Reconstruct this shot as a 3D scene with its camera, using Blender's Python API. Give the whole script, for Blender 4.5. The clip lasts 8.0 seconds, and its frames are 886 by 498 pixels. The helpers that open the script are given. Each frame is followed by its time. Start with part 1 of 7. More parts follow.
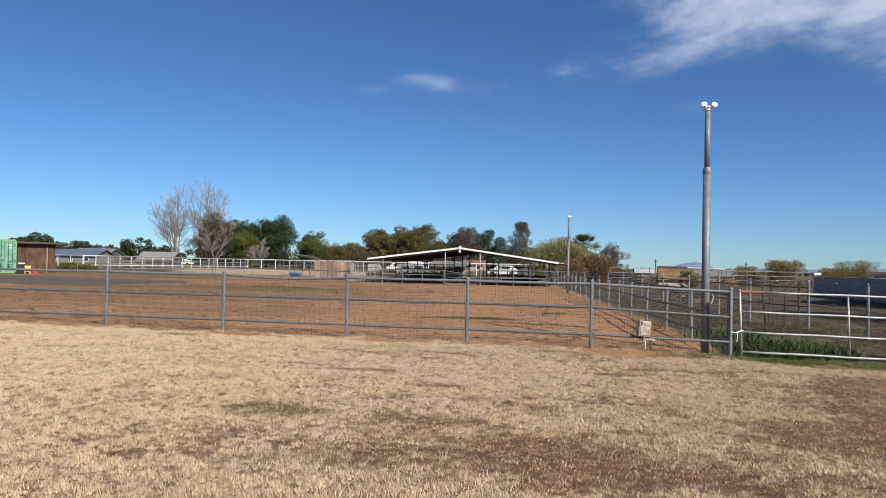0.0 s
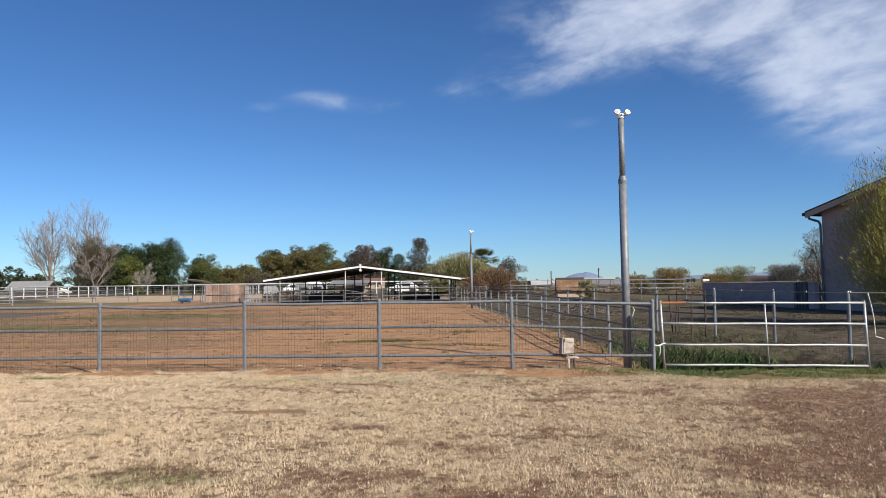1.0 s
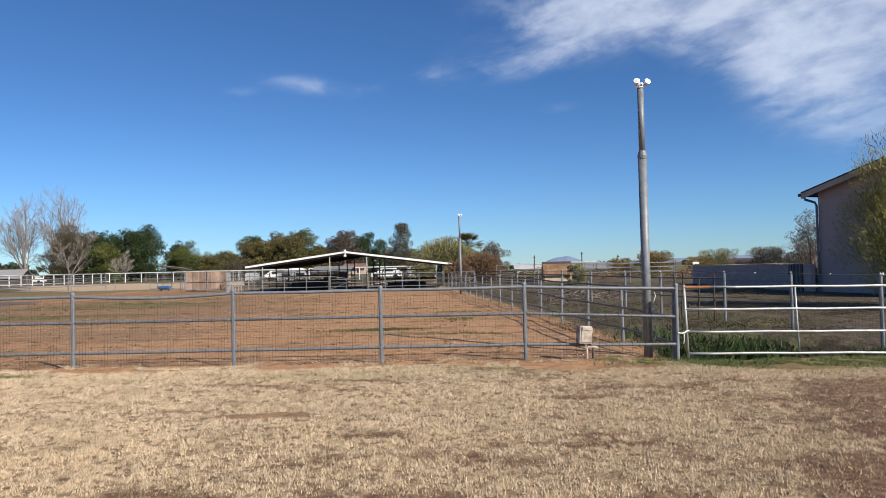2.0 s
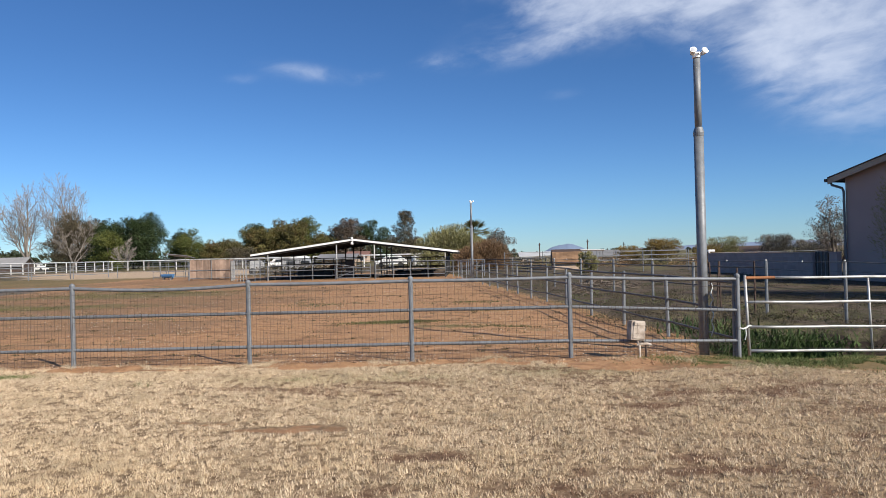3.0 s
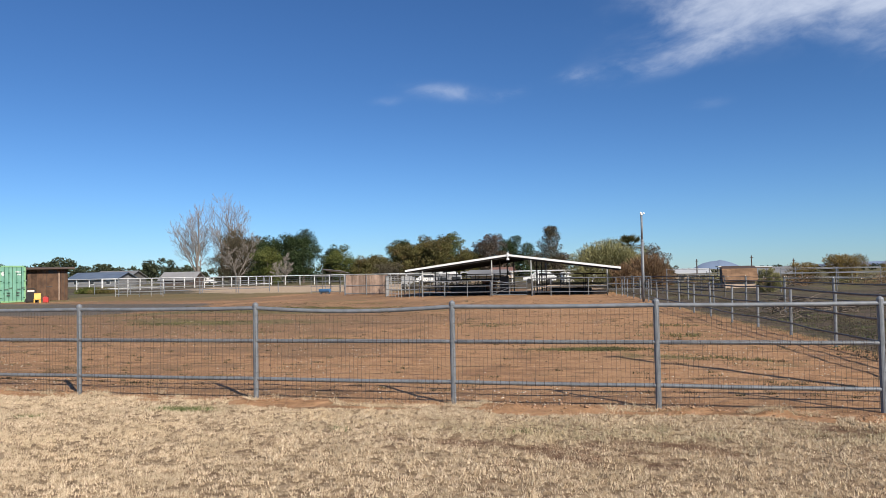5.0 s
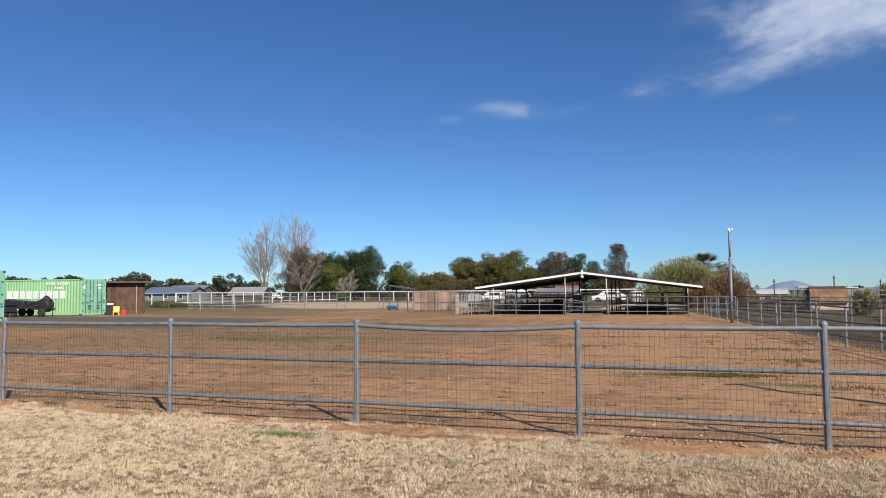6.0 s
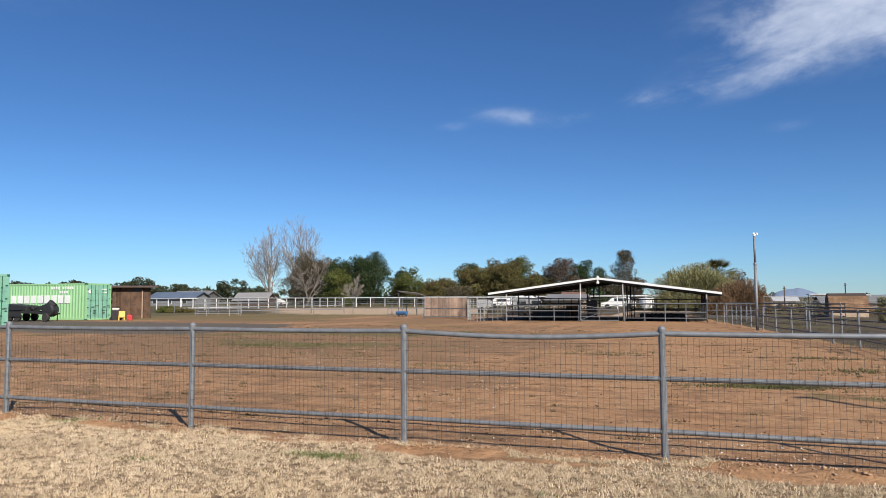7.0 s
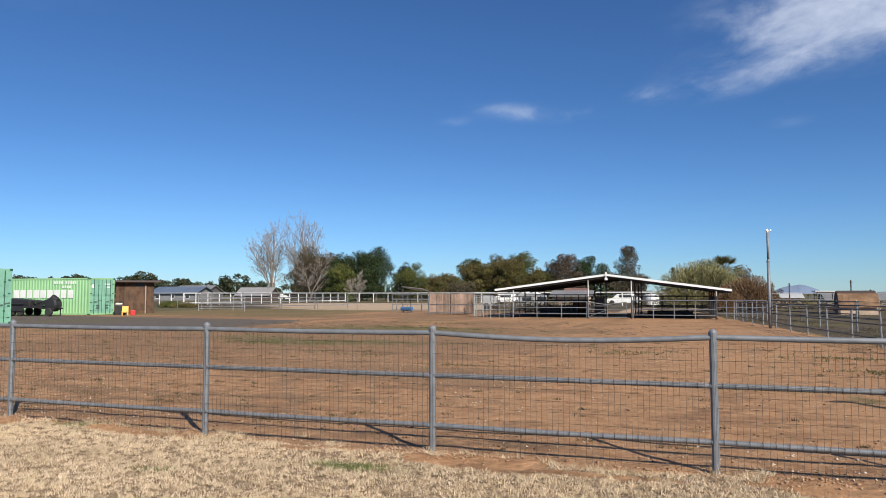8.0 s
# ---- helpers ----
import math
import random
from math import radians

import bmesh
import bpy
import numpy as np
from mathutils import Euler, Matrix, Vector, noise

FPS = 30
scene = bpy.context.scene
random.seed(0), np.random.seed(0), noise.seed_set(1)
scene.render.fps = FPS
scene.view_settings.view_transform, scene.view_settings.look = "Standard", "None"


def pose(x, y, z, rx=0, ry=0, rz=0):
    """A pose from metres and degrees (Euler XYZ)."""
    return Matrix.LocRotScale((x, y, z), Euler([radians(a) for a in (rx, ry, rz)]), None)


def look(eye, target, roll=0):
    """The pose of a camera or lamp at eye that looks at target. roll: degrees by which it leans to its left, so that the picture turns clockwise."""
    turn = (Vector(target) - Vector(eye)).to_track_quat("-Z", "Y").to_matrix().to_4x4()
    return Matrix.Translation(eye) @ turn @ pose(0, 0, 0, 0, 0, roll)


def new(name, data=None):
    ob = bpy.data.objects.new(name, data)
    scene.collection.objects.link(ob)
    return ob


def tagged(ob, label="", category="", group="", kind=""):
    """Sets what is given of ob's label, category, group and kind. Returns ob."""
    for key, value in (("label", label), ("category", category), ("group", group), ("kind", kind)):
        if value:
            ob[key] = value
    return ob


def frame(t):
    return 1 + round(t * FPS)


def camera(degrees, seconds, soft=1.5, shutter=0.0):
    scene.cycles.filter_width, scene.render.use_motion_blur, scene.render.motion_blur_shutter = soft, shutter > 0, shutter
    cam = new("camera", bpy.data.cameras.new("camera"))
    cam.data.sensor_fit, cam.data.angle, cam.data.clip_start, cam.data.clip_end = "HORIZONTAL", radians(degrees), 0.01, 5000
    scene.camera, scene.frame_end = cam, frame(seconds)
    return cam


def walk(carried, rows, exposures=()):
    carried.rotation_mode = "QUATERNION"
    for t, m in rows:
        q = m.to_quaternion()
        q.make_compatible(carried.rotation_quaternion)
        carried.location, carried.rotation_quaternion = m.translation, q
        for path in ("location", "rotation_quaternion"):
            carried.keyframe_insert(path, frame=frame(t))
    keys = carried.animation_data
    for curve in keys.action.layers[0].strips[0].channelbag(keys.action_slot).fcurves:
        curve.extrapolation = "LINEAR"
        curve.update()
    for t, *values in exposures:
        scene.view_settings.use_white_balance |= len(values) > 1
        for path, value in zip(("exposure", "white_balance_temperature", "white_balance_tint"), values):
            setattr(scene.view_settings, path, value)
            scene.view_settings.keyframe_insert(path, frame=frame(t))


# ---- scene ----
# ---- camera and walk ----
cam = camera(64.2, 8.0, soft=0.85)
PATH = [
    (0, (1.025, -0.301, 1.453), (0.619, 1.657, 1.497), 1.2),
    (0.5, (0.911, 0.152, 1.485), (0.683, 2.138, 1.574), -0.3),
    (1, (0.654, 0.611, 1.506), (0.535, 2.605, 1.599), -0.9),
    (1.5, (0.434, 1.025, 1.497), (0.361, 3.023, 1.573), -1.3),
    (2.8, (-0.243, 2.409, 1.535), (-0.306, 4.408, 1.553), -1.4),
    (3, (-0.343, 2.574, 1.535), (-0.414, 4.572, 1.55), -1.4),
    (3.5, (-0.608, 3.112, 1.542), (-0.721, 5.108, 1.556), -1.5),
    (4, (-0.863, 3.584, 1.548), (-1.056, 5.575, 1.572), -1.5),
    (4.5, (-1.251, 3.973, 1.554), (-1.572, 5.947, 1.596), -1.4),
    (5, (-1.661, 4.372, 1.565), (-2.122, 6.317, 1.634), -1.1),
    (5.2, (-1.836, 4.516, 1.556), (-2.347, 6.448, 1.636), -1.0),
    (6.3, (-2.765, 5.247, 1.542), (-3.405, 7.137, 1.675), -0.4),
    (6.5, (-2.934, 5.416, 1.533), (-3.577, 7.305, 1.671), -0.4),
    (7, (-3.356, 5.727, 1.506), (-3.99, 7.619, 1.645), -0.3),
    (7.5, (-3.69, 5.958, 1.532), (-4.321, 7.851, 1.67), -0.2),
    (8, (-3.775, 6.054, 1.55), (-4.414, 7.945, 1.676), -0.1),
]
walk(cam, [(t, look(eye, target, roll)) for t, eye, target, roll in PATH], ((0.0, 0.38), (0.8, 0.46), (1.5, 0.5), (4.5, 0.5), (5.0, 0.44), (6.5, 0.45), (8.0, 0.43)))

# ---- world, sun, exposure ----
SUN_AZ, SUN_EL = 133.0, 34.0      # clockwise from +y, above the horizon
world = bpy.data.worlds.new("sky")
scene.world = world
world.use_nodes = True


class Nodes:
    """Short hand for building node trees."""

    def __init__(self, tree):
        self.t = tree
        self.t.nodes.clear()

    def add(self, kind, **props):
        n = self.t.nodes.new(kind)
        for k, v in props.items():
            if k == "inputs":
                for name, val in v.items():
                    self.put(n.inputs[name], val)
            elif k == "data_type":
                n.data_type = v
            elif k == "operation":
                n.operation = v
            elif k == "blend_type":
                n.blend_type = v
            elif k == "sky_type":
                n.sky_type = v
            elif k == "attribute_name":
                n.attribute_name = v
            elif k == "noise_dimensions":
                n.noise_dimensions = v
            elif k == "feature":
                n.feature = v
        return n

    def put(self, socket, val):
        if hasattr(val, "is_linked") or hasattr(val, "link_limit"):
            self.t.links.new(val, socket)
        elif hasattr(val, "outputs"):
            self.t.links.new(val.outputs[0], socket)
        else:
            socket.default_value = val

    def math(self, op, a, b=0.0, c=0.0, clamp=False):
        n = self.t.nodes.new("ShaderNodeMath")
        n.operation, n.use_clamp = op, clamp
        for i, v in enumerate((a, b, c)):
            self.put(n.inputs[i], v)
        return n.outputs[0]

    def mix(self, fac, a, b, blend="MIX"):
        n = self.t.nodes.new("ShaderNodeMix")
        n.data_type, n.blend_type = "RGBA", blend
        self.put(n.inputs[0], fac)
        self.put(n.inputs[6], rgba(a))
        self.put(n.inputs[7], rgba(b))
        return n.outputs[2]

    def noise(self, vec, scale, detail=4.0, rough=0.55, distortion=0.0):
        n = self.t.nodes.new("ShaderNodeTexNoise")
        self.put(n.inputs["Vector"], vec)
        n.inputs["Scale"].default_value = scale
        n.inputs["Detail"].default_value = detail
        n.inputs["Roughness"].default_value = rough
        n.inputs["Distortion"].default_value = distortion
        return n.outputs[0]

    def step(self, v, lo, hi):
        n = self.t.nodes.new("ShaderNodeMapRange")
        n.interpolation_type = "SMOOTHSTEP"
        self.put(n.inputs[0], v)
        n.inputs[1].default_value, n.inputs[2].default_value = lo, hi
        return n.outputs[0]

    def bump(self, height, strength=0.3, distance=0.02):
        n = self.t.nodes.new("ShaderNodeBump")
        n.inputs["Strength"].default_value = strength
        n.inputs["Distance"].default_value = distance
        self.put(n.inputs["Height"], height)
        return n.outputs[0]


def rgba(c):
    return (*c, 1.0) if isinstance(c, tuple) and len(c) == 3 else c


w = Nodes(world.node_tree)
sky = w.add("ShaderNodeTexSky", sky_type="NISHITA")
sky.sun_disc = False
sky.sun_elevation, sky.sun_rotation = radians(SUN_EL), radians(SUN_AZ)
sky.altitude, sky.air_density, sky.dust_density, sky.ozone_density = 400.0, 1.0, 0.0, 3.0
coord = w.add("ShaderNodeTexCoord")
sep = w.add("ShaderNodeSeparateXYZ", inputs={0: coord.outputs["Generated"]})
az = w.math("MULTIPLY", w.math("ARCTAN2", sep.outputs[0], sep.outputs[1]), 57.2958)
el = w.math("MULTIPLY", w.math("ARCSINE", sep.outputs[2]), 57.2958)


def puff(a0, e0, la, le, turn):
    """A soft oval of thin cloud about an azimuth and elevation, in degrees."""
    c, s = math.cos(radians(turn)), math.sin(radians(turn))
    da, de = w.math("SUBTRACT", az, a0), w.math("SUBTRACT", el, e0)
    u = w.math("DIVIDE", w.math("ADD", w.math("MULTIPLY", da, c), w.math("MULTIPLY", de, s)), la)
    v = w.math("DIVIDE", w.math("SUBTRACT", w.math("MULTIPLY", de, c), w.math("MULTIPLY", da, s)), le)
    r = w.math("ADD", w.math("MULTIPLY", u, u), w.math("MULTIPLY", v, v))
    return w.math("EXPONENT", w.math("MULTIPLY", r, -1.0))


cover = 0.0
for a0, e0, la, le, turn, amount in ((4.0, 15.9, 5.0, 1.0, 9, 0.60), (11, 19.2, 8.0, 2.7, 8, 0.80), (21, 20, 11, 3.4, -2, 1.0),
                                     (24.5, 14.2, 7.0, 3.3, -38, 1.0), (33, 15.5, 7.5, 5.0, 10, 0.9), (33, 24, 22, 4, 4, 0.75),
                                     (-12.8, 14.5, 3.4, 0.75, -6, 0.5), (-7.4, 14.3, 1.6, 0.5, 12, 0.42), (-17.5, 13.8, 1.6, 0.4, 0, 0.3),
                                     (-2.6, 15.3, 1.8, 0.6, 0, 0.34), (7.5, 12.4, 1.9, 0.5, 0, 0.22), (-60, 22, 16, 3, 8, 0.6),
                                     (80, 18, 24, 5, 0, 0.7), (150, 14, 26, 4, -6, 0.5), (-130, 20, 22, 4, 5, 0.5)):
    cover = w.math("ADD", cover, w.math("MULTIPLY", puff(a0, e0, la, le, turn), amount))
streak = w.add("ShaderNodeCombineXYZ", inputs={0: w.math("MULTIPLY", az, 0.115), 1: w.math("SUBTRACT", w.math("MULTIPLY", el, 0.26), w.math("MULTIPLY", az, 0.03)), 2: 1.3})
wisp = w.noise(streak.outputs[0], 1.7, 8.0, 0.55, 0.35)
fine = w.noise(streak.outputs[0], 5.0, 6.0, 0.55, 0.4)
body = w.math("ADD", w.math("MULTIPLY", w.step(wisp, 0.26, 0.76), 0.80), w.math("MULTIPLY", w.step(fine, 0.2, 0.8), 0.20))
cloud = w.step(w.math("ADD", w.math("MULTIPLY", w.math("MINIMUM", cover, 1.1), 0.78), w.math("MULTIPLY", w.math("SUBTRACT", w.math("MULTIPLY", body, 0.8), 0.42), w.math("MINIMUM", w.math("MULTIPLY", cover, 1.8), 0.9))), 0.02, 1.25)
cloud = w.math("MULTIPLY", cloud, 0.74)
# a dry, deep blue sky that pales towards the horizon
tone = w.mix(1.0, sky.outputs[0], w.mix(w.step(el, 0.0, 16.0), (0.60, 0.92, 1.38), (0.485, 0.785, 1.16)), "MULTIPLY")
air = w.mix(cloud, tone, (9.5, 10.3, 12.0))
back = w.add("ShaderNodeBackground", inputs={"Color": air, "Strength": 0.060})
w.add("ShaderNodeOutputWorld", inputs={"Surface": back.outputs[0]})

sun_data = bpy.data.lights.new("sun", "SUN")
sun_data.energy, sun_data.angle, sun_data.color = 4.9, radians(0.53), (1.0, 0.93, 0.82)
sun = new("sun", sun_data)
a, e = radians(SUN_AZ), radians(SUN_EL)
sun.matrix_world = look((30 * math.sin(a), 30 * math.cos(a), 40), (30 * math.sin(a) - math.sin(a) * math.cos(e), 30 * math.cos(a) - math.cos(a) * math.cos(e), 40 - math.sin(e)))

# ---- materials ----
def material(name, build):
    m = bpy.data.materials.new(name)
    m.use_nodes = True
    n = Nodes(m.node_tree)
    s = n.add("ShaderNodeBsdfPrincipled")
    n.add("ShaderNodeOutputMaterial", inputs={"Surface": s.outputs[0]})
    n.pos = n.add("ShaderNodeNewGeometry").outputs["Position"]
    build(n, s)
    return m


def plain(name, colour, other=None, rough=0.7, metal=0.0, scale=3.0, amount=0.6, grain=60.0, bump=0.15, spec=0.5, piece=0.0):
    """A surface of two tones at two scales, with fine relief; piece: how much whole pieces differ."""
    other = other or tuple(c * 0.62 for c in colour)

    def build(n, s):
        big = n.step(n.noise(n.pos, scale, 5.0), 0.35, 0.68)
        small = n.noise(n.pos, grain, 3.0)
        fac = n.math("MULTIPLY", n.math("ADD", n.math("MULTIPLY", big, 0.7), n.math("MULTIPLY", small, 0.3)), amount)
        col = n.mix(fac, colour, other)
        if piece:
            info = n.add("ShaderNodeObjectInfo")
            dim = n.math("ADD", n.math("MULTIPLY", info.outputs["Random"], piece), 1.0 - piece * 0.6)
            shade = n.add("ShaderNodeCombineColor", inputs={0: dim, 1: dim, 2: dim})
            col = n.mix(1.0, col, shade.outputs[0], "MULTIPLY")
        n.put(s.inputs["Base Color"], col)
        n.put(s.inputs["Roughness"], n.math("ADD", n.math("MULTIPLY", small, 0.2), rough - 0.1, clamp=True))
        s.inputs["Metallic"].default_value = metal
        s.inputs["Specular IOR Level"].default_value = spec
        if bump:
            n.put(s.inputs["Normal"], n.bump(small, bump, 0.01))
    return material(name, build)


def leafy(name, dark, light, other=None, rough=0.75):
    """Foliage: each small leaf or tuft takes a tone of its own."""
    def build(n, s):
        isl = n.add("ShaderNodeNewGeometry").outputs["Random Per Island"]
        bough = n.step(n.noise(n.pos, 0.42, 3.0, 0.6), 0.36, 0.66)
        col = n.mix(n.math("ADD", n.math("MULTIPLY", isl, 0.45), n.math("MULTIPLY", bough, 0.55)), dark, light)
        if other:
            col = n.mix(n.math("MULTIPLY", n.step(n.noise(n.pos, 0.55, 3.0), 0.45, 0.72), 0.8), col, other)
        n.put(s.inputs["Base Color"], col)
        s.inputs["Roughness"].default_value = rough
        s.inputs["Specular IOR Level"].default_value = 0.25
        s.inputs["Transmission Weight"].default_value = 0.0
    return material(name, build)


def ground_build(n, s):
    def at(name):
        return n.add("ShaderNodeAttribute", attribute_name=name).outputs["Fac"]
    fine = n.noise(n.pos, 42.0, 5.0, 0.65)
    mid = n.noise(n.pos, 5.0, 6.0, 0.62)
    big = n.noise(n.pos, 0.8, 5.0, 0.6)
    flat = n.add("ShaderNodeMapping", inputs={"Vector": n.pos, "Scale": (0.75, 1.25, 1.0), "Rotation": (0, 0, radians(9))})
    ruts = n.noise(flat.outputs[0], 2.2, 5.0, 0.6, 0.4)
    soil = n.mix(n.step(mid, 0.35, 0.7), (0.455, 0.262, 0.140), (0.315, 0.168, 0.083))
    soil = n.mix(n.math("MULTIPLY", n.step(ruts, 0.50, 0.62), 0.48), soil, (0.175, 0.092, 0.050))
    tracks = n.add("ShaderNodeMapping", inputs={"Vector": n.pos, "Scale": (0.26, 1.0, 1.0), "Rotation": (0, 0, radians(-6))})
    band = n.noise(tracks.outputs[0], 0.9, 6.0, 0.65, 0.3)
    soil = n.mix(n.math("MULTIPLY", n.step(band, 0.53, 0.63), 0.45), soil, (0.17, 0.092, 0.052))
    soil = n.mix(n.math("MULTIPLY", n.step(band, 0.46, 0.34), 0.35), soil, (0.43, 0.26, 0.145))
    soil = n.mix(n.math("MULTIPLY", n.step(big, 0.42, 0.62), 0.45), soil, (0.40, 0.235, 0.125))
    damp = n.step(n.math("ADD", at("damp"), n.math("MULTIPLY", n.math("SUBTRACT", mid, 0.5), 0.9)), 0.35, 0.8)
    soil = n.mix(n.math("MULTIPLY", damp, 0.58), soil, (0.185, 0.115, 0.068))
    litter = n.step(n.math("ADD", n.math("MULTIPLY", n.noise(n.pos, 1.1, 7.0, 0.7, 0.6), 0.75), n.math("MULTIPLY", n.noise(n.pos, 9.0, 4.0, 0.6), 0.25)), 0.535, 0.62)
    soil = n.mix(n.math("MULTIPLY", litter, 0.42), soil, (0.125, 0.092, 0.050))
    soil = n.mix(n.math("MULTIPLY", n.step(fine, 0.58, 0.70), 0.5), soil, (0.52, 0.36, 0.225))
    soil = n.mix(n.math("MULTIPLY", n.step(n.noise(n.pos, 16.0, 4.0), 0.57, 0.70), 0.45), soil, (0.15, 0.082, 0.044))
    thatch = n.mix(n.step(n.noise(n.pos, 11.0, 6.0, 0.7), 0.38, 0.62), (0.38, 0.28, 0.175), (0.165, 0.11, 0.066))
    thatch = n.mix(n.math("MULTIPLY", at("brown"), 0.75), thatch, (0.115, 0.058, 0.035))
    edge = n.step(n.math("ADD", at("lawn"), n.math("MULTIPLY", n.math("SUBTRACT", mid, 0.5), 0.9)), 0.42, 0.6)
    col = n.mix(edge, soil, thatch)
    yard = n.mix(n.step(mid, 0.35, 0.66), (0.150, 0.113, 0.085), (0.055, 0.042, 0.031))
    yard = n.mix(n.math("MULTIPLY", n.step(n.noise(n.pos, 0.9, 7.0, 0.68, 0.4), 0.46, 0.58), 0.7), yard, (0.052, 0.054, 0.024))
    yard = n.mix(n.math("MULTIPLY", n.step(fine, 0.60, 0.70), 0.4), yard, (0.30, 0.25, 0.19))
    col = n.mix(n.step(n.math("ADD", at("yard"), n.math("MULTIPLY", n.math("SUBTRACT", mid, 0.5), 0.6)), 0.42, 0.58), col, yard)
    gravel = n.mix(n.step(fine, 0.35, 0.7), (0.165, 0.138, 0.112), (0.088, 0.074, 0.062))
    col = n.mix(n.step(n.math("ADD", at("drive"), n.math("MULTIPLY", n.math("SUBTRACT", big, 0.5), 0.7)), 0.4, 0.6), col, gravel)
    weeds = n.mix(n.step(mid, 0.35, 0.65), (0.085, 0.088, 0.035), (0.19, 0.155, 0.075))
    wn = n.step(n.math("ADD", at("weedy"), n.math("MULTIPLY", n.math("SUBTRACT", n.noise(n.pos, 1.7, 6.0, 0.68), 0.5), 1.5)), 0.45, 0.75)
    col = n.mix(n.math("MULTIPLY", wn, 0.72), col, weeds)
    sand = n.mix(n.step(mid, 0.3, 0.7), (0.50, 0.385, 0.27), (0.38, 0.27, 0.175))
    col = n.mix(n.step(n.math("ADD", at("sand"), n.math("MULTIPLY", n.math("SUBTRACT", big, 0.5), 0.8)), 0.35, 0.65), col, sand)
    # near-black: shade and manure on the barn floor, dark soil in the ditch
    col = n.mix(n.step(n.math("ADD", at("muck"), n.math("MULTIPLY", n.math("SUBTRACT", mid, 0.5), 0.5)), 0.4, 0.6), col, (0.030, 0.022, 0.017))
    n.put(s.inputs["Base Color"], col)
    s.inputs["Roughness"].default_value = 0.95
    s.inputs["Specular IOR Level"].default_value = 0.15
    h = n.math("ADD", n.math("MULTIPLY", fine, 0.35), n.math("ADD", n.math("MULTIPLY", mid, 1.0), n.math("MULTIPLY", ruts, 1.2)))
    n.put(s.inputs["Normal"], n.bump(h, 0.75, 0.07))


GROUND = material("ground", ground_build)


def blade_build(n, s):
    isl = n.add("ShaderNodeNewGeometry").outputs["Random Per Island"]
    tint = n.add("ShaderNodeAttribute", attribute_name="tint").outputs["Fac"]
    col = n.mix(isl, (0.80, 0.66, 0.48), (0.34, 0.24, 0.145))
    col = n.mix(n.math("MULTIPLY", n.step(n.noise(n.pos, 0.5, 4.0), 0.42, 0.68), 0.45), col, (0.62, 0.475, 0.295))
    col = n.mix(n.math("MULTIPLY", n.step(n.noise(n.pos, 1.7, 6.0, 0.68, 0.5), 0.46, 0.66), 0.55), col, (0.36, 0.285, 0.19))
    brown = n.mix(isl, (0.40, 0.25, 0.165), (0.125, 0.066, 0.040))
    col = n.mix(tint, col, brown)
    green = n.add("ShaderNodeAttribute", attribute_name="green").outputs["Fac"]
    col = n.mix(green, col, n.mix(isl, (0.26, 0.27, 0.13), (0.13, 0.165, 0.06)))
    n.put(s.inputs["Base Color"], col)
    s.inputs["Roughness"].default_value = 0.8
    s.inputs["Specular IOR Level"].default_value = 0.2


BLADES = material("dry_grass", blade_build)
WEED = leafy("green_weed", (0.055, 0.076, 0.022), (0.17, 0.19, 0.068))
STRAW = leafy("straw", (0.30, 0.21, 0.12), (0.74, 0.61, 0.42))
STONE = leafy("pale_chip", (0.42, 0.31, 0.22), (0.74, 0.66, 0.54))


def galv_build(n, s):
    blot = n.noise(n.pos, 9.0, 5.0, 0.65)
    grain = n.noise(n.pos, 70.0, 3.0)
    col = n.mix(n.step(blot, 0.35, 0.7), (0.205, 0.216, 0.230), (0.150, 0.159, 0.170))
    col = n.mix(n.math("MULTIPLY", n.step(n.noise(n.pos, 3.0, 6.0, 0.7), 0.68, 0.78), 0.06), col, (0.20, 0.14, 0.10))
    n.put(s.inputs["Base Color"], col)
    s.inputs["Metallic"].default_value = 0.2
    n.put(s.inputs["Roughness"], n.math("ADD", n.math("MULTIPLY", grain, 0.25), 0.42))
    n.put(s.inputs["Normal"], n.bump(grain, 0.12, 0.004))


GALV = material("galvanised_pipe", galv_build)
PALE_PIPE = plain("pale_gate_pipe", (0.50, 0.50, 0.485), (0.26, 0.25, 0.24), 0.45, 0.35, 7.0, 0.8, 80, 0.1)
RUST = plain("rusty_pipe", (0.085, 0.05, 0.036), (0.045, 0.03, 0.024), 0.85, 0.1, 12.0, 0.9)
DARK_PIPE = plain("weathered_dark_pipe", (0.16, 0.155, 0.15), (0.085, 0.075, 0.068), 0.65, 0.3, 5.0, 0.8)
WIRE = plain("fence_wire", (0.075, 0.055, 0.042), (0.04, 0.03, 0.024), 0.7, 0.4, 20.0, 0.8, 90, 0.0)
WHITE_PIPE = plain("white_painted_pipe", (0.68, 0.67, 0.65), (0.46, 0.45, 0.43), 0.5, 0.0, 2.0, 0.6)
WHITE = plain("white_paint", (0.80, 0.80, 0.78), (0.62, 0.61, 0.58), 0.5, 0.0, 1.5, 0.6)
LAMP_WHITE = plain("white_lamp_housing", (0.82, 0.82, 0.82), (0.7, 0.7, 0.7), 0.35, 0.0, 6.0, 0.5)
LENS = plain("lamp_glass", (0.55, 0.57, 0.6), (0.4, 0.42, 0.45), 0.12, 0.0, 6.0, 0.4, 60, 0.0)
# black paint; also the shade colour of the barn's inner posts and pens
BLACK = plain("black_paint_and_shade", (0.022, 0.022, 0.024), (0.04, 0.037, 0.034), 0.5, 0.1, 4.0, 0.6)
RUBBER = plain("black_rubber", (0.025, 0.025, 0.025), (0.045, 0.042, 0.038), 0.85, 0.0, 6.0, 0.6)
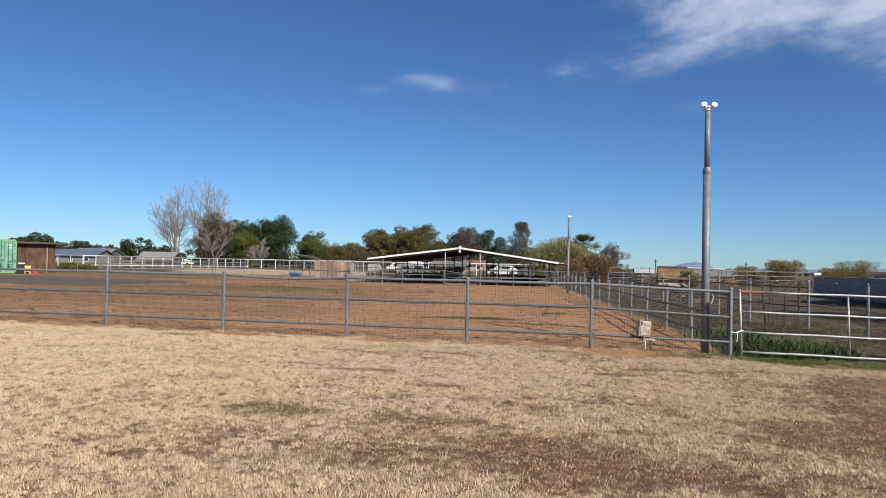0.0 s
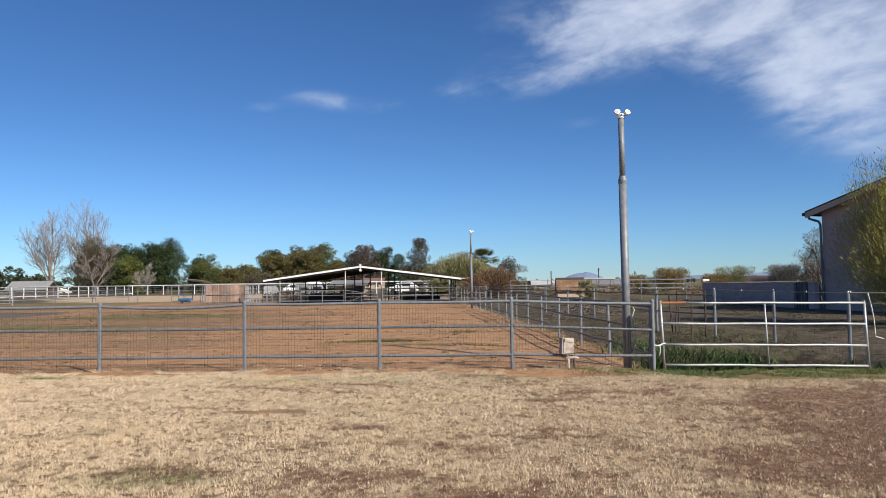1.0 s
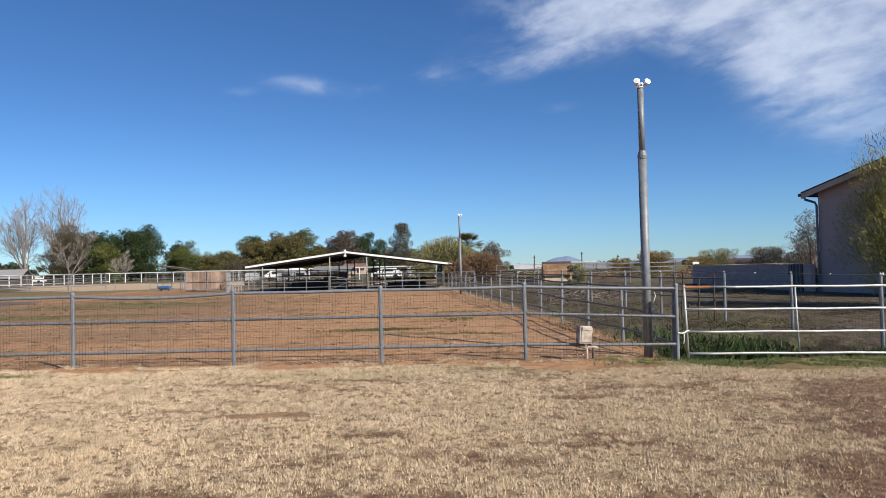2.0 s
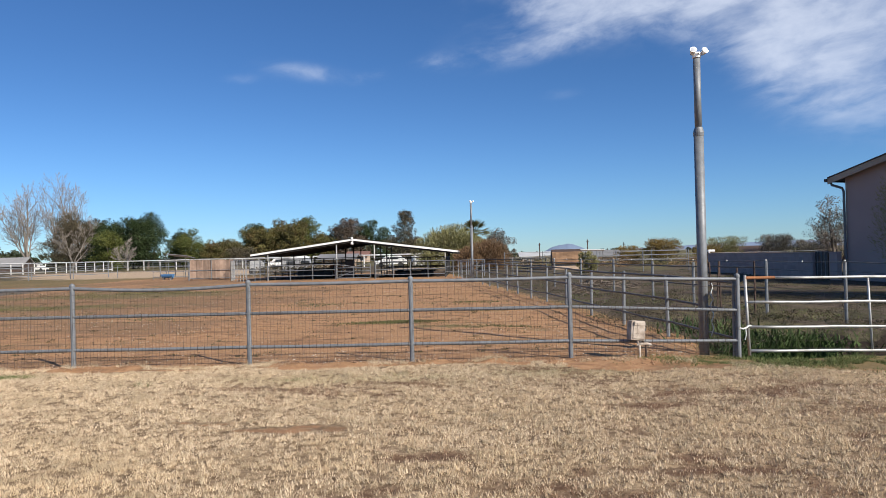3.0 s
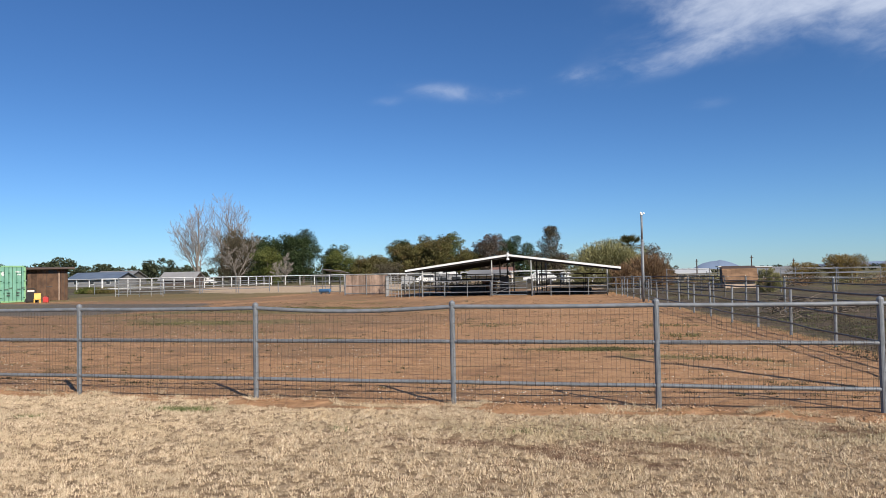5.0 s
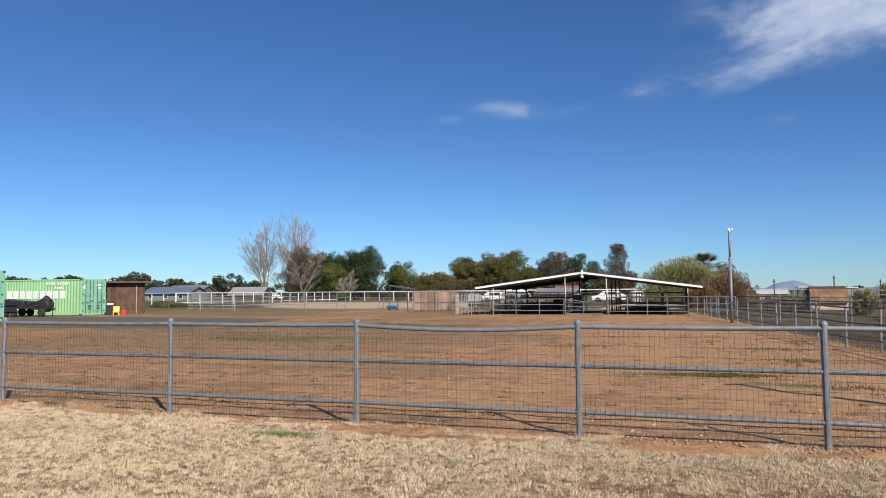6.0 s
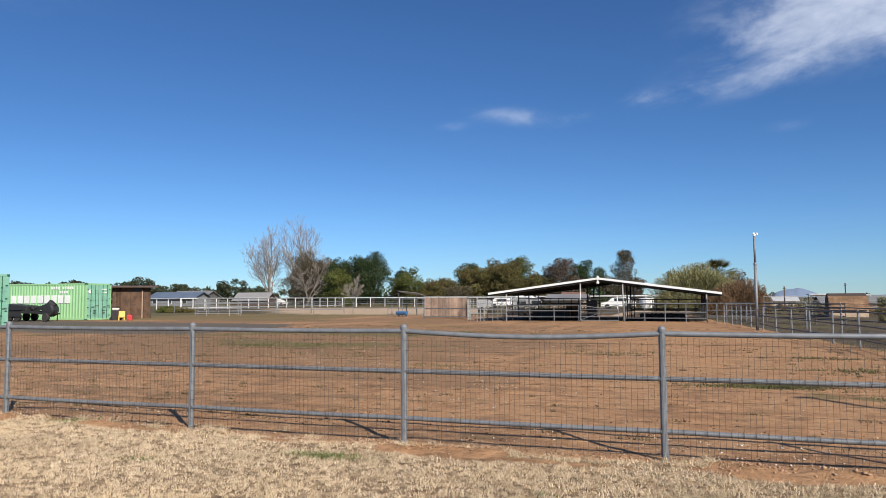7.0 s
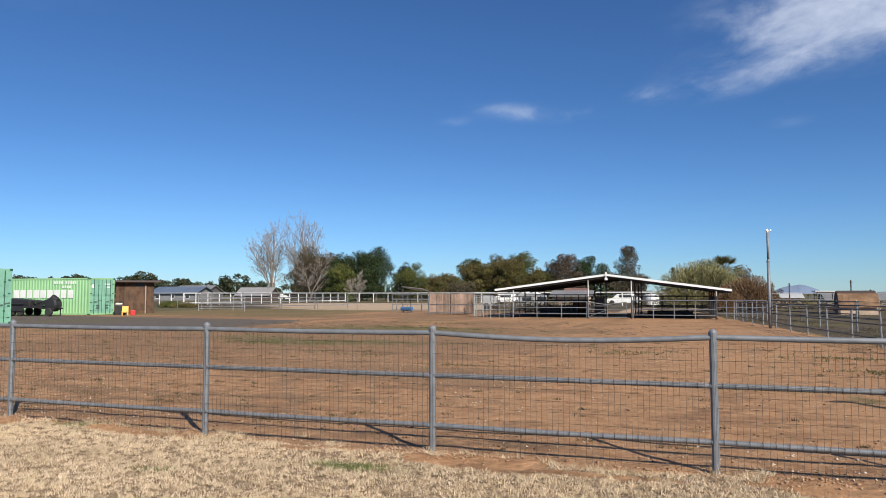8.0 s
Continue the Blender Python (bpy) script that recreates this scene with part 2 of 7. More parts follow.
ROOF_TIN = plain("pale_roof_sheet", (0.66, 0.66, 0.64), (0.5, 0.49, 0.47), 0.45, 0.3, 1.0, 0.7)
# near-black stands for the shade below the barn roof
UNDER = plain("shaded_roof_underside", (0.035, 0.033, 0.031), (0.022, 0.020, 0.018), 0.8, 0.1, 1.0, 0.7)
GREEN_BOX = plain("green_container_paint", (0.31, 0.56, 0.28), (0.235, 0.45, 0.23), 0.5, 0.05, 1.1, 0.7, 20, 0.1)
GREEN_DOOR = plain("faded_green_door_paint", (0.25, 0.50, 0.36), (0.17, 0.37, 0.27), 0.5, 0.05, 1.6, 0.8, 20, 0.1)
GREEN_DARK = plain("dark_green_paint", (0.035, 0.12, 0.075), (0.022, 0.075, 0.05), 0.55, 0.05, 2.0, 0.7)
PLANK = plain("weathered_brown_plank", (0.125, 0.070, 0.042), (0.052, 0.031, 0.021), 0.85, 0.0, 2.5, 0.9, 30, 0.4, 0.3, 0.5)
RED_PLANK = plain("reddish_plank", (0.38, 0.27, 0.205), (0.22, 0.15, 0.11), 0.85, 0.0, 2.0, 0.9, 30, 0.4, 0.3, 0.6)
TAN_SHINGLE = plain("tan_shingle", (0.24, 0.145, 0.085), (0.14, 0.082, 0.048), 0.9, 0.0, 2.0, 0.8, 30, 0.4, 0.3, 0.4)
CREAM = plain("cream_board", (0.52, 0.40, 0.30), (0.36, 0.26, 0.18), 0.8, 0.0, 1.5, 0.8)
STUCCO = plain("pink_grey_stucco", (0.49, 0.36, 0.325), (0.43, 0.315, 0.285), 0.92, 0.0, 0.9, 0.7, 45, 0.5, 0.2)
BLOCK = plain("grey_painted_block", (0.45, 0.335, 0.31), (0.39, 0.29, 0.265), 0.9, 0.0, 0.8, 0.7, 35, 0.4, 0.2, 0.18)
BROWN_TRIM = plain("dark_brown_trim", (0.085, 0.055, 0.042), (0.05, 0.034, 0.027), 0.7, 0.0, 2.0, 0.7)
GREY_ROOF = plain("grey_roofing", (0.20, 0.20, 0.205), (0.13, 0.13, 0.135), 0.85, 0.0, 0.6, 0.7)
BLUE_ROOF = plain("blue_grey_roof_sheet", (0.15, 0.19, 0.25), (0.09, 0.115, 0.16), 0.5, 0.2, 0.5, 0.7)
BLUE = plain("blue_plastic", (0.055, 0.17, 0.36), (0.04, 0.12, 0.25), 0.45, 0.0, 3.0, 0.6)
YELLOW = plain("yellow_plastic", (0.72, 0.42, 0.07), (0.55, 0.30, 0.05), 0.45, 0.0, 4.0, 0.6)
RED = plain("red_plastic", (0.48, 0.035, 0.03), (0.32, 0.025, 0.02), 0.45, 0.0, 4.0, 0.6)
METER = plain("weathered_white_box", (0.50, 0.43, 0.36), (0.20, 0.145, 0.105), 0.75, 0.0, 9.0, 0.9, 40, 0.3)
PVC = plain("white_pvc_pipe", (0.74, 0.71, 0.65), (0.5, 0.42, 0.34), 0.5, 0.0, 8.0, 0.7)
ROPE = plain("pale_rope", (0.66, 0.68, 0.66), (0.42, 0.44, 0.42), 0.9, 0.0, 12.0, 0.7)
TRUNK = plain("grey_bark", (0.20, 0.165, 0.135), (0.105, 0.082, 0.065), 0.95, 0.0, 2.0, 0.9, 15, 0.5, 0.2)
PALE_BARK = plain("pale_bark", (0.25, 0.22, 0.195), (0.15, 0.125, 0.105), 0.95, 0.0, 1.0, 0.9, 12, 0.4, 0.2)
GLASS = plain("dark_window_glass", (0.03, 0.035, 0.04), (0.05, 0.055, 0.06), 0.08, 0.0, 2.0, 0.4, 40, 0.0)
# distance haze is mixed into this blue-grey hill colour
HILL = plain("hazy_far_hill", (0.175, 0.225, 0.315), (0.150, 0.195, 0.28), 1.0, 0.0, 0.004, 0.8, 0.02, 0.0, 0.0)
CLOD = leafy("soil_clod", (0.40, 0.245, 0.14), (0.22, 0.125, 0.068))
RUST_BAR = plain("rusty_bar", (0.36, 0.15, 0.06), (0.22, 0.09, 0.04), 0.85, 0.05, 14.0, 0.9)
HAY = plain("orange_brown_box", (0.42, 0.16, 0.075), (0.28, 0.10, 0.05), 0.8, 0.0, 2.0, 0.8)

PINE = leafy("dark_pine", (0.014, 0.028, 0.008), (0.045, 0.062, 0.020))
OLIVE = leafy("olive_leaf", (0.040, 0.042, 0.013), (0.14, 0.12, 0.036), (0.125, 0.080, 0.032))
MIDGREEN = leafy("mid_green_leaf", (0.036, 0.050, 0.010), (0.115, 0.120, 0.028))
BROWNLEAF = leafy("brown_leaf", (0.050, 0.036, 0.026), (0.115, 0.085, 0.060))
DULL = leafy("dull_brown_green_leaf", (0.050, 0.042, 0.026), (0.105, 0.085, 0.050))
PALEGREEN = leafy("pale_green_twig", (0.115, 0.112, 0.045), (0.27, 0.25, 0.115))
YELLOWGREEN = leafy("yellow_green_leaf", (0.105, 0.098, 0.022), (0.43, 0.37, 0.095))
OCHRE = leafy("ochre_twig", (0.12, 0.082, 0.026), (0.27, 0.19, 0.065))
REDTWIG = leafy("reddish_twig", (0.125, 0.075, 0.042), (0.260, 0.160, 0.085))
GREYLEAF = leafy("grey_brown_leaf", (0.075, 0.070, 0.058), (0.170, 0.150, 0.120))
PALM = leafy("palm_leaf", (0.045, 0.050, 0.018), (0.160, 0.140, 0.048))
FARGREEN = leafy("far_green", (0.020, 0.030, 0.014), (0.055, 0.062, 0.030))

# ---- building helpers ----
def part(name, bm, mat, parent=None, label="", smooth=False):
    """Links a bmesh as one mesh object, under a thing or a part."""
    me = bpy.data.meshes.new(name)
    bm.to_mesh(me)
    bm.free()
    me.materials.append(mat)
    if smooth:
        me.shade_smooth()
    ob = new(name, me)
    if parent is not None:
        ob.parent = parent
    if label:
        tagged(ob, label)
    return ob


def share(name, me, parent, m):
    """One more piece on a mesh that is shared."""
    ob = new(name, me)
    ob.parent = parent
    ob.matrix_local = m
    return ob


def thing(name, label, category, group="", kind="", at=(0, 0, 0), turn=0):
    ob = tagged(new(name), label, category, group, kind)
    ob.matrix_world = pose(*at, 0, 0, turn)
    ob.empty_display_size = 0.1
    return ob


def box(bm, c, size, rot=(0, 0, 0), bevel=0.0):
    m = pose(*c, *rot) @ Matrix.Diagonal((*size, 1))
    vs = bmesh.ops.create_cube(bm, size=1.0, matrix=m)["verts"]
    if bevel:
        es = list({e for v in vs for e in v.link_edges})
        bmesh.ops.bevel(bm, geom=es, offset=bevel, segments=2, affect="EDGES", profile=0.5)
    return bm


def tube(bm, pts, radii, sides=8, caps=True):
    """A pipe through points; radii: one number, or one for each point."""
    pts = [Vector(p) for p in pts]
    if not hasattr(radii, "__len__"):
        radii = [radii] * len(pts)
    rings, ref = [], None
    for i, p in enumerate(pts):
        d = (pts[min(i + 1, len(pts) - 1)] - pts[max(i - 1, 0)])
        d = d.normalized() if d.length > 1e-9 else Vector((0, 0, 1))
        if ref is None:
            ref = Vector((1, 0, 0)) if abs(d.x) < 0.9 else Vector((0, 1, 0))
        u = (ref - d * ref.dot(d)).normalized()
        ref = u
        v = d.cross(u)
        rings.append([bm.verts.new(p + (u * math.cos(k * math.tau / sides) + v * math.sin(k * math.tau / sides)) * radii[i]) for k in range(sides)])
    for a, b in zip(rings, rings[1:]):
        for k in range(sides):
            bm.faces.new((a[k], a[(k + 1) % sides], b[(k + 1) % sides], b[k]))
    if caps:
        bm.faces.new(rings[0][::-1])
        bm.faces.new(rings[-1])
    return bm


def B():
    return bmesh.new()


def lathe(bm, profile, sides=20, m=Matrix.Identity(4)):
    """A turned shape from (radius, height) pairs."""
    rings = []
    for r, z in profile:
        rings.append([bm.verts.new(m @ Vector((r * math.cos(k * math.tau / sides), r * math.sin(k * math.tau / sides), z))) for k in range(sides)])
    for a, b in zip(rings, rings[1:]):
        for k in range(sides):
            bm.faces.new((a[k], a[(k + 1) % sides], b[(k + 1) % sides], b[k]))
    bm.faces.new(rings[0][::-1])
    bm.faces.new(rings[-1])
    return bm


def prism(bm, outline, y0, y1, m=Matrix.Identity(4)):
    """An outline in x and z, drawn out along y."""
    a = [bm.verts.new(m @ Vector((x, y0, z))) for x, z in outline]
    b = [bm.verts.new(m @ Vector((x, y1, z))) for x, z in outline]
    n = len(a)
    bm.faces.new(a)
    bm.faces.new(b[::-1])
    for i in range(n):
        bm.faces.new((a[i], b[i], b[(i + 1) % n], a[(i + 1) % n]))
    bmesh.ops.recalc_face_normals(bm, faces=bm.faces[:])
    return bm


def raw_mesh(name, verts, faces, mat, attrs=None):
    """A mesh from arrays: verts (n, 3), faces (m, k)."""
    me = bpy.data.meshes.new(name)
    k = faces.shape[1]
    me.vertices.add(len(verts))
    me.vertices.foreach_set("co", np.ascontiguousarray(verts, dtype=np.float32).ravel())
    me.loops.add(faces.size)
    me.loops.foreach_set("vertex_index", faces.astype(np.int32).ravel())
    me.polygons.add(len(faces))
    me.polygons.foreach_set("loop_start", np.arange(len(faces), dtype=np.int32) * k)
    for key, val in (attrs or {}).items():
        layer = me.attributes.new(key, "FLOAT", "POINT")
        layer.data.foreach_set("value", np.ascontiguousarray(val, dtype=np.float32))
    me.materials.append(mat)
    me.update(calc_edges=True)
    return me


def lattice(x, y, cell, seed):
    """Smooth value noise from 0 to 1 on arrays."""
    x, y = np.asarray(x, float) / cell, np.asarray(y, float) / cell
    xi, yi = np.floor(x).astype(np.int64), np.floor(y).astype(np.int64)
    fx, fy = x - xi, y - yi
    fx, fy = fx * fx * (3 - 2 * fx), fy * fy * (3 - 2 * fy)

    def h(i, j):
        v = (i * 374761393 + j * 668265263 + seed * 982451653) & 0x7FFFFFFF
        v = ((v ^ (v >> 13)) * 1274126177) & 0x7FFFFFFF
        return ((v ^ (v >> 16)) & 0xFFFF) / 65535.0
    return (h(xi, yi) * (1 - fx) + h(xi + 1, yi) * fx) * (1 - fy) + (h(xi, yi + 1) * (1 - fx) + h(xi + 1, yi + 1) * fx) * fy


def ramp(v, lo, hi):
    t = np.clip((np.asarray(v, float) - lo) / (hi - lo), 0, 1)
    return t * t * (3 - 2 * t)


def blob(x, y, cx, cy, rx, ry):
    return np.exp(-(((x - cx) / rx) ** 2 + ((y - cy) / ry) ** 2))


# ---- the lie of the land ----
FENCE_Y = 12.665


def side_x(y):
    """Where the arena's side fence runs."""
    return 3.43 - (np.asarray(y, float) - FENCE_Y) * 0.122


def lane_x(y):
    """Where the lane's far fence runs."""
    return 6.93 - (np.asarray(y, float) - 13.3) * 0.168


def lawn_edge(x):
    return 12.36 + 0.20 * ramp(-x, -1.2, 0.5) + (lattice(x, x * 0 + 3, 0.7, 5) - 0.5) * 0.34 + (lattice(x, x * 0, 2.6, 8) - 0.5) * 0.3 - 0.45 * ramp(x, 0.6, 2.2) - 0.75 * ramp(x, 2.7, 4.2)


def lawn_of(x, y):
    return ramp(lawn_edge(x) - y, -0.10, 0.10)


def brown_of(x, y):
    """Worn brown patches on the lawn."""
    v = 0.0 * x
    for cx, cy, rx, ry, k in ((-0.2, 5.3, 1.6, 0.65, 0.45), (-0.4, 6.1, 0.7, 0.22, 0.55), (0.4, 4.5, 1.3, 0.5, 0.36), (0.9, 5.6, 0.7, 0.6, 0.35), (0.55, 6.95, 0.5, 0.22, 0.6), (1.9, 4.75, 1.1, 0.5, 0.42),
                              (-1.35, 7.0, 0.5, 0.16, 0.6), (-2.1, 6.15, 0.62, 0.26, 1.0), (1.35, 7.45, 0.55, 0.09, 0.8), (4.4, 8.0, 1.1, 1.2, 0.9), (3.7, 6.4, 1.0, 0.9, 0.6), (5.3, 9.7, 1.2, 1.1, 0.75), (-0.62, 7.83, 0.4, 0.12, 0.55),
                              (1.2, 7.78, 0.35, 0.10, 0.6), (1.33, 9.5, 0.45, 0.10, 0.55), (-1.97, 10.25, 0.6, 0.2, 0.45), (-2.5, 10.6, 0.8, 0.2, 0.5), (-1.25, 10.8, 0.7, 0.2, 0.5), (-0.53, 9.17, 0.35, 0.10, 0.5),
                              (1.14, 11.6, 0.9, 0.2, 0.5), (-5.9, 10.57, 0.3, 0.08, 0.5), (2.3, 10.0, 0.9, 0.3, 0.4), (-1.9, 4.3, 0.8, 0.5, 0.4), (2.9, 6.3, 0.9, 0.5, 0.4)):
        v = v + k * blob(x, y, cx, cy, rx, ry)
    n = lattice(x, y, 0.45, 21) * 0.34 + lattice(x, y, 0.17, 22) * 0.33 + lattice(x, y, 0.07, 24) * 0.33
    wide = 0.13 * ramp(x, -3.5, 1.5) * ramp(lattice(x, y, 1.3, 23), 0.4, 0.7) + 0.10
    wide = wide + 0.12 * blob(x, y, 0.4, 5.1, 3.0, 1.3) + 0.30 * blob(x, y, 4.6, 8.6, 1.7, 1.9) + 0.16 * blob(x, y, 1.6, 10.6, 2.4, 0.9)
    return ramp(np.minimum(1.15 * v + wide, 1.0) + (n - 0.5) * 1.7, 0.36, 0.92)


def bare_of(x, y):
    """Places on the lawn with no grass at all."""
    n = 0.55 + 0.9 * lattice(x, y, 0.22, 31)
    v = (1.3 * blob(x, y, -1.95, 8.74, 0.62, 0.17) + 0.8 * blob(x, y, -2.9, 9.0, 0.5, 0.1) + 1.9 * blob(x, y, 1.95, 11.95, 1.05, 0.55) + 0.7 * blob(x, y, -5.2, 12.1, 0.5, 0.12)
         + 0.8 * blob(x, y, -4.3, 12.15, 0.9, 0.12) + 0.5 * blob(x, y, -2.4, 12.1, 0.6, 0.1))
    v = v + 0.95 * np.exp(-((lawn_edge(x) - 0.12 - y) / 0.20) ** 2) * ramp(lattice(x, y * 0, 0.75, 33), 0.42, 0.72)
    return ramp(v * n, 0.32, 0.62)


def green_of(x, y):
    return np.clip(2.0 * blob(x, y, -2.0, 6.05, 0.45, 0.25) + 0.5 * blob(x, y, -0.2, 5.0, 0.5, 0.2) + 0.4 * blob(x, y, -1.0, 4.5, 0.5, 0.2) + 0.75 * blob(x, y, -6.6, 11.8, 0.4, 0.15) + 0.4 * blob(x, y, -1.5, 11.2, 1.8, 0.4) * lattice(x, y, 0.4, 41) * 1.5
                   + 0.95 * ramp(x, 2.2, 3.4) * blob(x * 0, y, 0, 11.9, 1, 0.55) + 0.5 * blob(x, y, 0.9, 11.4, 0.9, 0.3), 0, 1) * (0.3 + lattice(x, y, 0.25, 42))


def ditch_of(x, y):
    u = (x - 5.6) / 2.0
    v = (y - (14.1 + (x - 5.6) * 0.12)) / 0.85
    return np.exp(-(u ** 4)) * np.exp(-v * v)


def fall_of(x, y):
    """Beyond the lane the land falls away gently."""
    return -2.2 * ramp(y, 60, 170) * ramp(x - 0.01 * y, 1, 16)


def height_of(x, y):
    x, y = np.asarray(x, float), np.asarray(y, float)
    near = ramp(60 - np.hypot(x, y - 6), 0, 30)
    h = (lattice(x, y, 1.9, 1) - 0.5) * 0.05 + (lattice(x, y, 0.6, 2) - 0.5) * 0.022
    h = h + (lattice(x, y, 0.23, 3) - 0.5) * 0.014
    out = h * near + 0.025 * lawn_of(x, y)
    out = out - 0.62 * ditch_of(x, y) + fall_of(x, y)
    out = out + 0.05 * blob(x, y, 1.9, 12.2, 0.6, 0.3)
    # a ragged lip of soil where the lawn ends
    out = out + 0.055 * np.exp(-((lawn_edge(x) + 0.03 - y) / 0.13) ** 2) * ramp(lattice(x, y, 0.28, 35), 0.42, 0.75) * ramp(-x, -3.0, -1.5)
    return out


def ground_z(x, y):
    return float(height_of(np.array([x]), np.array([y]))[0])


def axis(lo, hi, step, far_lo, far_hi):
    mid = np.arange(lo, hi, step)
    left, right, s = [], [], step
    v = lo
    while v > far_lo:
        s = min(s * 1.16, 220)
        v -= s
        left.append(v)
    s, v = step, mid[-1]
    while v < far_hi:
        s = min(s * 1.16, 220)
        v += s
        right.append(v)
    return np.array(left[::-1] + list(mid) + right)


xs, ys = axis(-15, 9, 0.11, -4200, 4200), axis(3.0, 19, 0.09, -1500, 4700)
gx, gy = np.meshgrid(xs, ys)
px, py = gx.ravel(), gy.ravel()
nx, ny = len(xs), len(ys)
idx = np.arange(nx * ny).reshape(ny, nx)
quads = np.stack([idx[:-1, :-1], idx[:-1, 1:], idx[1:, 1:], idx[1:, :-1]], -1).reshape(-1, 4)
lane = ramp(px - side_x(py), 0.05, 0.5) * ramp(py, 12.3, 12.8)
beyond = np.maximum(ramp(py, 62, 72), ramp(-px, 44, 52) * ramp(py, 30, 50))
drive = np.exp(-((np.maximum(0, px + 27)) / 4.0) ** 2) * np.exp(-((py - 37 + (px + 27) * 0.12) / 7.0) ** 4)
drive = np.maximum(drive, 0.75 * blob(px, py, -9, 46.5, 14, 1.6))
weedy = np.clip(1.0 * ramp(px, 2.4, 3.4) * np.exp(-((py - 12.0) / 0.75) ** 4) * ramp(-px, -12, -9) + 0.55 * lane * ramp(lattice(px, py, 2.4, 61), 0.35, 0.7) + 0.75 * ramp(py, 46, 50) * ramp(-py, -80, -66) * ramp(-px, 25, 30)
                + 0.7 * blob(px, py, -2.2, 18.6, 0.6, 0.24) + 0.65 * blob(px, py, -12.7, 34, 5, 2.0) + 0.6 * blob(px, py, -17, 27, 5, 1.0) + 0.45 * ramp(-px, 5, 10) * ramp(lattice(px * 0.35, py, 1.3, 63), 0.5, 0.75) * ramp(py, 16, 20)
                + 0.55 * blob(px, py, -0.6, 17.4, 0.8, 0.25) + 0.55 * blob(px, py, 0.8, 17.5, 2.2, 3.0) * ramp(lattice(px * 0.6, py, 0.7, 64), 0.45, 0.75) + 0.35 * np.exp(-((px - side_x(py) + 0.2) / 0.35) ** 2) * ramp(py, 14, 20)
                + 0.7 * blob(px, py, -15.6, 26.2, 2.4, 0.9) + 0.6 * blob(px, py, -14.9, 35.6, 2.8, 1.3) + 0.5 * blob(px, py, -18.6, 34, 2.4, 1.2) + 0.5 * blob(px, py, -0.4, 24.8, 1.0, 0.6)
                + 0.6 * ramp(py, 75, 130) + 0.3 * ramp(lattice(px, py, 3.0, 62), 0.62, 0.8) * ramp(py, 14, 18), 0, 1)
sand = 0.9 * ramp(py, 63, 70) * ramp(-py, -128, -100) * ramp(-px, 16, 26) * ramp((px + 3.7) / np.maximum(py - 6, 1), -0.66, -0.60) + 0.8 * ramp(py, 62, 66) * ramp(-py, -100, -80) * ramp(-px, 1.5, 3) * ramp(px, -10, -8)
# barn floor under the roof: its shade is painted in along with manure
muck = ramp(py, 50.6, 51.2) * ramp(-py, -61.5, -60.5) * np.maximum(ramp(px, -15.5, -14.5) * ramp(-px, 9.0, 9.6), ramp(px, -7.2, -6.6) * ramp(-px, 1.6, 2.2))
damp = np.clip(0.75 * ramp(0.55 * lattice(px * 0.28, py, 2.1, 81) + 0.45 * lattice(px * 0.3, py, 0.7, 82), 0.46, 0.72) * (0.40 + 0.60 * ramp(-px, 3, 11)) + 0.5 * ramp(lattice(px * 0.5, py, 0.35, 83), 0.68, 0.85) + 0.5 * blob(px, py, -15, 29, 9, 8) + 0.42 * ramp(-px, 4, 11) * ramp(py, 13, 15), 0, 1)
bank = 0.85 * np.exp(-((px - 5.7) / 2.0) ** 4) * np.exp(-((py - 14.9) / 0.9) ** 2) * ramp(lattice(px, py, 0.55, 85), 0.25, 0.6)
lawn = lawn_of(px, py) * (1 - bare_of(px, py) * np.where(py < 10.5, 0.5, 1.0))
ground_mesh = raw_mesh("ground", np.stack([px, py, height_of(px, py)], 1), quads, GROUND,
                       {"lawn": lawn, "brown": brown_of(px, py), "weedy": weedy, "drive": drive, "yard": np.maximum(lane, beyond),
                        "sand": sand, "muck": np.maximum(muck, np.maximum(0.75 * ditch_of(px, py), bank)), "damp": damp})
ground_mesh.shade_smooth()
tagged(new("ground", ground_mesh), "dry tan lawn meeting reddish brown arena dirt and gravel", "ground", kind="structure")


# ---- grass, weeds, chips: too many to count ----
def blades(name, x, y, height, width, mat, lean=0.5, attrs=None, z=None):
    """One leaning triangle for each blade."""
    n = len(x)
    rng = np.random.default_rng(len(name) * 77 + n)
    turn, tip = rng.uniform(0, math.tau, n), rng.uniform(0, math.tau, n)
    h, wd = height * rng.uniform(0.5, 1.25, n), width * rng.uniform(0.6, 1.3, n)
    l = h * lean * rng.uniform(0.1, 1.5, n)
    z = height_of(x, y) - 0.004 if z is None else z
    v = np.zeros((n, 3, 3))
    v[:, 0] = np.stack([x - np.cos(turn) * wd / 2, y - np.sin(turn) * wd / 2, z], 1)
    v[:, 1] = np.stack([x + np.cos(turn) * wd / 2, y + np.sin(turn) * wd / 2, z], 1)
    v[:, 2] = np.stack([x + np.cos(tip) * l, y + np.sin(tip) * l, z + h], 1)
    at = {k: np.repeat(val, 3) for k, val in (attrs or {}).items()}
    return raw_mesh(name, v.reshape(-1, 3), np.arange(3 * n).reshape(-1, 3), mat, at)


rng = np.random.default_rng(4)
N = 2800000
gxs = rng.uniform(-13.5, 8.5, N)
gys = 3.2 + (12.75 - 3.2) * rng.uniform(0, 1, N) ** 1.12
# clumps: pull the blades together a little
gxs = gxs + (lattice(gxs, gys, 0.09, 51) - 0.5) * 0.07
gys = gys + (lattice(gxs, gys, 0.09, 52) - 0.5) * 0.08
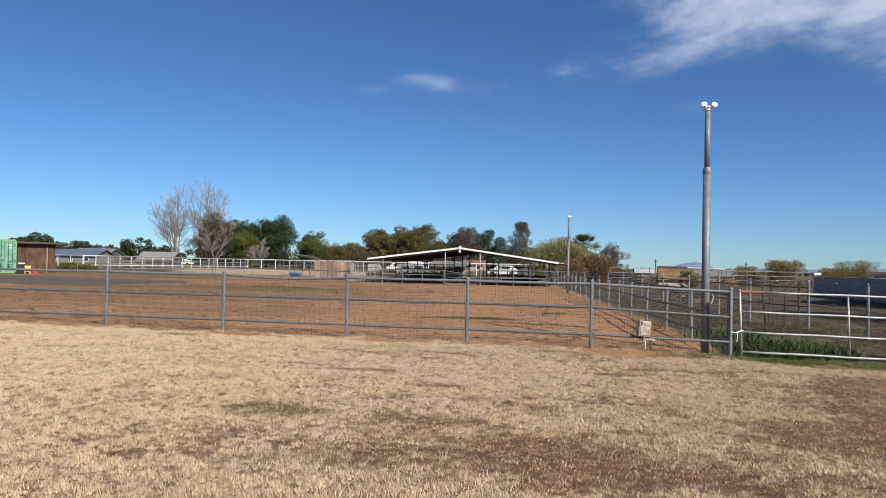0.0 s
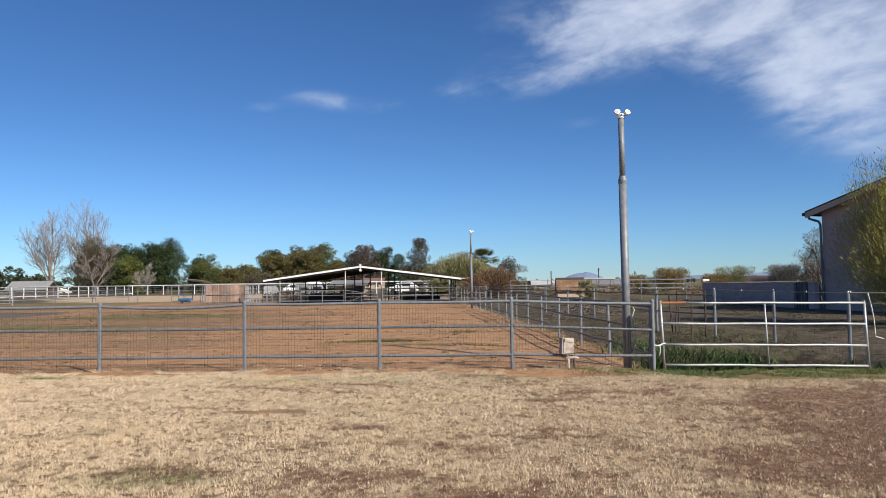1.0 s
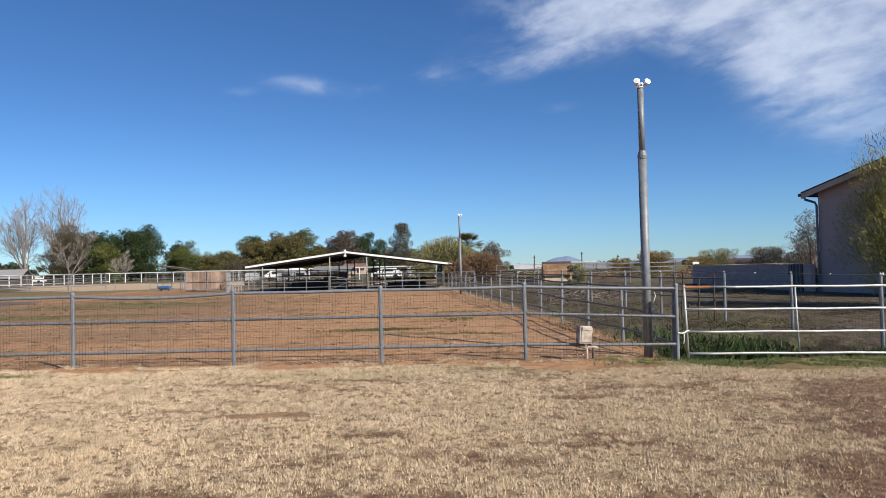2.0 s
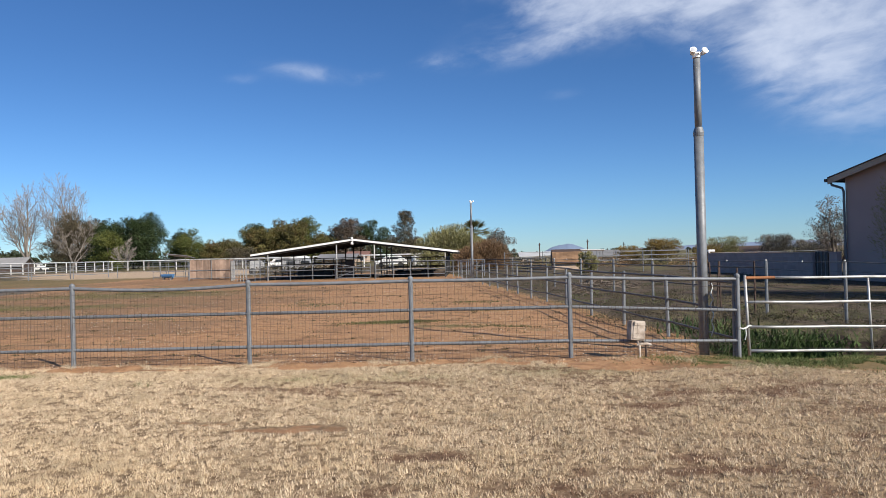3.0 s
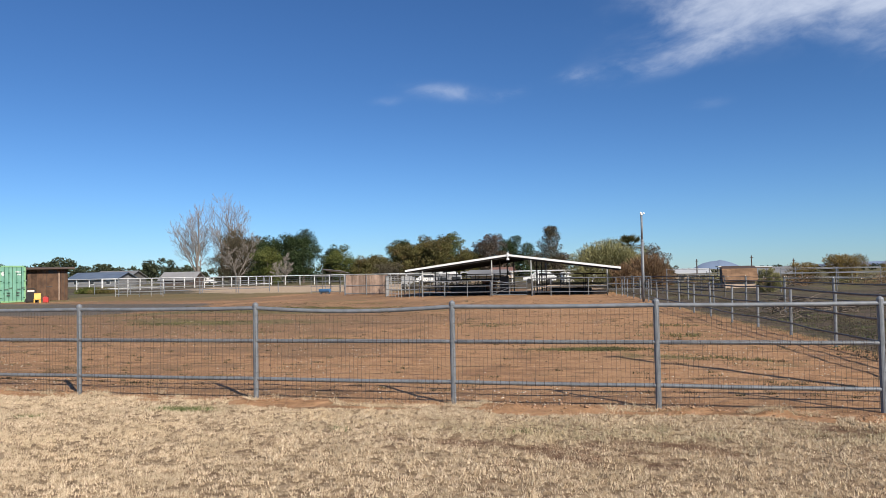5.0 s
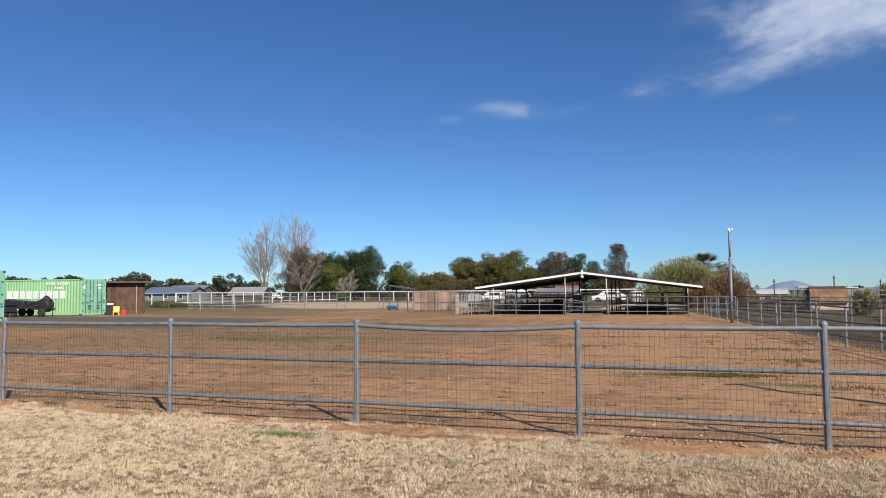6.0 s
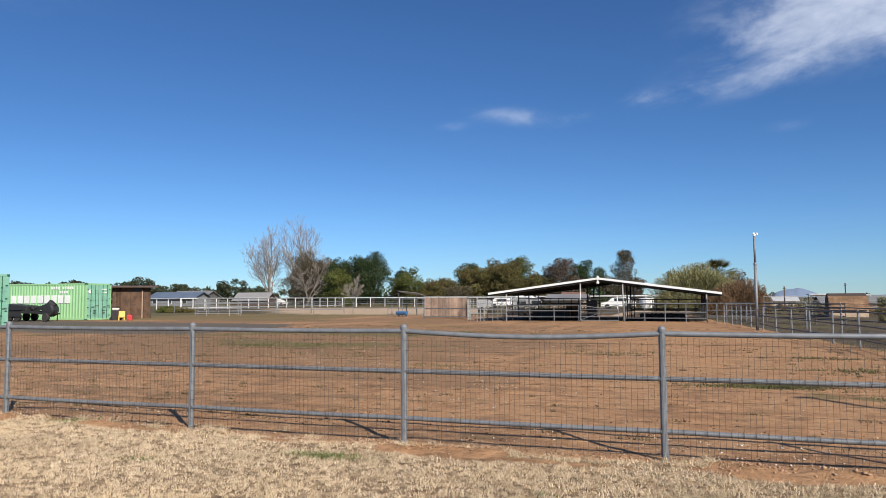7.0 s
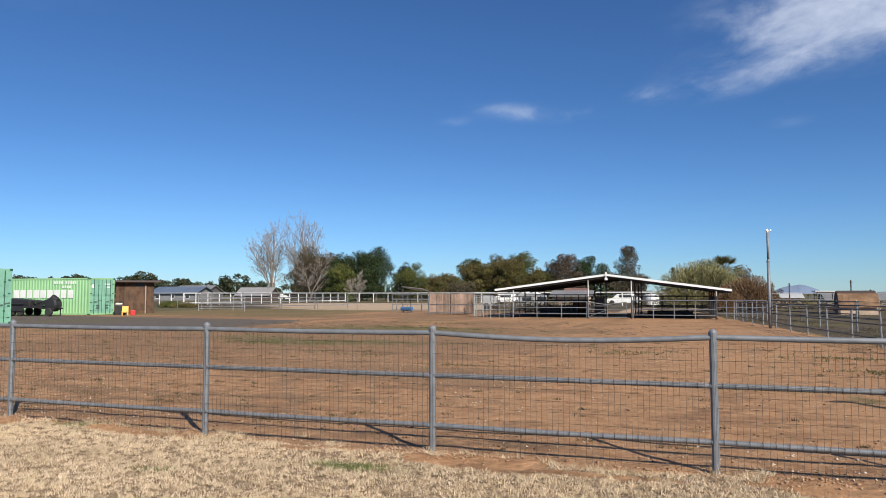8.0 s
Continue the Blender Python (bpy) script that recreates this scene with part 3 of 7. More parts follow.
tuft = 0.52 * lattice(gxs, gys, 0.036, 53) + 0.36 * lattice(gxs, gys, 0.068, 58) + 0.12 * lattice(gxs, gys, 0.15, 57)
br = brown_of(gxs, gys)
# thinner where the lawn runs on far to either side
core = (gxs > np.minimum(0.5 - 0.72 * (gys + 0.3), -4.3 - 1.0 * (gys - 5))) & (gxs < 1.6 + 0.9 * (gys + 0.3))
keep = rng.uniform(0, 1, N) < np.where(core, 1.0, 0.25) * lawn_of(gxs, gys) * (1 - bare_of(gxs, gys)) * (1 - 0.35 * br) * (0.20 + 0.80 * ramp(tuft, 0.36, 0.60)) * (0.62 + 0.36 * lattice(gxs, gys, 0.9, 54))
gxs, gys, br, tuft = gxs[keep], gys[keep], br[keep], tuft[keep]
gr = np.clip(green_of(gxs, gys), 0, 1) * (rng.uniform(0, 1, len(gxs)) < 0.8)
hgt = 0.029 * (0.12 + 1.6 * tuft) * (1 - 0.3 * br)
tint = np.clip(br * 1.1 * rng.uniform(0.4, 1.2, len(gxs)), 0, 1) * (rng.uniform(0, 1, len(gxs)) < 0.75)
tagged(new("lawn_grass", blades("lawn_grass", gxs, gys, hgt, 0.0066, BLADES, 0.6, {"tint": tint, "green": gr})), "short dormant straw-coloured grass with worn brown patches", "grass", kind="stuff")

n = 210
fx = rng.uniform(-13.5, 3.2, n)
fy = lawn_edge(fx) + rng.normal(0.02, 0.12, n)
ok = rng.uniform(0, 1, n) < 0.15 + ramp(lattice(fx, fy * 0, 0.8, 55), 0.35, 0.75)
fx, fy = fx[ok], fy[ok]
many = rng.integers(8, 60, len(fx))
reach = np.repeat(0.02 + 0.05 * rng.uniform(0, 1, len(fx)), many)
fx, fy = np.repeat(fx, many), np.repeat(fy, many)
fx, fy = fx + rng.normal(0, 1, len(fx)) * reach, fy + rng.normal(0, 1, len(fy)) * reach * 0.8
tagged(new("dead_stalks", blades("dead_stalks", fx, fy, 0.068 + 0 * fx, 0.006, STRAW, 1.6)), "long dead grass stalks along the fence line", "grass", kind="stuff")


def patches(spec, seed):
    r = np.random.default_rng(seed)
    ax, ay = [], []
    for cx, cy, rx, ry, count in spec:
        ax.append(r.normal(cx, rx, count))
        ay.append(r.normal(cy, ry, count))
    return np.concatenate(ax), np.concatenate(ay)


wx, wy = patches(((-10.5, 12.62, 0.16, 0.08, 700), (-6.58, 11.82, 0.18, 0.07, 600), (-2.2, 18.6, 0.32, 0.14, 800), (-0.5, 17.6, 0.3, 0.1, 150), (-8.2, 11.2, 0.12, 0.05, 150),
                  (2.9, 12.15, 0.5, 0.26, 3200), (4.4, 12.1, 0.8, 0.34, 6500), (6.0, 12.1, 0.9, 0.36, 7500), (7.8, 12.0, 0.8, 0.34, 4600), (4.4, 13.0, 0.6, 0.2, 700), (5.2, 10.9, 1.0, 0.25, 500),
                  (-2.6, 11.2, 0.1, 0.05, 90), (-9.4, 10.6, 0.14, 0.05, 110), (-4.3, 11.0, 0.12, 0.06, 80)), 9)
ok = lattice(wx, wy, 0.24, 69) > 0.36
wx, wy = wx[ok], wy[ok]
tagged(new("green_weeds", blades("green_weeds", wx, wy, 0.042 + 0 * wx, 0.010, WEED, 1.1)), "low bright green weeds in scattered patches", "weeds", kind="stuff")
lx = rng.uniform(0.2, 1, 9000)
ly = 13.4 + 22 * rng.uniform(0, 1, 9000) ** 1.6
lx = side_x(ly) + 0.15 + lx * (lane_x(ly) + 1.5 - side_x(ly))
ok = rng.uniform(0, 1, 9000) < ramp(lattice(lx, ly, 1.4, 66), 0.4, 0.7)
tagged(new("lane_weeds", blades("lane_weeds", lx[ok], ly[ok], 0.06 + 0 * lx[ok], 0.02, WEED, 1.2)), "sparse green weeds in the fenced lane", "weeds", kind="stuff")
sx, sy = rng.uniform(0, 1, 5000), 13.2 + 24 * rng.uniform(0, 1, 5000) ** 1.4
sx = side_x(sy) + rng.normal(0.15, 0.16, 5000)
tagged(new("fence_foot_grass", blades("fence_foot_grass", sx, sy, 0.05 + 0 * sx, 0.011, leafy("dull_straw", (0.13, 0.10, 0.052), (0.33, 0.255, 0.145)), 1.2)), "dry grass tufts at the foot of the side fence", "grass", kind="stuff")
tx, ty = patches(((4.45, 14.3, 0.35, 0.3, 1500), (5.1, 14.9, 0.5, 0.25, 1500), (6.0, 14.1, 0.35, 0.14, 320), (6.7, 13.2, 0.25, 0.12, 260), (4.0, 16.0, 0.4, 0.7, 300), (3.9, 14.4, 0.2, 0.3, 200)), 12)
tagged(new("ditch_weeds", blades("ditch_weeds", tx, ty, 0.17 + 0 * tx, 0.05, leafy("dark_weed", (0.02, 0.04, 0.012), (0.07, 0.11, 0.03)), 0.9)), "dark leafy weeds in the ditch behind the gate", "weeds", kind="stuff")

# thin green-brown weed patches in the arena dirt
wx, wy = patches(((-15.6, 26.2, 1.6, 0.55, 2600), (-17.3, 37.0, 1.5, 0.8, 1500), (-14.9, 35.6, 1.9, 0.8, 2600), (-15.9, 41.0, 1.6, 0.7, 900), (-18.8, 33.5, 1.6, 0.7, 1300), (-0.4, 24.8, 0.7, 0.4, 700),
                  (-5.2, 25.2, 0.8, 0.5, 500), (-0.1, 21.8, 0.5, 0.3, 600), (-2.1, 18.7, 0.55, 0.16, 1900), (-8.6, 20.5, 0.7, 0.3, 350), (-11.5, 23.0, 0.9, 0.4, 500), (0.4, 17.3, 0.4, 0.2, 350)), 19)
ok = lattice(wx * 0.6, wy, 0.35, 68) > 0.42
tagged(new("arena_weeds", blades("arena_weeds", wx[ok], wy[ok], 0.05 + 0 * wx[ok], 0.024, leafy("dull_weed", (0.060, 0.062, 0.024), (0.165, 0.150, 0.062)), 1.4)), "thin dull green weed patches in the arena dirt", "weeds", kind="stuff")

# small dead tufts standing about the arena
n = 1500
cx, cy = rng.uniform(-26, 3, n), 13.6 + 30 * rng.uniform(0, 1, n) ** 1.4
ok = (cx < side_x(cy) - 0.4) & (rng.uniform(0, 1, n) < 0.25 + ramp(lattice(cx, cy, 3.1, 73), 0.4, 0.7))
cx, cy = cx[ok], cy[ok]
sp = 0.02 + 0.09 * rng.uniform(0, 1, len(cx)) ** 2
tx, ty = np.repeat(cx, 26), np.repeat(cy, 26)
tx, ty = tx + rng.normal(0, 1, len(tx)) * np.repeat(sp * 1.7, 26), ty + rng.normal(0, 1, len(ty)) * np.repeat(sp * 0.7, 26)
tagged(new("arena_tufts", blades("arena_tufts", tx, ty, 0.042 + 0 * tx, 0.015, leafy("dead_tuft", (0.055, 0.045, 0.022), (0.17, 0.125, 0.065)), 1.2)), "small dull dead tufts dotted over the arena dirt", "weeds", kind="stuff")

# pale chips and clods on the arena
n = 20000
cx = rng.uniform(-22, 4, n)
cy = 12.8 + 26 * rng.uniform(0, 1, n) ** 1.7
ok = (cx < side_x(cy) - 0.2) & (rng.uniform(0, 1, n) < 0.15 + 0.85 * ramp(lattice(cx, cy, 2.2, 71), 0.4, 0.75))
cx, cy = cx[ok], cy[ok]
n = len(cx)
size = 0.0045 + 0.013 * rng.uniform(0, 1, n) ** 3.5
octa = np.array([[1, 0, 0], [0, 1, 0], [-1, 0, 0], [0, -1, 0], [0, 0, 0.6], [0, 0, -0.6]], float)
face = np.array([[0, 1, 4], [1, 2, 4], [2, 3, 4], [3, 0, 4], [1, 0, 5], [2, 1, 5], [3, 2, 5], [0, 3, 5]])
vv = octa[None] * size[:, None, None] * rng.uniform(0.5, 1.5, (n, 6, 3))
vv = vv + np.stack([cx, cy, height_of(cx, cy) + size * 0.3], 1)[:, None]
ff = (face[None] + 6 * np.arange(n)[:, None, None]).reshape(-1, 3)
def chips(x, y, s):
    """Small broken lumps lying on the ground."""
    m = len(x)
    v = octa[None] * s[:, None, None] * rng.uniform(0.5, 1.5, (m, 6, 3))
    v = v + np.stack([x, y, height_of(x, y) + s * 0.3], 1)[:, None]
    return v.reshape(-1, 3), (face[None] + 6 * np.arange(m)[:, None, None]).reshape(-1, 3)


m = 18000
ex, ey = rng.uniform(-16, 3.6, m), 12.45 + 13 * rng.uniform(0, 1, m) ** 1.5
ok = (ex < side_x(ey) - 0.1) & (ey > lawn_edge(ex)) & (rng.uniform(0, 1, m) < 0.2 + ramp(lattice(ex, ey, 0.9, 75), 0.35, 0.75))
cv, cf = chips(ex[ok], ey[ok], 0.004 + 0.011 * rng.uniform(0, 1, int(ok.sum())) ** 3)
tagged(new("soil_clods", raw_mesh("soil_clods", cv, cf, CLOD)), "small crumbled clods of the brown arena soil", "soil", kind="stuff")
# clods heaped along the end of the lawn
m = 5200
hx = rng.uniform(-13.5, 3.0, m)
hy = lawn_edge(hx) + rng.normal(0.08, 0.13, m)
ok = rng.uniform(0, 1, m) < 0.12 + ramp(lattice(hx, hy, 0.3, 76), 0.4, 0.7)
cv, cf = chips(hx[ok], hy[ok], 0.005 + 0.022 * rng.uniform(0, 1, int(ok.sum())) ** 3)
tagged(new("edge_clods", raw_mesh("edge_clods", cv, cf, leafy("pink_clod", (0.27, 0.155, 0.088), (0.47, 0.30, 0.19)))), "pale reddish clods heaped where the lawn ends", "soil", kind="stuff")
# dark dung crumbs and litter trodden into the arena in bands
m = 16000
kx, ky = rng.uniform(-24, 3.4, m), 12.9 + 30 * rng.uniform(0, 1, m) ** 1.5
band_ = 0.6 * lattice(kx * 0.3, ky, 0.8, 77) + 0.4 * lattice(kx * 0.5, ky, 0.3, 78)
ok = (kx < side_x(ky) - 0.2) & (rng.uniform(0, 1, m) < 0.06 + ramp(band_, 0.50, 0.72) * (0.45 + 0.55 * ramp(-kx, 3, 9)))
cv, cf = chips(kx[ok], ky[ok], 0.006 + 0.015 * rng.uniform(0, 1, int(ok.sum())) ** 2)
tagged(new("dark_litter", raw_mesh("dark_litter", cv, cf, leafy("dark_litter", (0.045, 0.030, 0.018), (0.155, 0.095, 0.052)))), "dark brown crumbs and litter trodden into the dirt", "litter", kind="stuff")
tagged(new("pale_chips", raw_mesh("pale_chips", vv.reshape(-1, 3), ff, STONE)), "small pale stones and chips scattered on the dirt", "stones", kind="stuff")


# ---- front fence ----
POSTS = (-19.4, -16.8, -14.2, -11.62, -8.77, -6.12, -3.53, -1.18, 1.08, 3.43)
RAILS = (1.165, 0.747, 0.265)


def rail_z(level, x):
    """The rails dip a little towards the corner post."""
    drop = (0.08, 0.10, 0.045)[level] * float(ramp(x, 1.0, 3.43))
    return RAILS[level] - drop


def pipe_post(parent, x, y, top, r=0.033, foot=-0.2, mat=GALV, cap=True):
    """A pipe post with a pressed cap."""
    post = part("post", tube(B(), [(x, y, foot), (x, y, top)], r, 12), mat, parent, smooth=False)
    if cap:
        c = lathe(B(), [(r + 0.004, -0.03), (r + 0.005, 0.0), (r * 0.9, 0.014), (r * 0.45, 0.026), (0.004, 0.03)], 12, Matrix.Translation((x, y, top)))
        part("post_cap", c, mat, post)
    return post


def wire_net(bm, xs_, zs_, place, r=0.0016, rise=0.0):
    """Upright and level wires of a woven net; place(u, z) gives the point."""
    def line(pts):
        tube(bm, pts, r, 3, caps=False)
    zlo, zhi = zs_[0] - 0.03, rise or zs_[-1]
    for i, u in enumerate(xs_):
        wob = (random.random() - 0.5) * 0.006
        line([place(u, zlo), place(u + wob, (zlo + zhi) / 2), place(u, zhi)])
    for z in zs_:
        us = xs_[::8] + [xs_[-1]]
        line([place(u, z + (random.random() - 0.5) * 0.008) for u in us])
    return bm


front = thing("pipe_fence", "galvanised pipe fence with wire mesh between lawn and arena", "fence")
for x in POSTS:
    pipe_post(front, x, FENCE_Y, rail_z(0, x) + (0.045 if x < 3 else 0.055), foot=-0.25)
for x0, x1 in zip(POSTS, POSTS[1:]):
    for lv in range(3):
        z0, z1, sag = rail_z(lv, x0), rail_z(lv, x1), 0.0
        if lv == 0 and abs(x0 + 6.12) < 0.1:
            sag = 0.048
        elif lv == 0:
            sag = 0.008
        elif lv == 2:
            sag = 0.006
        pts = []
        steps = 24 if sag > 0.05 else 8
        for k in range(steps + 1):
            t = k / steps
            # the bent rail sags most beyond its middle
            dip = sag * float(ramp(t, 0.15, 0.80)) * float(ramp(1 - t, 0.0, 0.24)) if sag > 0.05 else sag * math.sin(math.pi * t)
            pts.append((x0 + (x1 - x0) * t, FENCE_Y, z0 + (z1 - z0) * t - dip))
        part("rail", tube(B(), pts, 0.0245 if lv else 0.026, 10, caps=False), GALV, front, smooth=True)
    us = [x0 + 0.02 + k * 0.0508 for k in range(int((x1 - x0) / 0.0508))]
    zs = [0.05 + 0.1016 * k for k in range(12)]
    zs = [z for z in zs if z < RAILS[0] - 0.02]
    fade = x1

    def place(u, z):
        bow = 0.012 * math.sin((u - fade) * 2.3) + 0.01 * math.sin(z * 7)
        return (u, FENCE_Y - 0.037 - abs(bow) * 0.6, z - 0.08 * float(ramp(u, 1.0, 3.43)))
    part("wire_mesh", wire_net(B(), us, zs, place, rise=RAILS[0] - 0.03 - (0.05 if abs(x0 + 6.12) < 0.1 else 0.0)), WIRE, front)
# ties of the net round the middle and lower rails
for lv in (1, 2):
    bm = B()
    for x in np.arange(-12.0, 3.3, 0.1016):
        z = rail_z(lv, x)
        tube(bm, [(x, FENCE_Y - 0.02, z - 0.028), (x + 0.004, FENCE_Y - 0.031, z), (x, FENCE_Y - 0.018, z + 0.03), (x, FENCE_Y + 0.01, z + 0.03)], 0.0021, 4, caps=False)
    tagged(part("wire_tie_row", bm, WIRE, front), kind="stuff")


# ---- fences beside and beyond the arena ----
def pipe_fence(name, label, pts, levels, r_post, r_rail, mat, top, posts=True, lean=0.0, group="", sides=8, rail_mat=None):
    f = thing(name, label, "fence", group)
    for i, (x, y) in enumerate(pts):
        z = ground_z(x, y)
        dx = random.uniform(-lean, lean)
        part("post", tube(B(), [(x, y, z - 0.2), (x + dx, y, z + top + random.uniform(-0.02, 0.03))], r_post, sides), mat, f)
    for (x0, y0), (x1, y1) in zip(pts, pts[1:]):
        z0, z1 = ground_z(x0, y0), ground_z(x1, y1)
        for lv in levels:
            mx, my = (x0 + x1) / 2, (y0 + y1) / 2
            dip = random.uniform(0.0, 0.02)
            part("rail", tube(B(), [(x0, y0, z0 + lv), (mx, my, (z0 + z1) / 2 + lv - dip), (x1, y1, z1 + lv)], r_rail, sides, caps=False), rail_mat or mat, f, smooth=True)
    return f


side_pts = [(float(side_x(y)) - 0.02, y) for y in [15.05 + 2.27 * k for k in range(16)]]
side = pipe_fence("pipe_fence", "galvanised pipe fence along the arena side", [(3.40, FENCE_Y + 0.08)] + side_pts, (1.06, 0.66, 0.27), 0.032, 0.020, GALV, 1.09, lean=0.03, rail_mat=DARK_PIPE)
for (x0, y0), (x1, y1) in zip([(3.40, FENCE_Y + 0.08)] + side_pts, side_pts[:8]):
    ln = math.hypot(x1 - x0, y1 - y0)
    us = [k * 0.1016 / ln for k in range(int(ln / 0.1016))]

    def place(u, z):
        return (x0 + (x1 - x0) * u + 0.03, y0 + (y1 - y0) * u, z)
    part("wire_mesh", wire_net(B(), us, [0.05 + 0.15 * k for k in range(7)], place), WIRE, side)

near_lane = [(6.98, 13.4), (6.93, 16.5), (6.42, 18.9)]
lane_pts = [near_lane[-1]] + [(float(lane_x(y)), y) for y in (21.4, 23.9, 27.0, 30.4, 34.0, 38.0, 42.0)]
lane_fence = pipe_fence("pipe_fence", "weathered pipe fence with dark rails along the lane", lane_pts, (1.06, 0.58), 0.036, 0.018, GALV, 1.2, rail_mat=DARK_PIPE)


def hot_line(parent, pts, z):
    """A slack line with pale insulators on top of a fence."""
    line = []
    for (x0, y0), (x1, y1) in zip(pts, pts[1:]):
        for k in range(6):
            t = k / 6
            line.append((x0 + (x1 - x0) * t, y0 + (y1 - y0) * t, z - 0.02 * math.sin(math.pi * t)))
    line.append((*pts[-1], z))
    part("line_wire", tube(B(), line, 0.008, 5), DARK_PIPE, parent)
    for x, y, zz in line[::3]:
        part("insulator", lathe(B(), [(0.010, -0.02), (0.017, 0.0), (0.010, 0.02)], 8, Matrix.Translation((x, y, zz + 0.012))), PVC, parent)


def wire_fence(label, pts, first=0):
    """Pipe posts that carry only wires and a net."""
    f = thing("wire_fence", label, "fence", "wire fences behind the gate")
    for x, y in pts[first:]:
        part("post", tube(B(), [(x, y, ground_z(x, y) - 0.2), (x, y, 1.19)], 0.031, 10), GALV, f)
    for (x0, y0), (x1, y1) in zip(pts, pts[1:]):
        for z in (1.02, 0.62):
            part("strand", tube(B(), [(x0, y0, z), ((x0 + x1) / 2, (y0 + y1) / 2, z - 0.02), (x1, y1, z)], 0.005, 4), DARK_PIPE, f)
        ln = math.hypot(x1 - x0, y1 - y0)
        us = [k * 0.1016 / ln for k in range(int(ln / 0.1016))]

        def place(u, z):
            return (x0 + (x1 - x0) * u, y0 + (y1 - y0) * u - 0.035, z)
        part("wire_mesh", wire_net(B(), us, [0.02 + 0.1016 * k for k in range(9)], place), WIRE, f)
    hot_line(f, pts, 1.205)
    return f


hot_line(lane_fence, lane_pts, 1.215)
wire_fence("wire fence on galvanised posts beside the farm gate", near_lane)
wire_fence("wire fence on galvanised posts running on past the gate", [(7.02, 13.4), (9.5, 13.55), (11.9, 13.7), (14.3, 13.8)], 1)

# rusty steel stakes standing loose in the lane
for x, y, h, tilt in ((6.28, 19.2, 1.2, 0), (6.12, 19.9, 1.05, 1.5), (6.02, 20.7, 1.2, -1), (5.86, 20.5, 1.2, 4), (5.80, 20.6, 1.18, -5)):
    bm = B()
    box(bm, (0, 0, h / 2 - 0.1), (0.032, 0.010, h + 0.2))
    box(bm, (0, 0.018, h / 2 - 0.1), (0.010, 0.036, h + 0.2))
    for k in range(8):
        box(bm, (0, -0.010, 0.15 + k * h / 9), (0.03, 0.012, 0.014))
    stake = part("steel_stake", bm, RUST)
    stake.matrix_world = pose(x, y, ground_z(x, y), 0, tilt, 20)
    tagged(stake, "rusty brown steel fence stake standing in the lane", "stake", "stakes in the lane")

# ---- light poles ----
def light_pole(x, y, h, joint, r0, r1, label, turn):
    r0, r1 = r0 * 0.84, r1 * 0.84
    p = thing("light_pole", label, "light pole", "arena light poles", at=(x, y, 0), turn=turn)
    part("lower_pipe", tube(B(), [(0, 0, -0.3), (0, 0, joint - 0.06)], r0, 20), GALV, p, smooth=True)
    part("collar", lathe(B(), [(r0 + 0.004, joint - 0.10), (r0 + 0.008, joint - 0.05), (r0 + 0.002, joint - 0.02), (r1 + 0.006, joint + 0.03)], 20), GALV, p)
    part("upper_pipe", tube(B(), [(0, 0, joint - 0.05), (0, 0, h - 0.10)], r1, 20), GALV, p, smooth=True)
    part("band", lathe(B(), [(r0 + 0.003, 0.62), (r0 + 0.005, 0.63), (r0 + 0.005, 0.66), (r0 + 0.003, 0.67)], 20), DARK_PIPE, p)
    part("junction_box", lathe(B(), [(0.03, h - 0.11), (0.062, h - 0.10), (0.065, h - 0.04), (0.05, h - 0.02), (0.01, h - 0.012)], 14), LAMP_WHITE, p)
    for s, tip in ((-1, 18), (1, -35)):
        head = thing_part("lamp_head", p)
        arm = tube(B(), [(0, 0, h - 0.06), (s * 0.05, -0.01, h - 0.045), (s * 0.08, -0.03, h - 0.03)], 0.014, 8)
        part("knuckle", arm, LAMP_WHITE, head)
        m = pose(s * 0.085, -0.045, h - 0.025, 62, tip, s * 25)
        bell = lathe(B(), [(0.020, -0.055), (0.030, -0.04), (0.038, 0.0), (0.049, 0.045), (0.051, 0.053), (0.045, 0.054)], 16, m)
        part("housing", bell, LAMP_WHITE, head)
        part("lens", lathe(B(), [(0.044, 0.047), (0.038, 0.056), (0.01, 0.060)], 16, m), LENS, head)
    s = lathe(B(), [(0.016, -0.04), (0.022, -0.02), (0.024, 0.02), (0.014, 0.035)], 10, pose(0.0, -0.05, h - 0.05, 80, 0, 0))
    part("sensor", s, LAMP_WHITE, p)
    return p


def thing_part(name, parent):
    ob = new(name)
    ob.parent = parent
    ob.empty_display_size = 0.05
    return ob


light_pole(3.07, 13.03, 4.42, 3.27, 0.083, 0.060, "tall galvanised pipe light pole with white twin floodlights", 12)
light_pole(-0.14, 40.2, 4.33, 3.0, 0.080, 0.060, "tall galvanised pipe light pole far along the side fence", 40)

# ---- gate ----
gate = thing("metal_gate", "pale four-bar tubular farm gate, chained and slightly leaning", "gate")
GX0, GX1, GY = 3.64, 6.99, 12.85


def gate_pt(u, z):
    """A point on the gate; its uprights lean a little."""
    return (GX0 + (GX1 - GX0) * u + (0.55 - z) * 0.035 - 0.01, GY, z - 0.045 * u)


for k, z in enumerate((1.09, 0.74, 0.385, 0.045)):
    pts = [gate_pt(i / 8, z + 0.004 * math.sin(i * 1.9 + k)) for i in range(9)]
    if k == 0:
        bar = part("gate_bar", tube(B(), pts[1:], 0.021, 10), PALE_PIPE, gate, smooth=True)
        part("rusty_end", tube(B(), pts[:2], 0.0222, 10), RUST_BAR, bar, "rust-brown stretch of bar")
    else:
        part("gate_bar", tube(B(), pts, 0.021, 10), PALE_PIPE, gate, smooth=True)
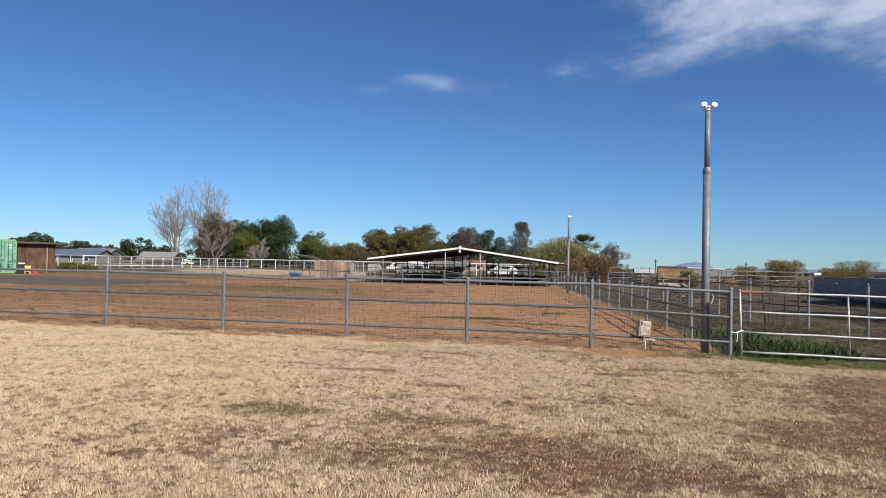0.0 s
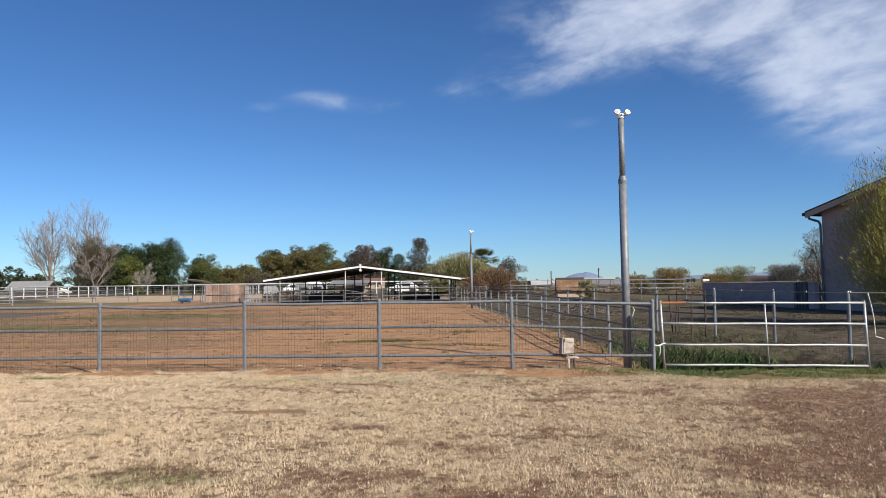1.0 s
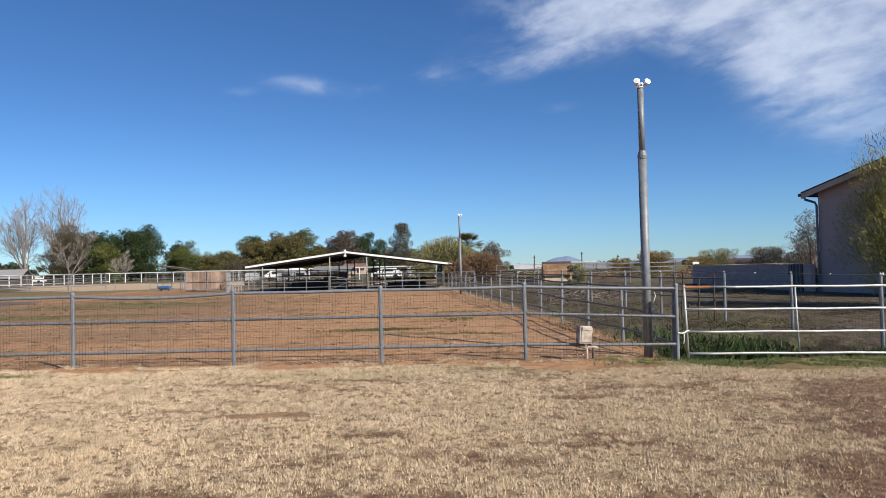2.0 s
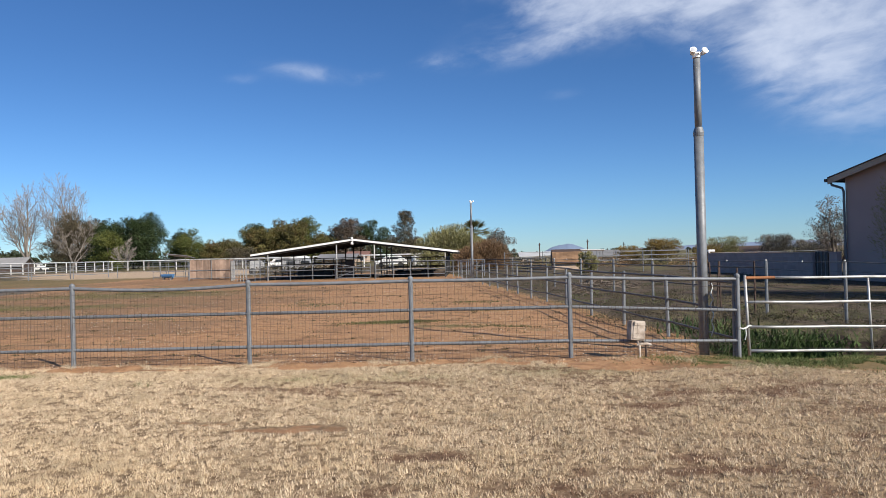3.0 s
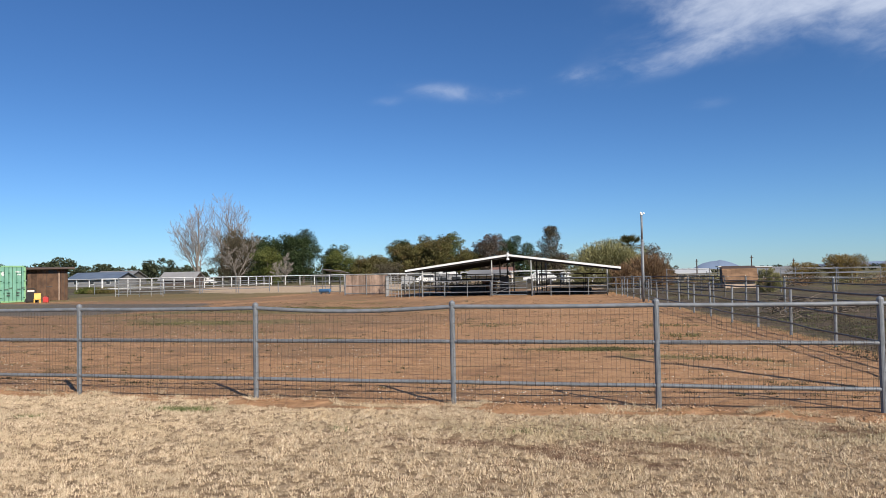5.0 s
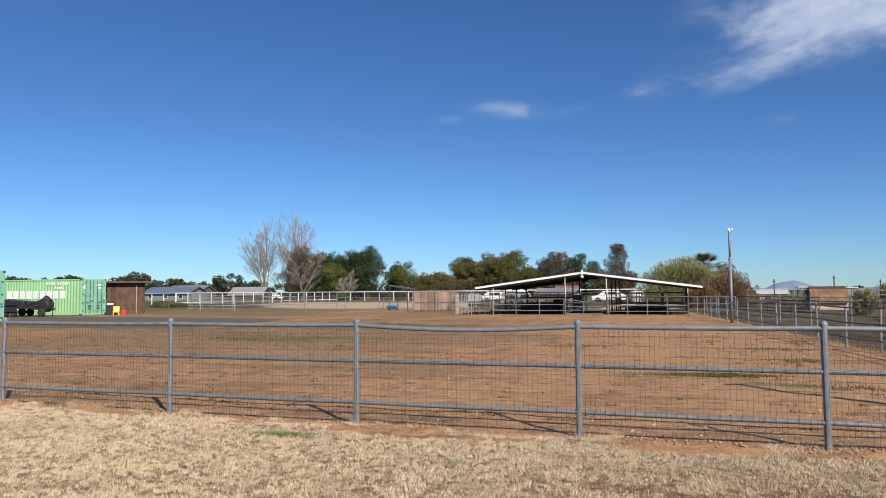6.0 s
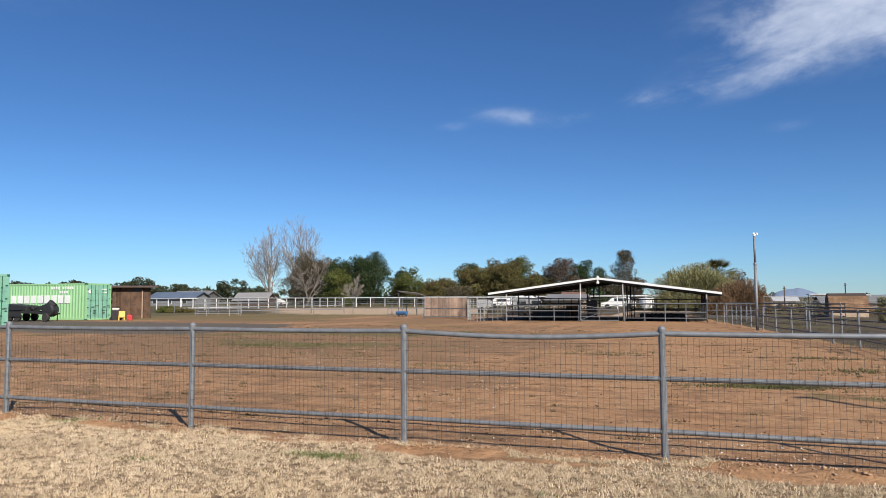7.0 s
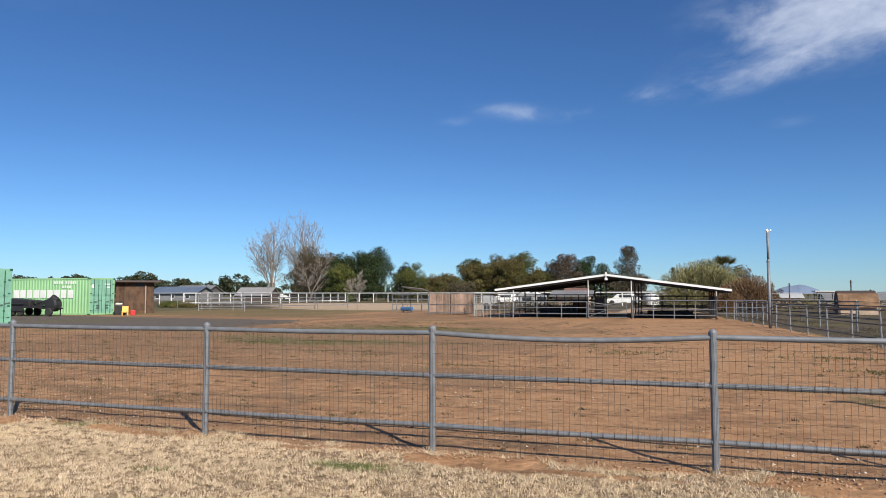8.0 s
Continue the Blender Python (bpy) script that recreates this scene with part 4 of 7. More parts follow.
for u in (0.0, 0.515, 1.0):
    part("gate_upright", tube(B(), [gate_pt(u, -0.02 if u != 0.515 else 0.045), gate_pt(u, 1.13 if u != 0.515 else 1.09)], 0.021 if u != 0.515 else 0.016, 10), PALE_PIPE, gate, smooth=True)
bm = B()
wire_net(bm, [k * 0.0303 for k in range(1, 33)], [0.08 + 0.1016 * k for k in range(4)], lambda u, z: (gate_pt(u, z)[0], GY + 0.025, gate_pt(u, z)[2]), 0.0012)
part("wire_mesh", bm, WIRE, gate)
chain = tube(B(), [(3.43, 12.63, 0.40), (3.50, 12.66, 0.385), (3.56, 12.72, 0.39), (3.62, 12.80, 0.405), (3.67, 12.82, 0.41)], 0.012, 6)
part("chain", chain, ROPE, gate)
part("chain_tail", tube(B(), [(3.55, 12.72, 0.39), (3.555, 12.71, 0.30), (3.54, 12.72, 0.22)], 0.009, 6), ROPE, gate)

# rope hanging inside the corner
rope = B()
pts = [(3.18 + 0.02 * math.sin(k * 1.7), 12.98 + 0.01 * math.cos(k), 1.02 - k * 0.055 + (0.03 if k in (5, 6) else 0)) for k in range(15)]
tube(rope, pts, 0.008, 6)
tagged(part("hanging_rope", rope, ROPE), "pale frayed rope hanging beside the corner post", "rope")
hose = B()
tube(hose, [(7.42 + 0.10 * (k / 14) ** 2 + 0.05 * math.sin(k * 0.22), 13.6, 1.19 - 0.055 * k) for k in range(15)] + [(7.60, 13.6, 0.40), (7.66, 13.6, 0.38)], 0.011, 6)
tagged(part("garden_hose", hose, PVC), "pale hose hanging down from the fence", "hose")

# ---- meter box on pipe legs by the fence ----
meter = thing("meter_box", "weathered white metal box tilted on pipe legs at the fence", "utility box", at=(1.985, 12.60, -0.055), turn=10)
bm = B()
box(bm, (0, 0, 0.455), (0.205, 0.16, 0.275), (-3, 5, 0), 0.012)
part("case", bm, METER, meter)
bm = B()
box(bm, (0.012, -0.086, 0.46), (0.175, 0.014, 0.23), (-3, 5, 0), 0.005)
cover_ob = part("cover", bm, METER, meter)
bm = B()
box(bm, (-0.055, -0.097, 0.565), (0.012, 0.008, 0.05), (-3, 5, 0))
box(bm, (0.10, -0.096, 0.47), (0.012, 0.01, 0.03), (-3, 5, 0), 0.002)
part("latch", bm, DARK_PIPE, cover_ob, "dark latch")
for x, z, sx_, sz_ in ((-0.02, 0.47, 0.003, 0.20), (0.012, 0.53, 0.16, 0.003), (0.012, 0.415, 0.16, 0.003)):
    part("seam", box(B(), (x, -0.0935, z), (sx_, 0.004, sz_), (-3, 5, 0)), BROWN_TRIM, cover_ob)
for x, y, lx, ly in ((-0.005, -0.05, -0.015, -0.16), (0.075, -0.04, 0.085, -0.14)):
    part("pipe_leg", tube(B(), [(lx, ly, -0.1), (lx, ly + 0.01, 0.26), (x, y, 0.31)], 0.017, 8), RUST if x > 0 else METER, meter, smooth=True)
part("elbow", tube(B(), [(-0.04, -0.13, 0.265), (0.0, -0.15, 0.28), (0.10, -0.14, 0.28), (0.16, -0.12, 0.262)], 0.02, 8), METER, meter)

# ---- open horse barn ----
barn = thing("open_barn", "open-sided barn with low white gable roof and pipe pens", "barn", at=(0.15, 50, 0))
RX, RZ, EL, EZL, ER, EZR, DEEP = -8.30, 2.70, -15.28, 1.80, -1.20, 1.74, 11.0


def roof_z(x):
    return EZL + (RZ - EZL) * (x - EL) / (RX - EL) if x < RX else RZ + (EZR - RZ) * (x - RX) / (ER - RX)


for x0, x1 in ((EL, RX), (RX, ER)):
    n = int((x1 - x0) / 0.076)
    bm = B()
    lo, hi = [], []
    for k in range(n + 1):
        x = x0 + (x1 - x0) * k / n
        hi.append((x, roof_z(x) + 0.01))
        lo.append((x, roof_z(x) - 0.02))
    prism(bm, hi + lo[::-1], 0.02, DEEP)
    slope = part("roof_sheet", bm, ROOF_TIN, barn)
    bm = B()
    for k in range(18):
        y = 0.3 + k * 0.6
        t = pose((x0 + x1) / 2, y, roof_z((x0 + x1) / 2) + 0.02, 0, -math.degrees(math.atan2(roof_z(x1) - roof_z(x0), x1 - x0)), 0)
        bmesh.ops.create_cube(bm, size=1.0, matrix=t @ Matrix.Diagonal((abs(x1 - x0) * 1.0, 0.03, 0.025, 1)))
    part("roof_ribs", bm, ROOF_TIN, slope)
    bm = B()
    prism(bm, [(x0, roof_z(x0) + 0.035), (x1, roof_z(x1) + 0.035), (x1, roof_z(x1) - 0.095), (x0, roof_z(x0) - 0.095)], -0.03, 0.012)
    part("fascia", bm, WHITE, barn, "white painted fascia board")
    # thin sheet under the pale roof with the shade put into its colour
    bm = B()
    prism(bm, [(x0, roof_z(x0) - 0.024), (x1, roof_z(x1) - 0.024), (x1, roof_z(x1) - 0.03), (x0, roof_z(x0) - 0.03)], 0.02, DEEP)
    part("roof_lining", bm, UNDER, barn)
    # rafters share the same shade-dark colour
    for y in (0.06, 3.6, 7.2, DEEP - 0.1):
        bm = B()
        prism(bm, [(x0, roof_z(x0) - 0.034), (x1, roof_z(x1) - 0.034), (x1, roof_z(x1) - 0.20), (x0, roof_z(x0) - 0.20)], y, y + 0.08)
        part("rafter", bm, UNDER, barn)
BARN_POSTS = (-14.1, -9.40, -6.83, -2.05)
# rows behind the front are coloured black to imitate shade under the roof
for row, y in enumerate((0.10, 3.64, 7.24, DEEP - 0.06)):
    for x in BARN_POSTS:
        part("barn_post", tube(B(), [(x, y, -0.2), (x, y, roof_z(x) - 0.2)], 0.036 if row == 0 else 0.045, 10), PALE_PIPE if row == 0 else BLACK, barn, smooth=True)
bm = B()
tube(bm, [(RX, 0.0, 2.62), (RX, -0.05, 2.5), (RX, -0.05, 2.36)], 0.03, 8)
box(bm, (RX, -0.06, 2.76), (0.12, 0.10, 0.14), (0, 0, 0), 0.01)
lathe(bm, [(0.03, 0.0), (0.09, -0.05), (0.10, -0.12), (0.07, -0.16)], 12, Matrix.Translation((RX, -0.07, 2.5)))
part("gable_lamp", bm, LAMP_WHITE, barn, "small white lamp under the ridge")


def pen(parent, x0, y0, x1, y1, levels, uprights, mat=GALV, r=0.026, top=None):
    """A stretch of pipe pen: rails and uprights."""
    for z in levels:
        part("pen_rail", tube(B(), [(x0, y0, z), (x1, y1, z)], r, 7), mat, parent)
    for k in range(uprights + 1):
        t = k / max(1, uprights)
        x, y = x0 + (x1 - x0) * t, y0 + (y1 - y0) * t
        part("pen_post", tube(B(), [(x, y, -0.1), (x, y, (top or max(levels)) + 0.02)], r * 1.15, 7), mat, parent)


pen(barn, -14.1, -0.02, -9.5, -0.02, (1.03, 0.68, 0.30), 3)
pen(barn, -6.75, -0.02, -2.05, -0.02, (1.12, 0.60, 0.25), 4)
pen(barn, -2.05, -0.02, 0.55, -0.6, (1.12, 0.72, 0.38), 5)
# inner pens: black in place of galvanised, as painted shade
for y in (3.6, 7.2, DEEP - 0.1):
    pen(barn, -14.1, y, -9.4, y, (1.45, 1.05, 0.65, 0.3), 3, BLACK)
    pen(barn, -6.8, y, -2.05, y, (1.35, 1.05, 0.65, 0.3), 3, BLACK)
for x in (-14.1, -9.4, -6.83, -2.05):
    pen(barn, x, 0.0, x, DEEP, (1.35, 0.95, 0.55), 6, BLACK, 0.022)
# bow gate in the middle aisle
g = thing("pen_gate", "bowed galvanised pipe gate across the barn aisle", "gate", at=(0, 49.9, 0))
part("gate_frame", tube(B(), [(-9.25, 0, 0.10), (-9.25, 0, 1.0), (-9.25, 0, 1.02), (-8.1, 0, 0.86), (-6.98, 0, 1.02), (-6.95, 0, 1.0), (-6.95, 0, 0.10), (-9.25, 0, 0.10)], 0.025, 8), GALV, g)
for z in (0.32, 0.55, 0.78):
    part("gate_bar", tube(B(), [(-9.25, 0, z), (-6.95, 0, z)], 0.02, 8), GALV, g)
part("gate_brace", tube(B(), [(-9.25, 0, 0.12), (-8.1, 0, 0.55)], 0.018, 8), GALV, g)
part("gate_upright", tube(B(), [(-8.1, 0, 0.10), (-8.1, 0, 0.86)], 0.018, 8), GALV, g)

# dark feed bins and boards inside the pens
for x, y, sx_, sy_, sz_, mat, nm, lab in ((-12.2, 56.8, 2.6, 0.5, 0.62, BLACK, "feed_bunk", "black feed bunk standing in the shaded pen"),
                                           (-11.0, 59.4, 0.95, 0.9, 0.95, HAY, "wooden_crate", "orange-brown wooden crate in the pen"),
                                           (-8.9, 53.4, 0.55, 0.5, 1.25, BLACK, "feed_locker", "black upright feed locker beside the aisle"),
                                           (-4.6, 58.0, 3.0, 0.5, 0.30, BLACK, "feed_bunk", "low black feed bunk in the pen")):
    ob = thing(nm, lab, "feed bin", at=(x, y, 0))
    t = 0.04
    for wx_, wy_, lx_, ly_ in ((0, -sy_ / 2, sx_, t), (0, sy_ / 2, sx_, t), (-sx_ / 2, 0, t, sy_ - t), (sx_ / 2, 0, t, sy_ - t)):
        part("side_panel", box(B(), (wx_, wy_, sz_ / 2), (lx_, ly_, sz_), (0, 0, 0), 0.008), mat, ob)
    part("bottom_panel", box(B(), (0, 0, 0.05), (sx_ - t, sy_ - t, 0.06)), mat, ob)
    for s in (-1, 1):
        part("rim", tube(B(), [(-sx_ / 2, s * sy_ / 2, sz_), (sx_ / 2, s * sy_ / 2, sz_)], 0.03, 6), mat, ob)

# ---- corral panels left of the barn ----
def corral_panel(x0, y0, x1, y1, h, rails, label, bars=0, mat=GALV):
    c = thing("corral_panel", label, "panel", "corral panels")
    for k in range(rails):
        z = 0.22 + (h - 0.24) * k / (rails - 1)
        part("panel_rail", tube(B(), [(x0, y0, z), (x1, y1, z)], 0.021, 6), mat, c)
    for k in range(max(2, bars)):
        t = k / (max(2, bars) - 1)
        part("panel_upright", tube(B(), [(x0 + (x1 - x0) * t, y0 + (y1 - y0) * t, -0.02), (x0 + (x1 - x0) * t, y0 + (y1 - y0) * t, h)], 0.023, 6), mat, c)
    return c


cp = "galvanised corral panel with upright bars beside the barn"
corral_panel(-17.0, 51.5, -15.3, 50.4, 1.45, 5, cp, 7, mat=PALE_PIPE)
corral_panel(-18.1, 55.7, -17.0, 51.5, 1.45, 5, cp, 7, mat=PALE_PIPE)
corral_panel(-21.9, 56.2, -22.4, 60.4, 1.5, 5, cp, 4, mat=PALE_PIPE)
corral_panel(-15.3, 50.4, -14.2, 50.2, 1.45, 5, cp, 4)
corral_panel(-20.6, 62.0, -18.0, 62.0, 1.55, 5, cp, 5, mat=PALE_PIPE)
corral_panel(-18.0, 62.0, -15.0, 62.5, 1.55, 5, cp, 5)
corral_panel(-26.6, 60.5, -24.0, 60.5, 1.5, 4, "galvanised corral panel by the blue trough", 3)
corral_panel(-24.0, 60.5, -21.9, 63.5, 1.5, 4, "galvanised corral panel by the blue trough", 3)
corral_panel(-45.5, 60.0, -43.0, 60.0, 1.38, 6, "grey galvanised corral panel standing on weedy ground", 3, mat=PALE_PIPE)
corral_panel(-43.0, 60.0, -40.6, 60.0, 1.38, 6, "grey galvanised corral panel standing on weedy ground", 3, mat=PALE_PIPE)

trough = thing("water_trough", "blue plastic half-barrel trough by the corral", "trough", at=(-25.1, 59.9, 0))
bm = B()
prof = [(0.27 * math.cos(a), 0.44 + 0.30 * math.sin(a)) for a in np.linspace(math.pi, math.tau, 13)]
inner = [(0.24 * math.cos(a), 0.45 + 0.26 * math.sin(a)) for a in np.linspace(math.tau, math.pi, 13)]
prism(bm, prof + inner, -0.42, 0.42, pose(0, 0, 0, 0, 0, 90))
prism(bm, prof, -0.45, -0.42, pose(0, 0, 0, 0, 0, 90))
prism(bm, prof, 0.42, 0.45, pose(0, 0, 0, 0, 0, 90))
part("tub", bm, BLUE, trough)
for s in (-1, 1):
    part("trough_leg", box(B(), (s * 0.33, 0, 0.10), (0.07, 0.40, 0.22), (0, 0, 0), 0.01), DARK_PIPE, trough)

# reddish plank screen
screen = thing("plank_screen", "reddish weathered upright plank screen in a pipe frame", "fence", at=(-20.0, 56.0, 0))
screen.matrix_world = screen.matrix_world @ Matrix.Diagonal((0.78, 1, 1, 1))
plank_me = None
for k in range(29):
    if plank_me is None:
        o = part("plank", box(B(), (0, 0, 0.82), (0.142, 0.03, 1.46), (0, 0, 0), 0.004), RED_PLANK, screen)
        plank_me = o.data
    else:
        o = share("plank", plank_me, screen, Matrix())
    o.matrix_local = pose(-2.1 + k * 0.15, random.uniform(-0.008, 0.008), random.uniform(-0.04, 0.03), 0, random.uniform(-0.6, 0.6), 0)
for x in (-2.2, 0.0, 2.25):
    part("screen_post", tube(B(), [(x, -0.06, -0.1), (x, -0.06, 1.66)], 0.03, 8), GALV, screen)
for z in (1.62, 0.75, 0.15):
    part("screen_rail", tube(B(), [(-2.2, -0.05, z), (2.25, -0.05, z)], 0.022, 8), PALE_PIPE if z > 1.5 else GALV, screen)

lean = thing("lean_to", "low dark lean-to shelter behind the corral", "shelter", at=(-27.2, 67.5, 0))
part("sheet_roof", box(B(), (0, 0, 1.98), (2.0, 2.4, 0.05), (-6, 6, 0), 0.01), GREY_ROOF, lean)
for x in (-0.9, 0.9):
    for y in (-1.0, 1.0):
        part("leg", tube(B(), [(x, y, -0.1), (x, y, 1.95 - x * 0.14 - y * 0.1)], 0.04, 8), DARK_PIPE, lean)

# thin pipe fence across the back of the arena
pipe_fence("pipe_fence", "thin pipe fence across the back of the arena", [(-56.0 + k * 4.3, 70.0 + (k % 2) * 0.2) for k in range(8)], (1.05, 0.55), 0.04, 0.016, GALV, 1.12, sides=6)

# ---- white pipe fence beyond ----
def white_fence(pts, low):
    f = thing("white_fence", "white painted pipe fence round a far paddock", "fence", "white paddock fences")
    for x, y in pts:
        part("post", tube(B(), [(x, y, -0.2), (x, y, 1.66)], 0.075, 8), WHITE_PIPE, f)
    for (x0, y0), (x1, y1) in zip(pts, pts[1:]):
        for z, r in ((1.66, 0.080),) + (((0.30, 0.060),) if low else ()):
            part("rail", tube(B(), [(x0, y0, z), (x1, y1, z)], r, 8), WHITE_PIPE, f)
        for z in (0.6, 0.95, 1.3):
            part("cable", tube(B(), [(x0, y0, z), (x1, y1, z)], 0.018, 4), GALV, f)
    return f


white_fence([(-69.7 + 0.382 * k, 88.0 + 2.18 * k) for k in range(18)], True)
white_fence([(-63.2 + 3.0 * k, 125.06 - 0.3 * k) for k in range(13)], False)
white_fence([(-100.0 + 3.8 * k, 104.0 - 2.0 * k) for k in range(9)], False)
white_fence([(-21.0 + 3.4 * k, 96.0) for k in range(7)], False)


# ---- trees ----
def limbs(bm, rng_, base, top, r, spread, count, reach):
    """A tapered trunk with limbs; returns the ends of the limbs."""
    lean = Vector((rng_.uniform(-0.06, 0.06), rng_.uniform(-0.06, 0.06), 0)) * (top - base)
    pts = [Vector((0, 0, -0.3))]
    for k in range(1, 6):
        t = k / 5
        pts.append(Vector((lean.x * t + rng_.uniform(-0.03, 0.03) * top, lean.y * t + rng_.uniform(-0.03, 0.03) * top, top * 0.85 * t)))
    tube(bm, pts, [r * 1.25, r, r * 0.85, r * 0.65, r * 0.42, r * 0.2], 7)
    ends = []
    for k in range(count):
        t = rng_.uniform(base / top, 0.8)
        i = min(4, int(t * 5))
        p = pts[i].lerp(pts[i + 1], t * 5 - i)
        a = rng_.uniform(0, math.tau)
        out = reach * rng_.uniform(0.55, 1.0)
        q = p + Vector((math.cos(a) * out * 0.5, math.sin(a) * out * 0.5, out * spread * 0.45))
        e = p + Vector((math.cos(a) * out, math.sin(a) * out, out * spread))
        tube(bm, [p, q, e], [r * 0.38, r * 0.24, r * 0.08], 5)
        ends.append(e)
    return ends


def leaf_cards(rng_, centres, radii, count, size, mat, name, stretch=(1, 1, 1), droop=0.0, feathery=False):
    """A crown of many small loose leaves round the limb ends; uneven, with gaps."""
    c = np.array(centres)
    r = np.array(radii)
    wgt = r ** 2 / (r ** 2).sum()
    pick = rng_.choice(len(c), count, p=wgt)
    d = rng_.normal(size=(count, 3))
    d /= np.linalg.norm(d, axis=1)[:, None]
    rad = r[pick] * rng_.uniform(0.25, 1.0, count) ** 0.55
    pos = c[pick] + d * rad[:, None] * np.array(stretch)
    pos[:, 2] -= droop * rng_.uniform(0, 1, count) * r[pick]
    u = rng_.normal(size=(count, 3))
    u /= np.linalg.norm(u, axis=1)[:, None]
    v = np.cross(u, d + rng_.normal(size=(count, 3)) * 0.6)
    v /= np.linalg.norm(v, axis=1)[:, None] + 1e-9
    s = size * rng_.uniform(0.45, 1.35, count)
    slim = 0.55
    if feathery:
        # thin twigs that point up and outwards
        u = pos - np.array((0, 0, pos[:, 2].min() - 0.5)) + rng_.normal(size=(count, 3)) * 0.35 * np.linalg.norm(pos, axis=1)[:, None]
        u /= np.linalg.norm(u, axis=1)[:, None]
        v = np.cross(u, rng_.normal(size=(count, 3)))
        v /= np.linalg.norm(v, axis=1)[:, None] + 1e-9
        s, slim = s * 2.0, 0.10
    u, v = u * s[:, None], v * (s * slim)[:, None]
    quad = np.stack([pos - u, pos + v, pos + u, pos - v], 1)
    return raw_mesh(name, quad.reshape(-1, 3), np.arange(4 * count).reshape(-1, 4), mat)


tree_count = [0]


def tree(name, label, x, y, h, width, mat, low=0.25, clumps=16, leaves=3000, size=0.22, shape="round", trunk=None, spread=0.6, droop=0.0, bark=TRUNK, blobs=0.3, group="", z=None, feathery=False):
    """A tree or shrub: trunk with limbs, and a crown of loose leaves."""
    tree_count[0] += 1
    g = np.random.default_rng(100 + tree_count[0] * 7)
    width *= 1.14 if shape == "round" and h > 4 else 1.0
    t = thing(name, label, "tree" if name != "shrub" else "shrub", group, at=(x, y, (ground_z(x, y) if abs(x) < 100 and z is None else (z or 0.0))))
    bm = B()
    limbs(bm, g, low * h * 0.6, h * 0.8, trunk or h * 0.022, spread, 9, width * 0.32)
    part("trunk", bm, bark, t)
    centres, radii = [], []
    clumps, blobs = int(clumps * 3.2), blobs * 0.80
    leaves, size = int(leaves * 2.25), size * 0.54
    # boughs of their own height and reach, so that the outline is uneven
    lobes = []
    for k in range(7):
        a = k * 2.4 + g.uniform(-0.6, 0.6)
        out = width * 0.5 * g.uniform(0.25, 0.62) if k else width * 0.05
        lobes.append((out * math.cos(a), out * math.sin(a), h * (g.uniform(0.70, 0.97) if k else 1.0), width * 0.5 * g.uniform(0.30, 0.55)))
    for k in range(clumps):
        if shape == "round" and k % 5 < 3:
            lx_, ly_, top_, lr = lobes[k % 7]
            f = g.uniform(0, 1) ** 0.7
            rr = blobs * width * 0.5 * g.uniform(0.4, 1.3)
            wide_ = lr * math.sqrt(max(0.04, 1 - ((f - 0.35) / 0.68) ** 2))
            a = g.uniform(0, math.tau)
            off = wide_ * math.sqrt(g.uniform(0, 1)) * 1.1
            centres.append((lx_ + off * math.cos(a), ly_ + off * math.sin(a), min(h * low + (top_ - h * low) * f, top_ - rr * 0.5)))
            radii.append(rr)
            continue
        f = (k + g.uniform(0, 0.9)) / clumps
        zz = h * (low + (1 - low) * f)
        if shape == "round":
            zz, w_ = h * (low + (0.84 - low) * f), 0.92 * math.sqrt(max(0.05, 1 - ((f - 0.15) / 0.9) ** 2))
        else:
            w_ = (0.85 if f < 0.8 else 0.5) if shape == "column" else 0.35 + 0.65 * math.sin(min(1.0, f * 1.15) * math.pi * 0.55)
        rr = blobs * width * 0.5 * g.uniform(0.45, 1.45) * 1.15
        a = k * 2.4 + g.uniform(-0.5, 0.5)
        off = max(0.0, width * 0.5 * w_ - rr * 0.6) * g.uniform(0.35, 1.05)
        centres.append((off * math.cos(a), off * math.sin(a), min(zz, h - rr * 0.55)))
        radii.append(rr)
    me = leaf_cards(g, centres, radii, leaves, size, mat, "crown", (1, 1, 0.8), droop, feathery)
    c = new("crown", me)
    c.parent = t
    return t


